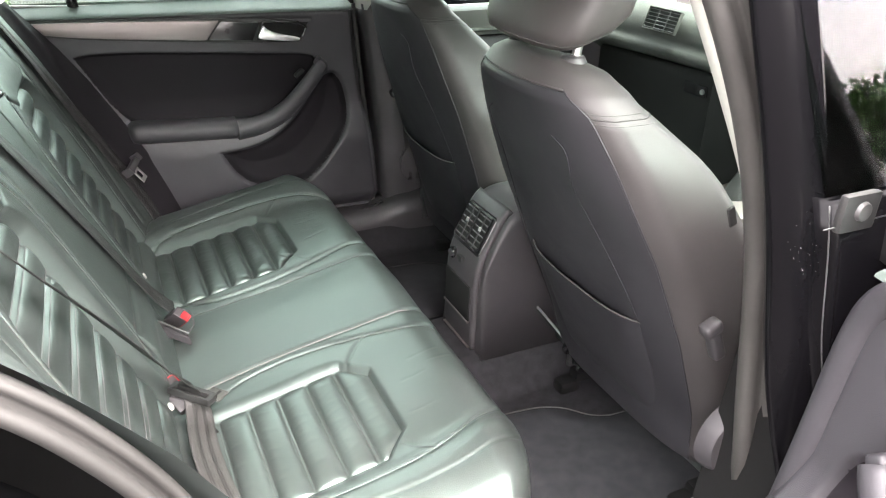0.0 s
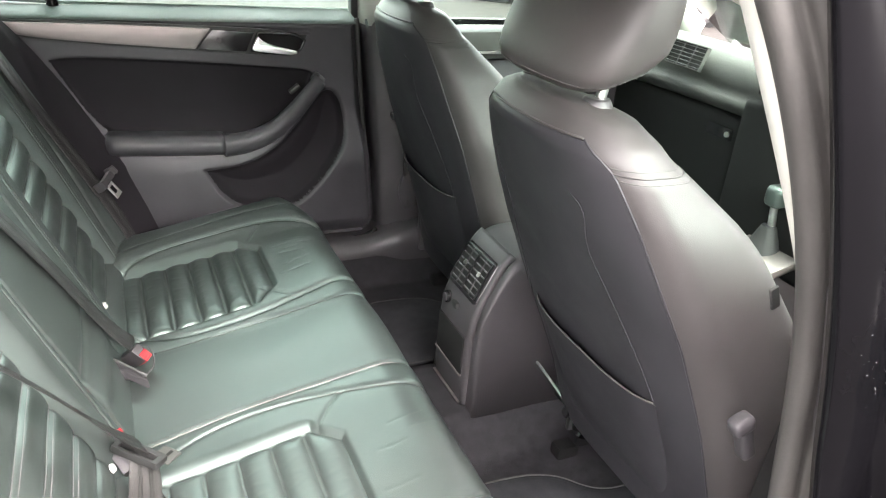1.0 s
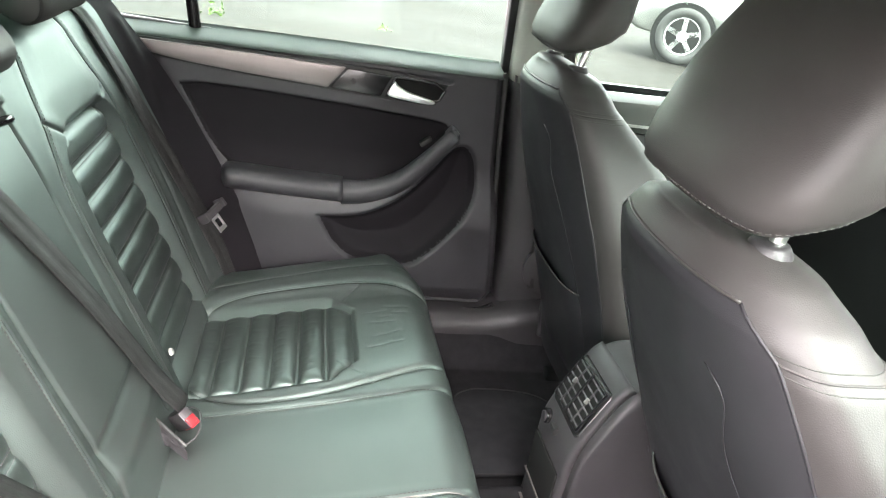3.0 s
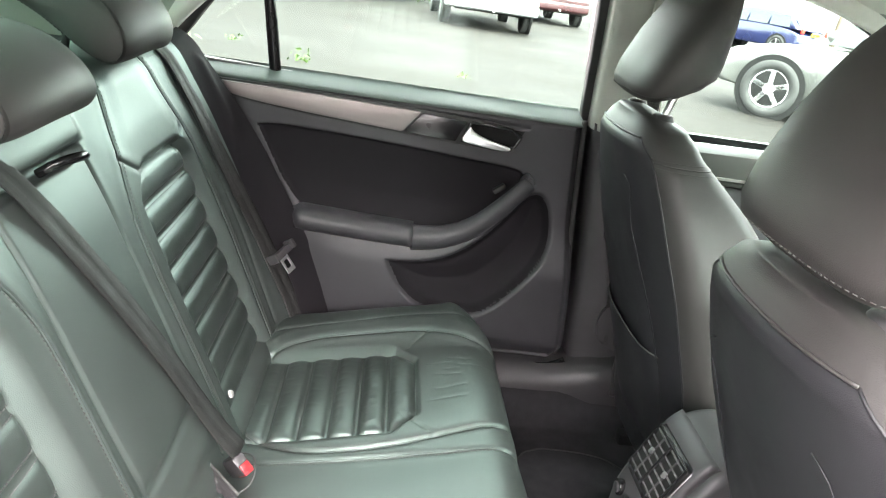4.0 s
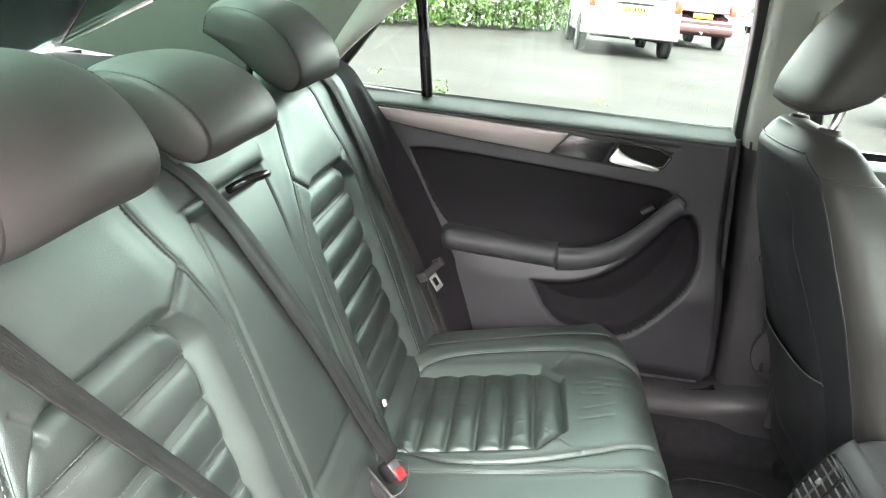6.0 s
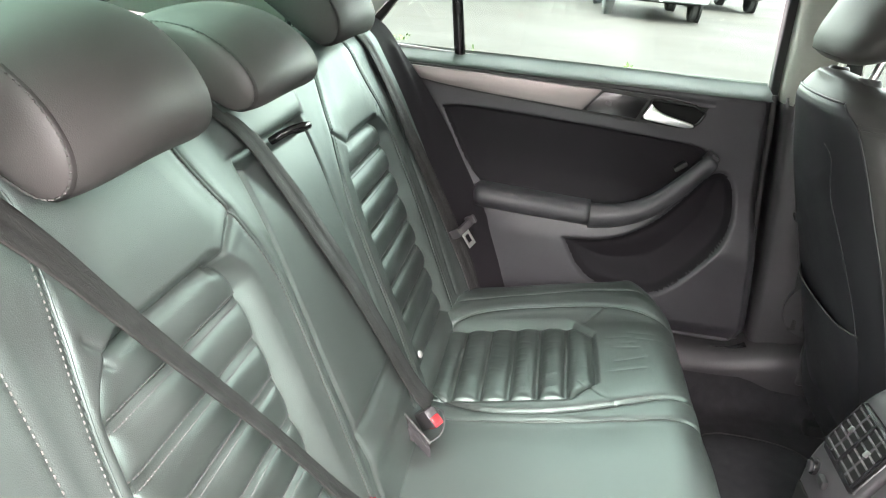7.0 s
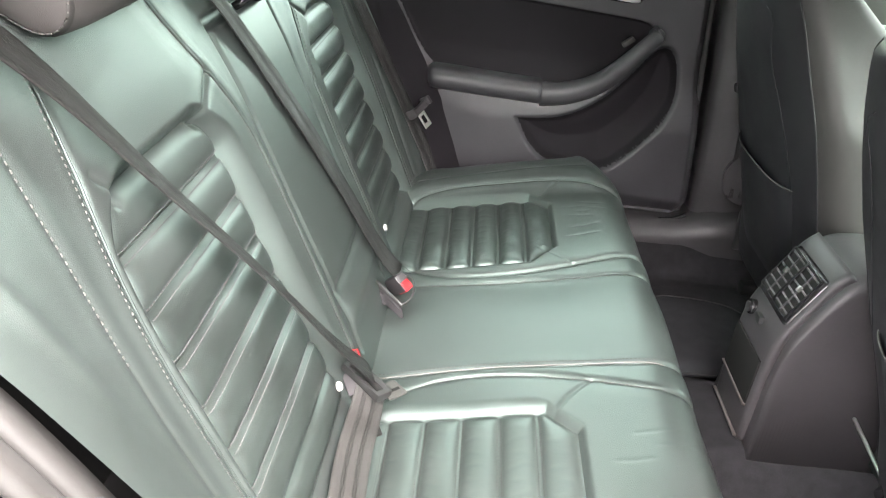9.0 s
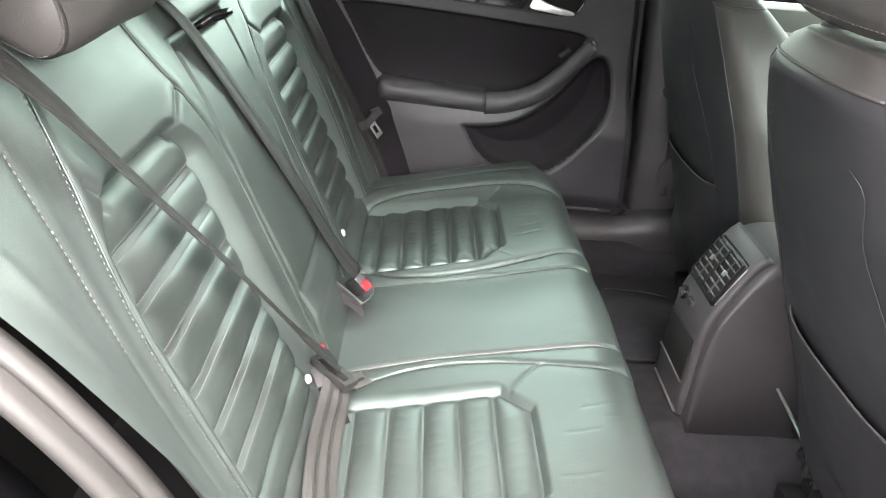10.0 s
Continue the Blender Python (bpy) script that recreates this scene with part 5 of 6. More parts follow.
def front_seat(label, lean=0.0):
    """A front seat with its origin under the backrest's foot, x ahead; y = 0 is its middle. The outer side is -y. lean: how much further ahead the backrest tips for each metre of height."""
    ob = thing("car_seat", label, "car seat", "front seats")
    zs = np.concatenate([np.linspace(0.42, 0.98, 29), np.linspace(0.995, 1.085, 31), [1.092, 1.097, 1.100]])
    zk = [0.42, 0.55, 0.70, 0.84, 0.92, 0.98, 1.03, 1.065, 1.085, 1.10]
    half = [0.232, 0.252, 0.262, 0.252, 0.228, 0.207, 0.180, 0.150, 0.122, 0.075]
    deep = [0.17, 0.185, 0.185, 0.165, 0.142, 0.125, 0.108, 0.092, 0.075, 0.040]
    k = 128
    seam_at = lambda z: np.interp(z, [0.42, 1.035, 1.050, 1.066], [52, 52, 47, 36])
    rings = []
    for z in zs:
        w, d = np.interp(z, zk, half), np.interp(z, zk, deep)
        xb = 0.19 - 0.42 * (z - 0.70) - 0.012 * float(step01(np.array(z), 0.55, 0.42))
        if z > 1.05:
            xb += 0.35 * (z - 1.05)
        r = []
        for i in range(k):
            a = 2 * math.pi * i / k
            c, s = math.cos(a), math.sin(a)
            e = 2 / 3.4
            lx = -abs(c) ** e * (1 if c > 0 else -1)
            ly = abs(s) ** e * (1 if s > 0 else -1)
            x = xb + d / 2 + lx * d / 2
            if lx > 0:
                x += 0.05 * float(step01(np.array(abs(ly)), 0.55, 0.9)) * float(step01(np.array(1.08 - z), 0.0, 0.15))
            else:
                # the rear shell bows out between the shoulders
                x -= np.interp(z, [0.60, 0.76, 0.92, 1.06, 1.09], [0.0, 0.010, 0.026, 0.026, 0.012]) * (1 - abs(ly) ** 2.2)
            r.append((x, ly * w, z))
        rings.append(r)
    v, f = loft(rings)
    v = np.array(v)
    rear, front = [], []
    for q in f:
        m = v[list(q)].mean(0)
        row = np.argmin(abs(zs - m[2]))
        i = np.mean([qq % k for qq in q]) if len(q) == 4 and max(qq % k for qq in q) - min(qq % k for qq in q) < 9 else 0
        ang = min(i, k - i) / k * 360
        (rear if (ang < seam_at(m[2]) and m[2] < 1.066 and len(q) == 4) else front).append(q)
    for nm, ff, mat, lab in (("back_panel", rear, HARD_LEATHER, "smooth black rear panel"), ("backrest", front, FRONT_LEATHER, "black leather backrest with side bolsters")):
        used = sorted({i for q in ff for i in q})
        at = {i: n for n, i in enumerate(used)}
        recalc(mesh_part(nm, v[used], [[at[i] for i in q] for q in ff], mat, ob, lab))
    # piping on the rim of the rear panel
    for s in (-1, 1):
        line = []
        for n in range(2, len(zs)):
            if zs[n] < 1.068:
                i = round(float(seam_at(zs[n])) / 360 * k)
                line.append(rings[n][i if s > 0 else k - i])
        v1, f1 = sweep(smooth_path(line, 0.010, 2), ring(0.0016, 6), (-1, 0, 0.3))
        mesh_part("piping", v1, f1, HARD_LEATHER, ob)
    i0 = round(52 / 360 * k)
    top = round(36 / 360 * k)
    n = int(np.argmin(abs(zs - 1.066)))
    line = [np.array(rings[n][j % k]) + np.array([-0.001, 0, 0.001]) for j in range(-top, top + 1)]
    v1, f1 = sweep(line, ring(0.0018, 6), (-1, 0, 0.3))
    mesh_part("piping", v1, f1, FRONT_LEATHER, ob)
    # shoulder seams with double stitching
    for s in (-1, 1):
        n = int(np.argmin(abs(zs - 1.040)))
        line = [np.array(rings[n][(j if s > 0 else k - j) % k]) for j in range(i0, 54)]
        for dn, rr, mat in ((0, 0.0012, FRONT_LEATHER), (2, 0.0005, DASH), (-2, 0.0005, DASH)):
            moved = [np.array(rings[n + dn][(j if s > 0 else k - j) % k]) for j in range(i0, 54)]
            v1, f1 = sweep(moved, ring(rr, 5), (0, s, 0.3))
            mesh_part("shoulder_seam", v1, f1, mat, ob)
    # map pocket: a slack bag with a hemmed mouth
    us, vs = np.linspace(-1, 1, 41), np.linspace(0, 1, 24)
    pv, pf = [], []
    for b in vs:
        z = 0.470 + 0.236 * b
        for a in us:
            bulge = 0.013 * (1 - a**4) * (0.35 + 0.65 * b) * float(step01(np.array(b), 0.0, 0.2))
            sag = 0.010 * (1 - a * a) * b
            y = a * (0.165 - 0.02 * (1 - b))
            zz = z - sag
            pv.append((0.19 - 0.42 * (zz - 0.70) - 0.005 - bulge + 0.012 * abs(a) ** 6, y, zz))
    m = len(us)
    pf = [(i * m + j, i * m + j + 1, (i + 1) * m + j + 1, (i + 1) * m + j) for i in range(len(vs) - 1) for j in range(m - 1)]
    pk = recalc(mesh_part("map_pocket", pv, pf, HARD_LEATHER, ob, "slack black map pocket"))
    mouth = np.array(pv[-m:]) + np.array([-0.001, 0, 0.001])
    v1, f1 = sweep(mouth, ring(0.0019, 6), (-1, 0, 0.2))
    mesh_part("pocket_hem", v1, f1, FRONT_LEATHER, pk, "pale hem of the pocket mouth")
    for s in (-1, 1):
        line = smooth_path([(0.045, s * 0.085, 1.00), (0.060, s * 0.115, 0.985), (0.088, s * 0.098, 0.93), (0.125, s * 0.125, 0.86), (0.165, s * 0.155, 0.76), (0.19, s * 0.165, 0.70)], 0.012, 2)
        line[:, 0] = 0.19 - 0.42 * (line[:, 2] - 0.70) - np.interp(line[:, 2], [0.60, 0.76, 0.92, 1.06], [0.0, 0.010, 0.026, 0.026]) * (1 - np.abs(line[:, 1] / 0.24) ** 2.2) - 0.0005
        v1, f1 = sweep(line, ring(0.0006, 6), (-1, 0, 0.2))
        mesh_part("panel_crease", v1, f1, HARD_LEATHER, ob)
    # head restraint: a wedge, thick below
    head_rings = []
    hz = np.array([1.098, 1.101, 1.108, 1.122, 1.145, 1.17, 1.20, 1.23, 1.255, 1.275, 1.288, 1.296, 1.300])
    for z in hz:
        w = np.interp(z, [1.098, 1.104, 1.125, 1.18, 1.24, 1.275, 1.292, 1.300], [0.098, 0.114, 0.128, 0.132, 0.125, 0.110, 0.089, 0.051])
        xr = np.interp(z, [1.098, 1.108, 1.13, 1.20, 1.26, 1.29, 1.30], [0.033, 0.019, 0.017, 0.049, 0.085, 0.113, 0.131])
        xf = np.interp(z, [1.098, 1.108, 1.15, 1.20, 1.27, 1.29, 1.30], [0.098, 0.128, 0.145, 0.149, 0.151, 0.149, 0.141])
        r = []
        for i in range(48):
            a = 2 * math.pi * i / 48
            c, s = math.cos(a), math.sin(a)
            e = 2 / 3.0
            lx = -abs(c) ** e * (1 if c > 0 else -1)
            ly = abs(s) ** e * (1 if s > 0 else -1)
            x = (xr + xf) / 2 + lx * (xf - xr) / 2
            lift = 0.045 * max(0.0, (x - 0.033) / 0.14) * float(step01(np.array(1.16 - z), 0.0, 0.06))
            r.append((x, ly * w, z + lift))
        head_rings.append(r)
    v1, f1 = loft(head_rings)
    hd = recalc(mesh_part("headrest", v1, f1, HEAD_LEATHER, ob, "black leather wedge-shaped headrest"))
    seam = [np.array(p) for p in head_rings[2]]
    v2, f2 = [], []
    seam = smooth_path(np.array(seam + seam[:1]), 0.0062, 1)
    mid = np.mean(seam, 0)
    for p0, p1 in zip(seam[:-1], seam[1:]):
        t, m0 = (p1 - p0) * 0.34, (p0 + p1) / 2
        o = (m0 - mid) * np.array([1, 1, 0])
        o = o / np.linalg.norm(o)
        b = len(v2)
        up = np.array([0, 0, 0.0008])
        v2 += [m0 - t - up, m0 - t + up, m0 + t + up, m0 + t - up, m0 - t * 0.6 + o * 0.0014, m0 + t * 0.6 + o * 0.0014]
        f2 += [(b, b + 1, b + 4), (b + 2, b + 3, b + 5), (b + 1, b + 2, b + 5, b + 4), (b + 3, b, b + 4, b + 5)]
    tagged(mesh_part("headrest_stitching", v2, f2, THREAD, hd, smooth=False), kind="stuff")
    for s in (-1, 1):
        part("headrest_post", cyl(0.0065, 0.0065, 0.09, pose(0.078, s * 0.070, 1.110, 0, 8, 0), 16), CHROME, ob, "chrome headrest post")
        part("post_collar", cyl(0.021, 0.015, 0.012, pose(0.072, s * 0.070, 1.098, 0, 0, 0), 24, bevel=0.003), HARD, ob)
    # seat base, side cover, recliner wheel and lever on the outer side
    rings = []
    for x in np.linspace(0.33, 0.80, 20):
        kx = (x - 0.33) / 0.47
        top = 0.485 + 0.075 * kx - 0.05 * max(0, kx - 0.85) / 0.15
        w = 0.25
        rings.append([(x, -w, 0.40), (x, -w, top), (x, -w + 0.05, top + 0.028), (x, -w + 0.10, top), (x, 0, top - 0.008), (x, w - 0.10, top), (x, w - 0.05, top + 0.028), (x, w, top), (x, w, 0.40)])
    a, f = loft(rings)
    recalc(mesh_part("seat_cushion", a, f, LEATHER, ob, "black leather seat cushion"))
    part("side_cover", box((0.36, 0.030, 0.12), (0.47, -0.265, 0.430), 0.012, 3), HARD, ob, "dark plastic side cover")
    part("recliner_wheel", cyl(0.070, 0.060, 0.030, pose(0.296, -0.290, 0.550, 90, 0, 0), 40, bevel=0.006), HARD, ob, "round grey recliner cover")
    part("recliner_ring", cyl(0.044, 0.036, 0.030, pose(0.296, -0.310, 0.550, 90, 0, 0), 32, bevel=0.006), DASH, ob)
    bm = box((0.020, 0.020, 0.070), bevel=0.007, seg=3)
    box((0.030, 0.022, 0.022), (-0.004, -0.004, 0.030), bevel=0.008, seg=3, into=bm)
    bm.transform(pose(0.216, -0.278, 0.742, 0, -24, 0))
    part("tilt_lever", bm, HARD, ob, "dark tilt lever")
    part("bracket", box((0.03, 0.012, 0.05), (0.34, 0.185, 0.385), 0.004), DARK_RUBBER, ob, "black seat bracket")
    for s in (-1, 1):
        part("seat_rail", box((0.50, 0.030, 0.024), (0.60, s * 0.19, 0.325), 0.004), DARK_PLASTIC, ob, "steel seat rail")
        part("rail_foot", box((0.05, 0.034, 0.030), (0.335, s * 0.19, 0.305), 0.008), DARK_PLASTIC, ob)
    tube("trim_wire", [(0.296, 0.285, 0.466), (0.298, 0.240, 0.458), (0.300, 0.200, 0.449), (0.304, 0.178, 0.440)], 0.003, CHROME, ob, "thin bright wire under the rear panel")
    clip = box((0.020, 0.018, 0.030), (0.304, 0.160, 0.432), 0.005, 2, (12, 8, 0))
    box((0.016, 0.012, 0.024), (0.312, 0.140, 0.412), 0.004, 2, (-15, 10, 20), into=clip)
    box((0.024, 0.010, 0.010), (0.318, 0.128, 0.392), 0.003, 2, (0, 30, 10), into=clip)
    part("cable_clip", clip, GLOSSY, ob, "black cable clip hanging under the seat")
    bm = box((0.012, 0.004, 0.030), (0.215, -0.262, 0.925), 0.001, 1, (0, -24, 0))
    part("side_tag", bm, DARK_RUBBER, ob, "small black sewn tag")
    fixed = ("seat_cushion", "side_cover", "recliner", "bracket", "seat_rail", "rail_foot", "trim_wire", "cable_clip", "headrest")
    if lean:
        for child in ob.children_recursive:
            if child.type == "MESH" and (not child.name.startswith(fixed) or child.name.startswith("headrest_post")):
                for vert in child.data.vertices:
                    vert.co.x += lean * (vert.co.z - 0.69)
    return ob


HARD_LEATHER = surface("smooth_black_back_panel", (0.0235, 0.0228, 0.0258), 0.46, spec=0.38, var=0.25, scale=7, grain=0.15, grain_scale=600, grain_type="voronoi")
seat_a = front_seat("black leather front seat with map pocket and raised headrest")
seat_a.matrix_world = pose(0.0, -0.372, 0.0)
for child in seat_a.children:
    if child.name.startswith("headrest") and not child.name.startswith("headrest_post"):
        child.location.z += 0.013
seat_b = front_seat("black leather front seat beside the far door, with map pocket", 0.125)
seat_b.matrix_world = pose(0.040, 0.372, 0.0) @ Matrix.Diagonal((1, -1, 1, 1))
for child in seat_b.children:
    if child.name.startswith("headrest"):
        child.location.z += 0.010 if "post" in child.name else 0.022
        child.location.x += 0.0 if "post" in child.name else 0.049

# ---- near doorway ----
# pillar between the near doors
rings = []
for z in np.linspace(0.38, 1.0, 16):
    x0 = np.interp(z, [0.38, 0.52, 0.70, 0.88, 1.0], [0.330, 0.300, 0.240, 0.190, 0.150])
    inn = np.interp(z, [0.38, 0.6, 1.0], [0.655, 0.672, 0.688])
    rings.append([(x0, -0.80, z), (x0 + 0.17, -0.80, z), (x0 + 0.17, -inn - 0.02, z), (x0 + 0.14, -inn, z), (x0 + 0.05, -inn + 0.004, z), (x0 + 0.012, -inn - 0.006, z), (x0, -inn - 0.02, z)])
a, f = loft(rings)
tagged(recalc(mesh_part("pillar_lower_trim", a, f, HARD)), "dark plastic lower trim of the near door pillar", "pillar trim", kind="structure")
rings = []
for z in np.linspace(1.0, 1.36, 14):
    k = (z - 1.0) / 0.36
    x0, wd, inn = 0.144 - 0.170 * k, 0.055 + 0.01 * k, 0.690 - 0.07 * k**1.3
    rings.append([(x0, -inn - 0.03, z), (x0 + wd, -inn - 0.05, z), (x0 + wd, -inn - 0.02, z), (x0 + wd * 0.8, -inn, z), (x0 + 0.03, -inn + 0.002, z), (x0 + 0.008, -inn - 0.004, z), (x0, -inn - 0.012, z)])
a, f = loft(rings)
tagged(recalc(mesh_part("pillar_upper_trim", a, f, CREAM)), "pale grey upper trim of the near door pillar", "pillar trim", kind="structure")
hk = thing("belt_guide", "pale curved belt guide on the near pillar", "belt guide")
tube("hook", [(0.105, -0.640, 1.262), (0.100, -0.612, 1.238), (0.086, -0.596, 1.236), (0.074, -0.598, 1.256), (0.070, -0.606, 1.284)], 0.0085, CREAM, hk)
part("base", box((0.036, 0.018, 0.060), (0.092, -0.634, 1.292), 0.007, 3, (0, -18, 0)), CREAM, hk)

# rubber seal round the doorway: ridged section
SEAL = [(-0.028, -0.012), (-0.027, 0.004), (-0.022, 0.011), (-0.015, 0.012), (-0.009, 0.006), (-0.006, -0.003), (-0.002, -0.003), (0.002, 0.007), (0.009, 0.014), (0.018, 0.013), (0.025, 0.006), (0.028, -0.004), (0.027, -0.012)]
front_run = [(0.005, -0.672, 1.335), (0.035, -0.695, 1.27), (0.068, -0.715, 1.20), (0.115, -0.727, 1.10), (0.157, -0.730, 1.0), (0.190, -0.732, 0.88), (0.226, -0.732, 0.70), (0.262, -0.732, 0.54), (0.275, -0.730, 0.45), (0.25, -0.728, 0.405)]
v, f = sweep(smooth_path(front_run, 0.012, 3), [(a, b) for a, b in SEAL], (-0.75, -0.66, 0.0))
ob = recalc(mesh_part("door_seal", v, f, RUBBER))
tagged(ob, "grey ridged rubber seal on the door pillar", "door seal", kind="structure")
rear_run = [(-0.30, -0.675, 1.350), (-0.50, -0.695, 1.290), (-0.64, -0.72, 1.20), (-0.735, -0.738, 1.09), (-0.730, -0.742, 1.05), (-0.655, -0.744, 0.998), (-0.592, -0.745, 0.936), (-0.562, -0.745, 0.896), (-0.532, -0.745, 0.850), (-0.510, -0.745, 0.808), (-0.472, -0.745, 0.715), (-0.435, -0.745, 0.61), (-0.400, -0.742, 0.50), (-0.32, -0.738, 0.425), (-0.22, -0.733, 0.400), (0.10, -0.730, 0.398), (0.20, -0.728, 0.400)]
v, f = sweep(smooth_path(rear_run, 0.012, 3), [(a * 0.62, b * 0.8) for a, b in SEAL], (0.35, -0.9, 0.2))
# this run takes the darkened rubber copy, toned down against the daylight
ob = recalc(mesh_part("door_seal", v, f, LIGHT_DIMMED_RUBBER))
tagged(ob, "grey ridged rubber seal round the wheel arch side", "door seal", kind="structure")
# painted jamb behind the seal, with water drops
jamb = smooth_path([(-0.80, -0.795, 0.99), (-0.70, -0.792, 0.91), (-0.640, -0.790, 0.855), (-0.610, -0.790, 0.815), (-0.570, -0.790, 0.74), (-0.52, -0.775, 0.66), (-0.47, -0.775, 0.55), (-0.40, -0.775, 0.45), (-0.30, -0.775, 0.385), (0.0, -0.775, 0.372), (0.30, -0.775, 0.372)], 0.012, 3)
v, f = sweep(jamb, [(-0.035, -0.055), (0.0, 0.045), (0.006, 0.050), (0.012, 0.0), (0.03, -0.055)], (0.2, -0.95, 0.2))
tagged(recalc(mesh_part("door_jamb", v, f, PAINT)), "black painted door jamb with water drops", "door jamb", kind="structure")
# outer B-pillar panel and front door seen past the doorway
pv = [(0.035, -0.735, 1.36), (0.062, -0.770, 1.22), (0.088, -0.795, 1.10), (0.110, -0.815, 0.985), (0.150, -0.825, 0.80), (0.235, -0.830, 0.60), (0.29, -0.832, 0.45), (0.30, -0.825, 0.34)]
v, f = sweep(smooth_path(pv, 0.015, 2), [(-0.030, -0.002), (-0.026, 0.004), (0.022, 0.005), (0.028, 0.0), (0.026, -0.030), (-0.028, -0.030)], (-0.62, -0.78, 0.0))
tagged(recalc(mesh_part("pillar_outer_panel", v, f, PAINT)), "black painted outer pillar panel with water drops", "pillar panel", kind="structure")
nd = thing("door_3", "closed front door, black painted, its window reflecting trees", "car door", kind="structure")
rings, edge_line = [], []
for z in np.linspace(0.28, 1.040, 16):
    x0 = np.interp(z, [0.28, 0.45, 0.6, 0.8, 0.9, 0.98, 1.04], [0.34, 0.31, 0.26, 0.165, 0.132, 0.120, 0.105])
    out = 0.845 + 0.02 * math.sin((z - 0.28) / 0.76 * math.pi)
    edge_line.append((x0 - 0.001, -out + 0.004, z))
    rings.append([(x0, -0.775, z), (x0 + 0.004, -out + 0.006, z), (x0 + 0.012, -out, z), (1.15, -out, z), (1.15, -0.775, z)])
a, f = loft(rings)
recalc(mesh_part("outer_skin", a, f, PAINT, nd, "black painted door skin"))
# grey strip stands in for the wet highlight along the edge of the skin
mesh_part("edge_glint", *sweep(smooth_path(edge_line[7:], 0.012, 2), ring(0.0008, 6), (1, 0, 0)), EDGE_GREY, nd, "pale edge line of the door skin")
tube("waist_line", [(0.098, -0.846, 1.018), (0.16, -0.848, 1.020), (0.40, -0.850, 1.030)], 0.0008, EDGE_GREY, nd, "pale weld line at the waist")
flat_pane("window_pane", [(0.112, -0.832, 1.045), (0.040, -0.745, 1.345), (0.62, -0.72, 1.345), (1.08, -0.82, 1.035)], GREEN_GLASS, nd, "green-tinted window glass with reflections")
part("lock_cap", cyl(0.011, 0.009, 0.006, pose(0.138, -0.853, 1.034, 90, 0, 0), 18, bevel=0.001), EDGE_GREY, nd, "round grey lock cap")
part("mirror_patch", box((0.050, 0.010, 0.040), (0.138, -0.847, 1.032), 0.004), DARK_RUBBER, nd, "grey plastic corner piece")
part("door_card", box((0.70, 0.05, 0.55), (0.78, -0.735, 0.66), 0.02, 2), HARD, nd)
hinge = thing("door_hinge", "bright steel door check strap and hinge", "door hinge")
part("bracket", box((0.040, 0.020, 0.045), (0.245, -0.795, 0.560), 0.004, 2, (0, 0, 30)), CHROME, hinge)
part("pin", cyl(0.007, 0.007, 0.07, pose(0.235, -0.815, 0.560), 12), STEEL, hinge)
part("strap", box((0.10, 0.006, 0.018), (0.215, -0.850, 0.570), 0.002, 2, (0, 0, 65)), STEEL, hinge)

# the near rear door, swung wide open
OPEN = pose(0.247, -0.879, 0, 0, 0, 76) @ pose(-0.20, 0.845, 0) @ Matrix.Diagonal((1, -1, 1, 1)) @ pose(0, 0.728, 0)
door4 = copy_thing(door1, OPEN)
door4.name = "door_4"
tagged(door4, "rear door swung wide open, charcoal card lit by daylight")
for child in list(door4.children):
    if child.name.startswith(("edge_seal", "window_seal")):
        bpy.data.objects.remove(child)
v, f = sweep(smooth_path([(0.02, 0.010, 0.992), (0.115, 0.010, 0.990), (0.150, 0.010, 0.962), (0.164, 0.010, 0.90), (0.172, 0.010, 0.80), (0.198, 0.010, 0.55), (0.206, 0.010, 0.45), (0.198, 0.010, 0.40)], 0.012, 2), ring(0.019, 12), (0, 1, 0))
mesh_part("card_rim", v, f, CARD, door4, "rounded edge of the door card")

# water drops on the painted pillar and jamb
rng = random.Random(4)


def drops(name, label, spots, r0, r1):
    bm = bmesh.new()
    for p, n in spots:
        r = rng.uniform(r0, r1) * (0.6 if rng.random() < 0.6 else 1.0)
        m = Matrix.Translation(p) @ Vector(n).to_track_quat("Z", "Y").to_matrix().to_4x4() @ Matrix.Diagonal((r, r * rng.uniform(0.8, 1.3), r * 0.45, 1))
        bmesh.ops.create_icosphere(bm, subdivisions=1, radius=1.0, matrix=m)
    return tagged(part(name, bm, WATER), label, "water drops", kind="stuff")


spots = []
for i in range(34):
    z = 0.985 + rng.gauss(0, 0.022)
    x = 0.108 - 0.25 * (z - 0.985) + rng.uniform(-0.03, 0.035)
    spots.append(((x, -0.8335 + 0.35 * max(0, z - 0.985), z), (-0.3, -1, 0.2)))
for i in range(14):
    z = rng.uniform(0.5, 0.95)
    x = float(np.interp(z, [0.45, 0.6, 0.8, 0.985], [0.29, 0.235, 0.150, 0.115])) + rng.uniform(-0.03, 0.03)
    spots.append(((x, -0.840, z), (-0.3, -1, 0.0)))
drops("water_drops", "clear water drops on black paint", spots, 0.0004, 0.0007)
spots = []
for i in range(170):
    k = rng.randrange(8, 40)
    p = jamb[min(k * len(jamb) // 100 + rng.randrange(3), len(jamb) - 1)]
    spots.append(((p[0] + rng.uniform(-0.05, 0.0), p[1] - 0.055 + rng.uniform(-0.003, 0.003), p[2] + rng.uniform(-0.05, 0.0)), (0.2, -1, 0.2)))
drops("water_drops", "clear water drops on the painted jamb", spots, 0.0007, 0.0015)

# ---- car park ----
GZ = 0.06
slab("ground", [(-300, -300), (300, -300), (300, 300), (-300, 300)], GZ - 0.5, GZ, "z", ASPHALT)
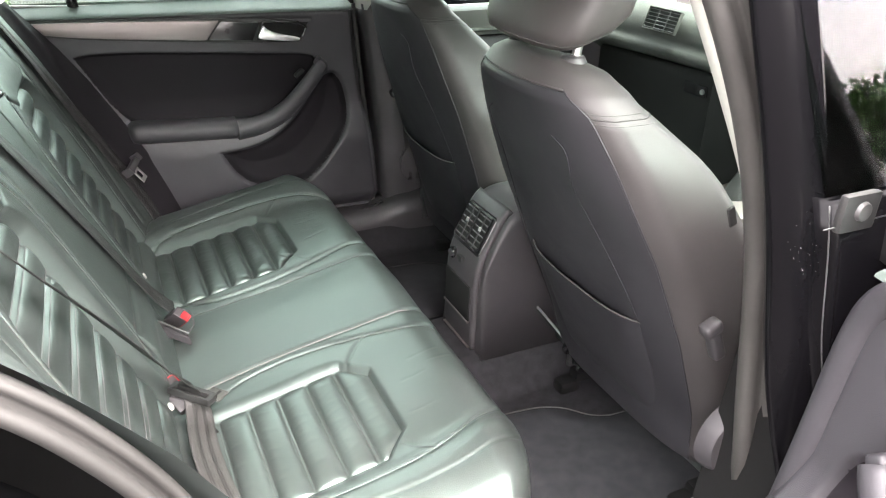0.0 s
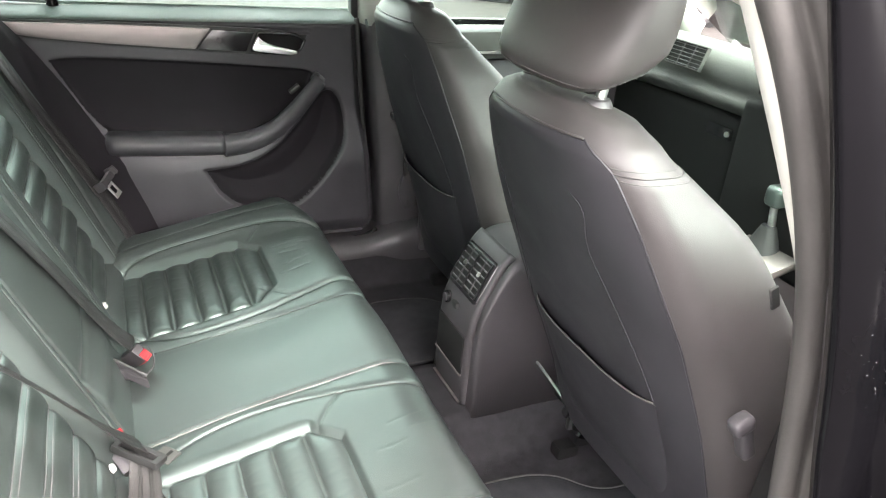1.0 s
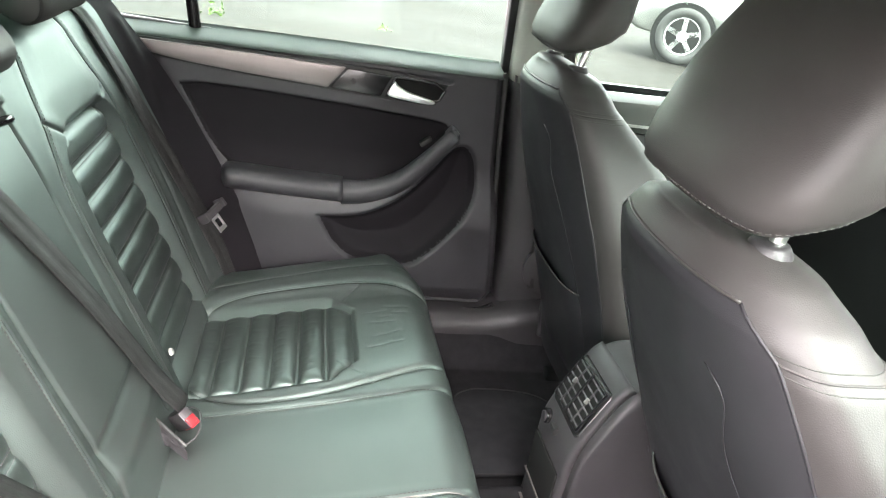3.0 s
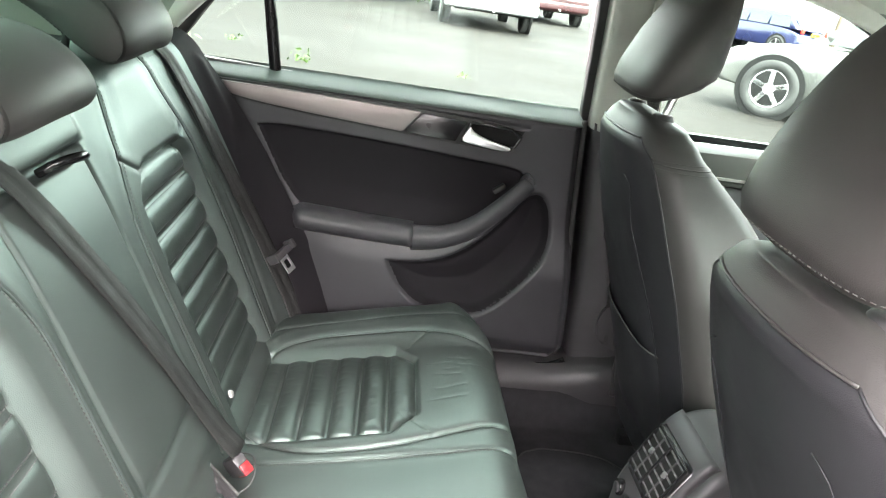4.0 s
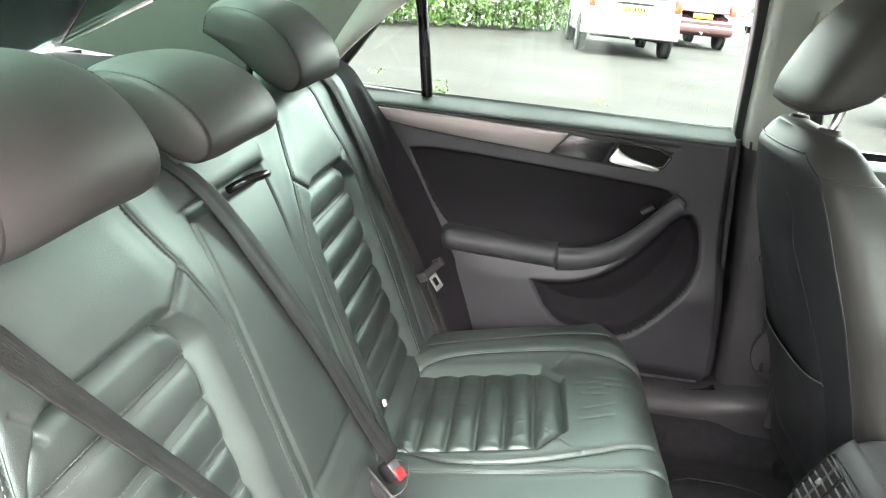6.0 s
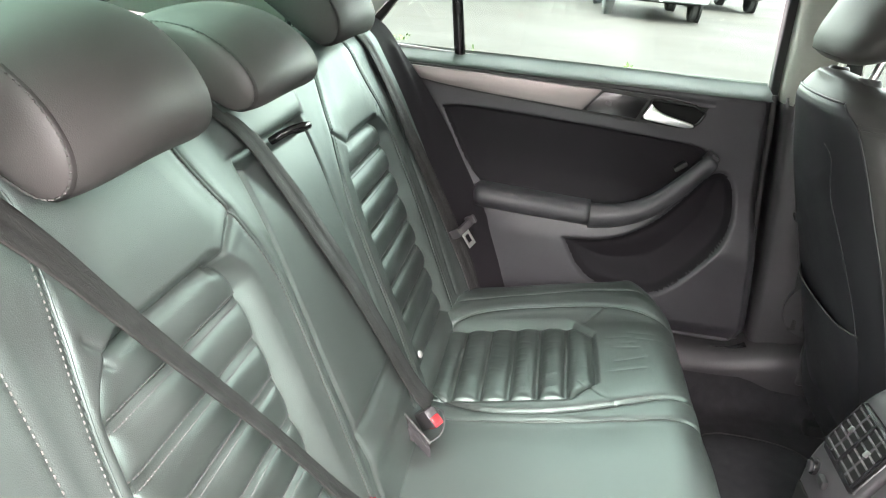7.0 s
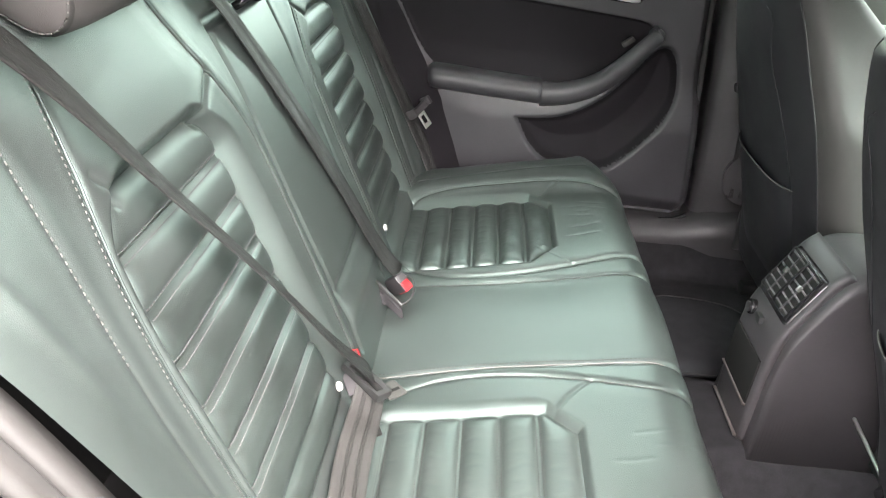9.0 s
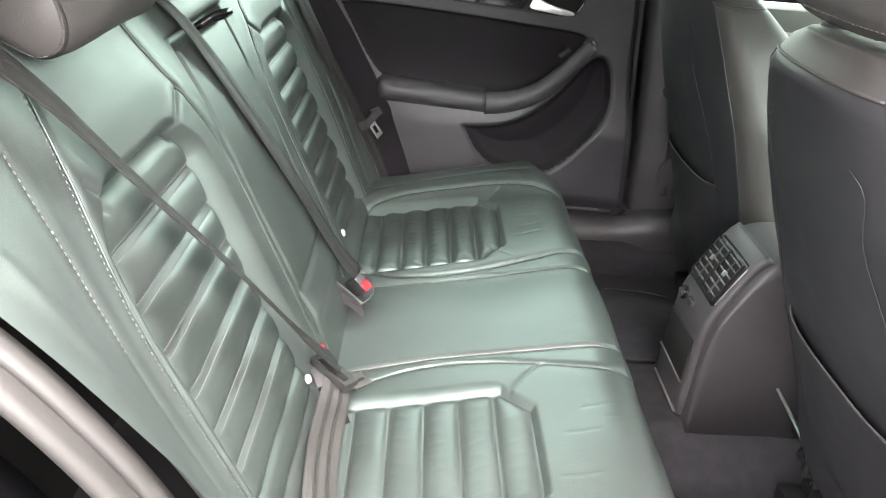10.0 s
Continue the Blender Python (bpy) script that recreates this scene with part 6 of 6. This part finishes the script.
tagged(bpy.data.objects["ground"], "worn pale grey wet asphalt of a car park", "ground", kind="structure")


def wheel(parent, x, y, r, rim_mat=RIM, spokes=5, side=1):
    """A wheel whose axle runs along y; side: which way its face looks."""
    wh = part("wheel", cyl(r * 0.62, r * 0.62, 0.19, pose(x, y, r, 90, 0, 0), 28, bevel=0.01), DARK_PLASTIC, parent)
    t = [(r * math.cos(2 * math.pi * i / 36), y, r * math.sin(2 * math.pi * i / 36)) for i in range(36)]
    path = [(x + a * 0.82, b, r + c * 0.82) for a, b, c in t]
    v, f = sweep(path, [(-0.10, -0.17 * r), (-0.10, 0.12 * r), (-0.07, 0.18 * r), (0.07, 0.18 * r), (0.10, 0.12 * r), (0.10, -0.17 * r)], [(px - x, 0, pz - r) for px, _, pz in path], closed=True)
    recalc(mesh_part("tyre", v, f, TYRE, wh))
    bm = bmesh.new()
    for i in range(spokes):
        a = 360 * i / spokes
        m = pose(x, y + side * 0.085, r, 0, a, 0)
        b2 = box((r * 0.22, 0.02, r * 0.56), (0, 0, r * 0.33), 0.008)
        b2.transform(m)
        me = bpy.data.meshes.new("tmp")
        b2.to_mesh(me)
        b2.free()
        bm.from_mesh(me)
        bpy.data.meshes.remove(me)
    cyl(r * 0.2, r * 0.18, 0.035, pose(x, y + side * 0.085, r, 90, 0, 0), 18, into=bm)
    part("rim", bm, rim_mat, wh)
    rimpath = [(x + a * 0.64, b + side * 0.08, r + c * 0.64) for a, b, c in t]
    v, f = sweep(rimpath, ring(0.02, 6), (0, 1, 0), closed=True)
    mesh_part("rim_lip", v, f, rim_mat, wh)
    return wh


def vehicle(label, category, paint, side_line, roof_line, width, wheels, r, at, heading, lower=None, lamps=(), scale=1.0, tumble=0.14, glass_tone=None, plate=True, spokes=5):
    """A parked vehicle. side_line: lower body outline in (x, z), x ahead from the rear bumper; roof_line: the greenhouse outline above the waist."""
    ob = thing("parked_" + category, label, category)
    hw = width / 2

    def shell(outline, w0, w1, z0, z1, rounds=2):
        pts = smooth_path(list(outline) + [outline[0]], 0.05, rounds)[:-1]
        rings = []
        for k, e in ((-1.0, 0.93), (-0.985, 0.985), (-0.93, 1.0), (-0.5, 1.012), (0, 1.016), (0.5, 1.012), (0.93, 1.0), (0.985, 0.985), (1.0, 0.93)):
            c = pts.mean(0)
            ringp = []
            for x, z in pts:
                t = np.clip((z - z0) / (z1 - z0 + 1e-9), 0, 1)
                w = w0 + (w1 - w0) * t
                q = c + (np.array([x, z]) - c) * e
                ringp.append((q[0], k * w, q[1]))
            rings.append(ringp)
        return loft(rings)
    zs = [p[1] for p in side_line]
    a, f = shell(side_line, hw, hw * 0.97, min(zs), max(zs))
    body = recalc(mesh_part("body", a, f, paint, ob))
    zr = [p[1] for p in roof_line]
    a, f = shell(roof_line, hw * 0.96, hw * (1 - tumble), min(zr), max(zr))
    recalc(mesh_part("cabin", a, f, paint, ob))
    # side windows and end windows, slightly proud of the cabin
    c = np.mean(roof_line, 0)
    for s in (-1, 1):
        xs = [p[0] for p in roof_line]
        x0, x1, zb, zt = min(xs), max(xs), min(zr), max(zr)
        tilt = hw * tumble
        n = 3 if x1 - x0 > 2.6 else 2
        for i in range(n):
            xa = x0 + (x1 - x0) * (0.10 + 0.80 * i / n) + 0.03
            xb = x0 + (x1 - x0) * (0.10 + 0.80 * (i + 1) / n) - 0.03
            lo, hi = zb + 0.06 * (zt - zb) + 0.03, zb + 0.80 * (zt - zb)
            inset_a = 0.22 * (hi - lo) if i == 0 else 0
            inset_b = 0.75 * (hi - lo) if i == n - 1 else 0
            y_lo = s * (hw * 0.96 - tilt * (lo - zb) / (zt - zb) + 0.012)
            y_hi = s * (hw * 0.96 - tilt * (hi - zb) / (zt - zb) + 0.016)
            flat_pane("side_window", [(xa, y_lo, lo), (xb, y_lo, lo), (xb - inset_b, y_hi, hi), (xa + inset_a, y_hi, hi)], glass_tone or DARK_GLASS, ob, thick=0.006 * -s)
    lo, hi = zb + 0.10 * (zt - zb), zb + 0.84 * (zt - zb)
    bx = sorted(roof_line, key=lambda p: p[0])
    rear_lo = np.interp(lo, [zb, zt], [bx[0][0], bx[1][0]])
    rear_hi = np.interp(hi, [zb, zt], [bx[0][0], bx[1][0]])
    flat_pane("rear_window", [(rear_lo - 0.02, -hw * 0.76, lo), (rear_lo - 0.02, hw * 0.76, lo), (rear_hi - 0.02, hw * 0.70, hi), (rear_hi - 0.02, -hw * 0.70, hi)], glass_tone or DARK_GLASS, ob, thick=0.01)
    for x in wheels:
        for s in (-1, 1):
            part("wheel_arch", cyl(r * 1.16, r * 1.16, 0.05, pose(x, s * (hw - 0.012), r, 90, 0, 0), 30), DARK_PLASTIC, ob)
            wheel(ob, x, s * (hw - 0.10 + 0.03), r, spokes=spokes, side=s)
    if lower:
        bm = box((0.20, width * 0.98, 0.22), (0.02, 0, lower), 0.05, 3)
        part("bumper", bm, GREY_BUMPER if paint.name.startswith("white") else paint, ob)
        part("underbody", box((max(wheels) - 0.2, width * 0.8, 0.12), (max(wheels) / 2 + 0.1, 0, lower - 0.10), 0.03), DARK_PLASTIC, ob)
        part("tow_bar", box((0.16, 0.05, 0.05), (-0.12, 0.0, lower - 0.10), 0.01), STEEL, ob)
    for (y, z, w, h, mat) in lamps:
        for s in (-1, 1):
            part("tail_lamp", box((0.06, w, h), (0.0, s * y, z), 0.015, 2), mat, ob, "red tail lamp" if mat is LAMP_RED else "orange indicator")
    if plate and lower:
        pz = lower + 0.42 if category == "van" else lower + 0.34
        part("number_plate", box((0.02, 0.52, 0.115), (-0.045, 0, pz), 0.004), PLATE_YELLOW, ob, "yellow number plate with dark bars")
        for i in range(7):
            if i != 4:
                part("plate_bar", box((0.008, 0.036, 0.075), (-0.058, -0.18 + i * 0.060, pz), 0.002), DARK_PLASTIC, ob)
        part("plate_lamp_strip", box((0.04, 0.72, 0.05), (-0.03, 0, pz + 0.105), 0.012), DARK_PLASTIC if category == "van" else paint, ob)
    ob.matrix_world = Matrix.Translation((*at, GZ)) @ Matrix.Rotation(math.atan2(heading[1], heading[0]), 4, "Z") @ Matrix.Scale(scale, 4)
    return ob


WHITE_PAINT = car_paint("white_van_paint", (0.72, 0.73, 0.74))
MAROON = car_paint("maroon_paint", (0.032, 0.009, 0.011))
SLATE = car_paint("grey_green_paint", (0.06, 0.061, 0.058))
BLUE = car_paint("blue_paint", (0.007, 0.011, 0.050))
CRIMSON = car_paint("crimson_paint", (0.10, 0.012, 0.018))
PEARL = car_paint("white_car_paint", (0.68, 0.69, 0.70))
SILVERCAR = car_paint("silver_paint", (0.42, 0.43, 0.44))

VAN_SIDE = [(0.0, 0.42), (0.0, 1.28), (4.3, 1.25), (4.85, 1.05), (4.90, 0.45), (4.5, 0.35), (0.3, 0.35)]
VAN_ROOF = [(0.0, 1.22), (0.10, 1.93), (3.0, 1.96), (3.7, 1.80), (4.45, 1.20)]
MPV_SIDE = [(0.0, 0.40), (0.0, 0.98), (3.6, 0.95), (4.4, 0.80), (4.55, 0.45), (4.2, 0.32), (0.3, 0.32)]
MPV_ROOF = [(0.0, 0.95), (0.25, 1.62), (2.6, 1.70), (3.1, 1.55), (3.85, 0.92)]
CAR_SIDE = [(0.0, 0.45), (0.05, 0.95), (3.2, 0.93), (4.05, 0.75), (4.20, 0.45), (3.9, 0.28), (0.25, 0.28)]
CAR_ROOF = [(0.10, 0.92), (0.60, 1.38), (2.0, 1.46), (2.5, 1.35), (3.25, 0.90)]

vehicle("white panel van with grey bumper and red lamps", "van", WHITE_PAINT, VAN_SIDE, VAN_ROOF, 1.90, (0.95, 3.95), 0.34, (1.70, 15.5), (-0.03, 1.0), lower=0.50,
        lamps=((0.83, 1.06, 0.14, 0.30, LAMP_RED), (0.83, 1.00, 0.145, 0.07, LAMP_ORANGE)), scale=1.06, tumble=0.08, glass_tone=WHITE_PAINT)
vehicle("maroon people carrier with yellow plate", "car", MAROON, MPV_SIDE, MPV_ROOF, 1.80, (0.85, 3.7), 0.33, (4.35, 21.6), (-0.10, 0.99), lower=0.52,
        lamps=((0.80, 1.02, 0.13, 0.20, LAMP_RED), (0.80, 1.16, 0.13, 0.10, LAMP_ORANGE)), scale=1.05, tumble=0.12)
vehicle("white hatchback across the car park", "car", PEARL, CAR_SIDE, CAR_ROOF, 1.75, (0.75, 3.35), 0.33, (11.0, 42.0), (0.96, 0.25), lower=0.48, lamps=((0.70, 0.85, 0.16, 0.16, LAMP_RED),))
vehicle("grey-green hatchback with five-spoke wheels", "car", SLATE, CAR_SIDE, CAR_ROOF, 1.76, (0.75, 3.38), 0.35, (7.80, 6.85), (-0.78, 0.62), lower=0.48, lamps=((0.72, 0.86, 0.16, 0.16, LAMP_RED),), scale=1.04)
vehicle("dark blue estate car with pale rear window", "car", BLUE, CAR_SIDE, CAR_ROOF, 1.78, (0.75, 3.4), 0.33, (13.6, 24.0), (-0.50, 0.86), lower=0.48, lamps=((0.74, 0.90, 0.16, 0.18, LAMP_RED),))
vehicle("crimson red hatchback behind the blue car", "car", CRIMSON, CAR_SIDE, CAR_ROOF, 1.75, (0.75, 3.35), 0.33, (12.2, 27.5), (-0.62, 0.78), lower=0.48, lamps=((0.72, 0.88, 0.16, 0.18, LAMP_RED),))
vehicle("silver car parked by the hedge", "car", SILVERCAR, CAR_SIDE, CAR_ROOF, 1.75, (0.75, 3.35), 0.33, (-8.2, 14.2), (0.985, 0.10), lower=0.48, lamps=((0.72, 0.88, 0.16, 0.18, LAMP_RED),))
vehicle("white car parked beside the hedge", "car", PEARL, CAR_SIDE, CAR_ROOF, 1.75, (0.75, 3.35), 0.33, (-8.0, 17.0), (0.985, 0.10), lower=0.48, lamps=((0.72, 0.88, 0.16, 0.18, LAMP_RED),))


def leaves(n, place, size, seed, squash=1.0):
    """Many small bent leaf blades; place(rng) gives each one's spot."""
    rg = random.Random(seed)
    verts, faces = [], []
    for _ in range(n):
        c = Vector(place(rg))
        s = size * rg.uniform(0.6, 1.4)
        m = Euler((rg.uniform(0, 6.3), rg.uniform(0, 6.3), rg.uniform(0, 6.3))).to_matrix()
        b = len(verts)
        for p in ((-s, 0, 0), (0, -0.45 * s, 0.12 * s), (s, 0, 0), (0, 0.45 * s, 0.12 * s)):
            verts.append(c + m @ Vector(p))
        faces += [(b, b + 1, b + 2), (b, b + 2, b + 3)]
    return verts, faces


# hedge: stems under a mass of leaves with an uneven top and white blossom
hedge = thing("hedge", "overgrown bright green hedge with white blossom", "hedge", kind="stuff")


def hedge_spot(rg):
    u = rg.random()
    x, y = -4.4 + 5.6 * u, 17.3 + 6.6 * u
    bush = 0.5 + 0.5 * math.sin(u * 23.0) * math.sin(u * 9.0 + 1)
    h = 1.9 + 0.8 * bush
    z = h * rg.random() ** 0.7
    depth = (0.25 + 0.75 * math.sin(min(1, z / h + 0.12) * math.pi * 0.9)) * (0.6 + 0.5 * bush)
    lump = 0.35 * math.sin(u * 61 + z * 3.1)
    d = rg.random() ** 2 * 2.4 - 0.65 * depth - lump * 0.4
    return x - 0.76 * d, y + 0.65 * d, GZ + 0.05 + z


lv, lf = leaves(26000, hedge_spot, 0.075, 3)
mesh_part("leaves", lv, lf, LEAF, hedge, smooth=False)
lv, lf = leaves(1500, lambda rg: (lambda p: (p[0] + 0.1, p[1] - 0.35, p[2]))(hedge_spot(rg)), 0.04, 8)
mesh_part("blossom", lv, lf, FLOWER, hedge, "white blossom", smooth=False)
bm = bmesh.new()
for i in range(60):
    u = i / 59
    cyl(0.03, 0.012, 1.8, pose(-4.4 + 5.6 * u - 0.8, 17.3 + 6.6 * u + 0.7, GZ + 0.9, rng.uniform(-12, 12), rng.uniform(-12, 12), 0), 6, into=bm)
part("stems", bm, BARK, hedge)

# small weeds in the asphalt
for i, (x, y, s) in enumerate(((-1.27, 7.35, 0.11), (-2.55, 7.35, 0.12), (-2.2, 8.3, 0.07), (0.55, 7.9, 0.08))):
    wv, wf = leaves(26, lambda rg, x=x, y=y, s=s: (x + rg.gauss(0, s * 0.55), y + rg.gauss(0, s * 0.55), GZ + abs(rg.gauss(0, s * 0.55))), s * 0.30, 20 + i)
    tagged(mesh_part("weed", wv, wf, LEAF, smooth=False), "small green weed growing in the asphalt", "weed", "weeds in the asphalt")


def tree(x, y, h, spread, seed):
    rg = random.Random(seed)
    ob = thing("tree", "broad-leaved green tree at the edge of the car park", "tree", "trees round the car park")
    v, f = sweep(smooth_path([(x, y, GZ), (x + 0.1, y, GZ + h * 0.25), (x - 0.05, y + 0.1, GZ + h * 0.6)], 0.4, 2), ring(0.16, 8), (0, 1, 0))
    v = np.array(v)
    k = np.clip((v[:, 2] - GZ) / (h * 0.6), 0, 1)
    ctr = np.array([x, y, 0])
    v[:, :2] = ctr[:2] + (v[:, :2] - ctr[:2]) * (1 - 0.6 * k)[:, None]
    recalc(mesh_part("trunk", v, f, BARK, ob))
    tips = []
    bm = bmesh.new()
    for i in range(12):
        a, z = rg.uniform(0, 6.28), GZ + h * rg.uniform(0.25, 0.55)
        tip = Vector((x + spread * rg.uniform(0.35, 0.8) * math.cos(a), y + spread * rg.uniform(0.35, 0.8) * math.sin(a), z + h * rg.uniform(0.15, 0.4)))
        base = Vector((x, y, z))
        d = tip - base
        bmesh.ops.create_cone(bm, segments=6, radius1=0.06, radius2=0.012, depth=d.length, matrix=Matrix.Translation((base + tip) / 2) @ d.to_track_quat("Z", "Y").to_matrix().to_4x4(), cap_ends=True)
        tips.append(tip)
    part("limbs", bm, BARK, ob)
    tips += [Vector((x + rg.uniform(-0.3, 0.3) * spread, y + rg.uniform(-0.3, 0.3) * spread, GZ + h * rg.uniform(0.65, 0.98))) for _ in range(8)]

    def spot(rg2):
        t = rg2.choice(tips)
        r = spread * 0.30
        return t.x + rg2.gauss(0, r * 0.6), t.y + rg2.gauss(0, r * 0.6), t.z + rg2.gauss(0, r * 0.5)
    lv, lf = leaves(4200, spot, 0.13, seed)
    mesh_part("crown", lv, lf, LEAF_DARK, ob, smooth=False)
    return ob


for i, (x, y, h, s) in enumerate(((-2.0, -15.0, 7.0, 2.6), (3.5, -13.0, 6.0, 2.3), (9.0, -22.0, 6.0, 2.8), (-9.0, -14.0, 7.0, 2.6), (-8.5, 24.0, 6.5, 2.4), (-12.5, 20.0, 6.0, 2.4), (9.0, 52.0, 8.0, 3.0), (18.0, 50.0, 8.5, 3.0), (26.0, 44.0, 8.0, 3.0), (24.0, 24.0, 7.0, 2.6), (-14.0, 3.0, 7.0, 2.6), (19.0, -12.0, 3.8, 1.9), (24.0, -15.0, 4.6, 2.2), (29.0, -19.0, 5.0, 2.4))):
    tree(x, y, h, s, 40 + i)
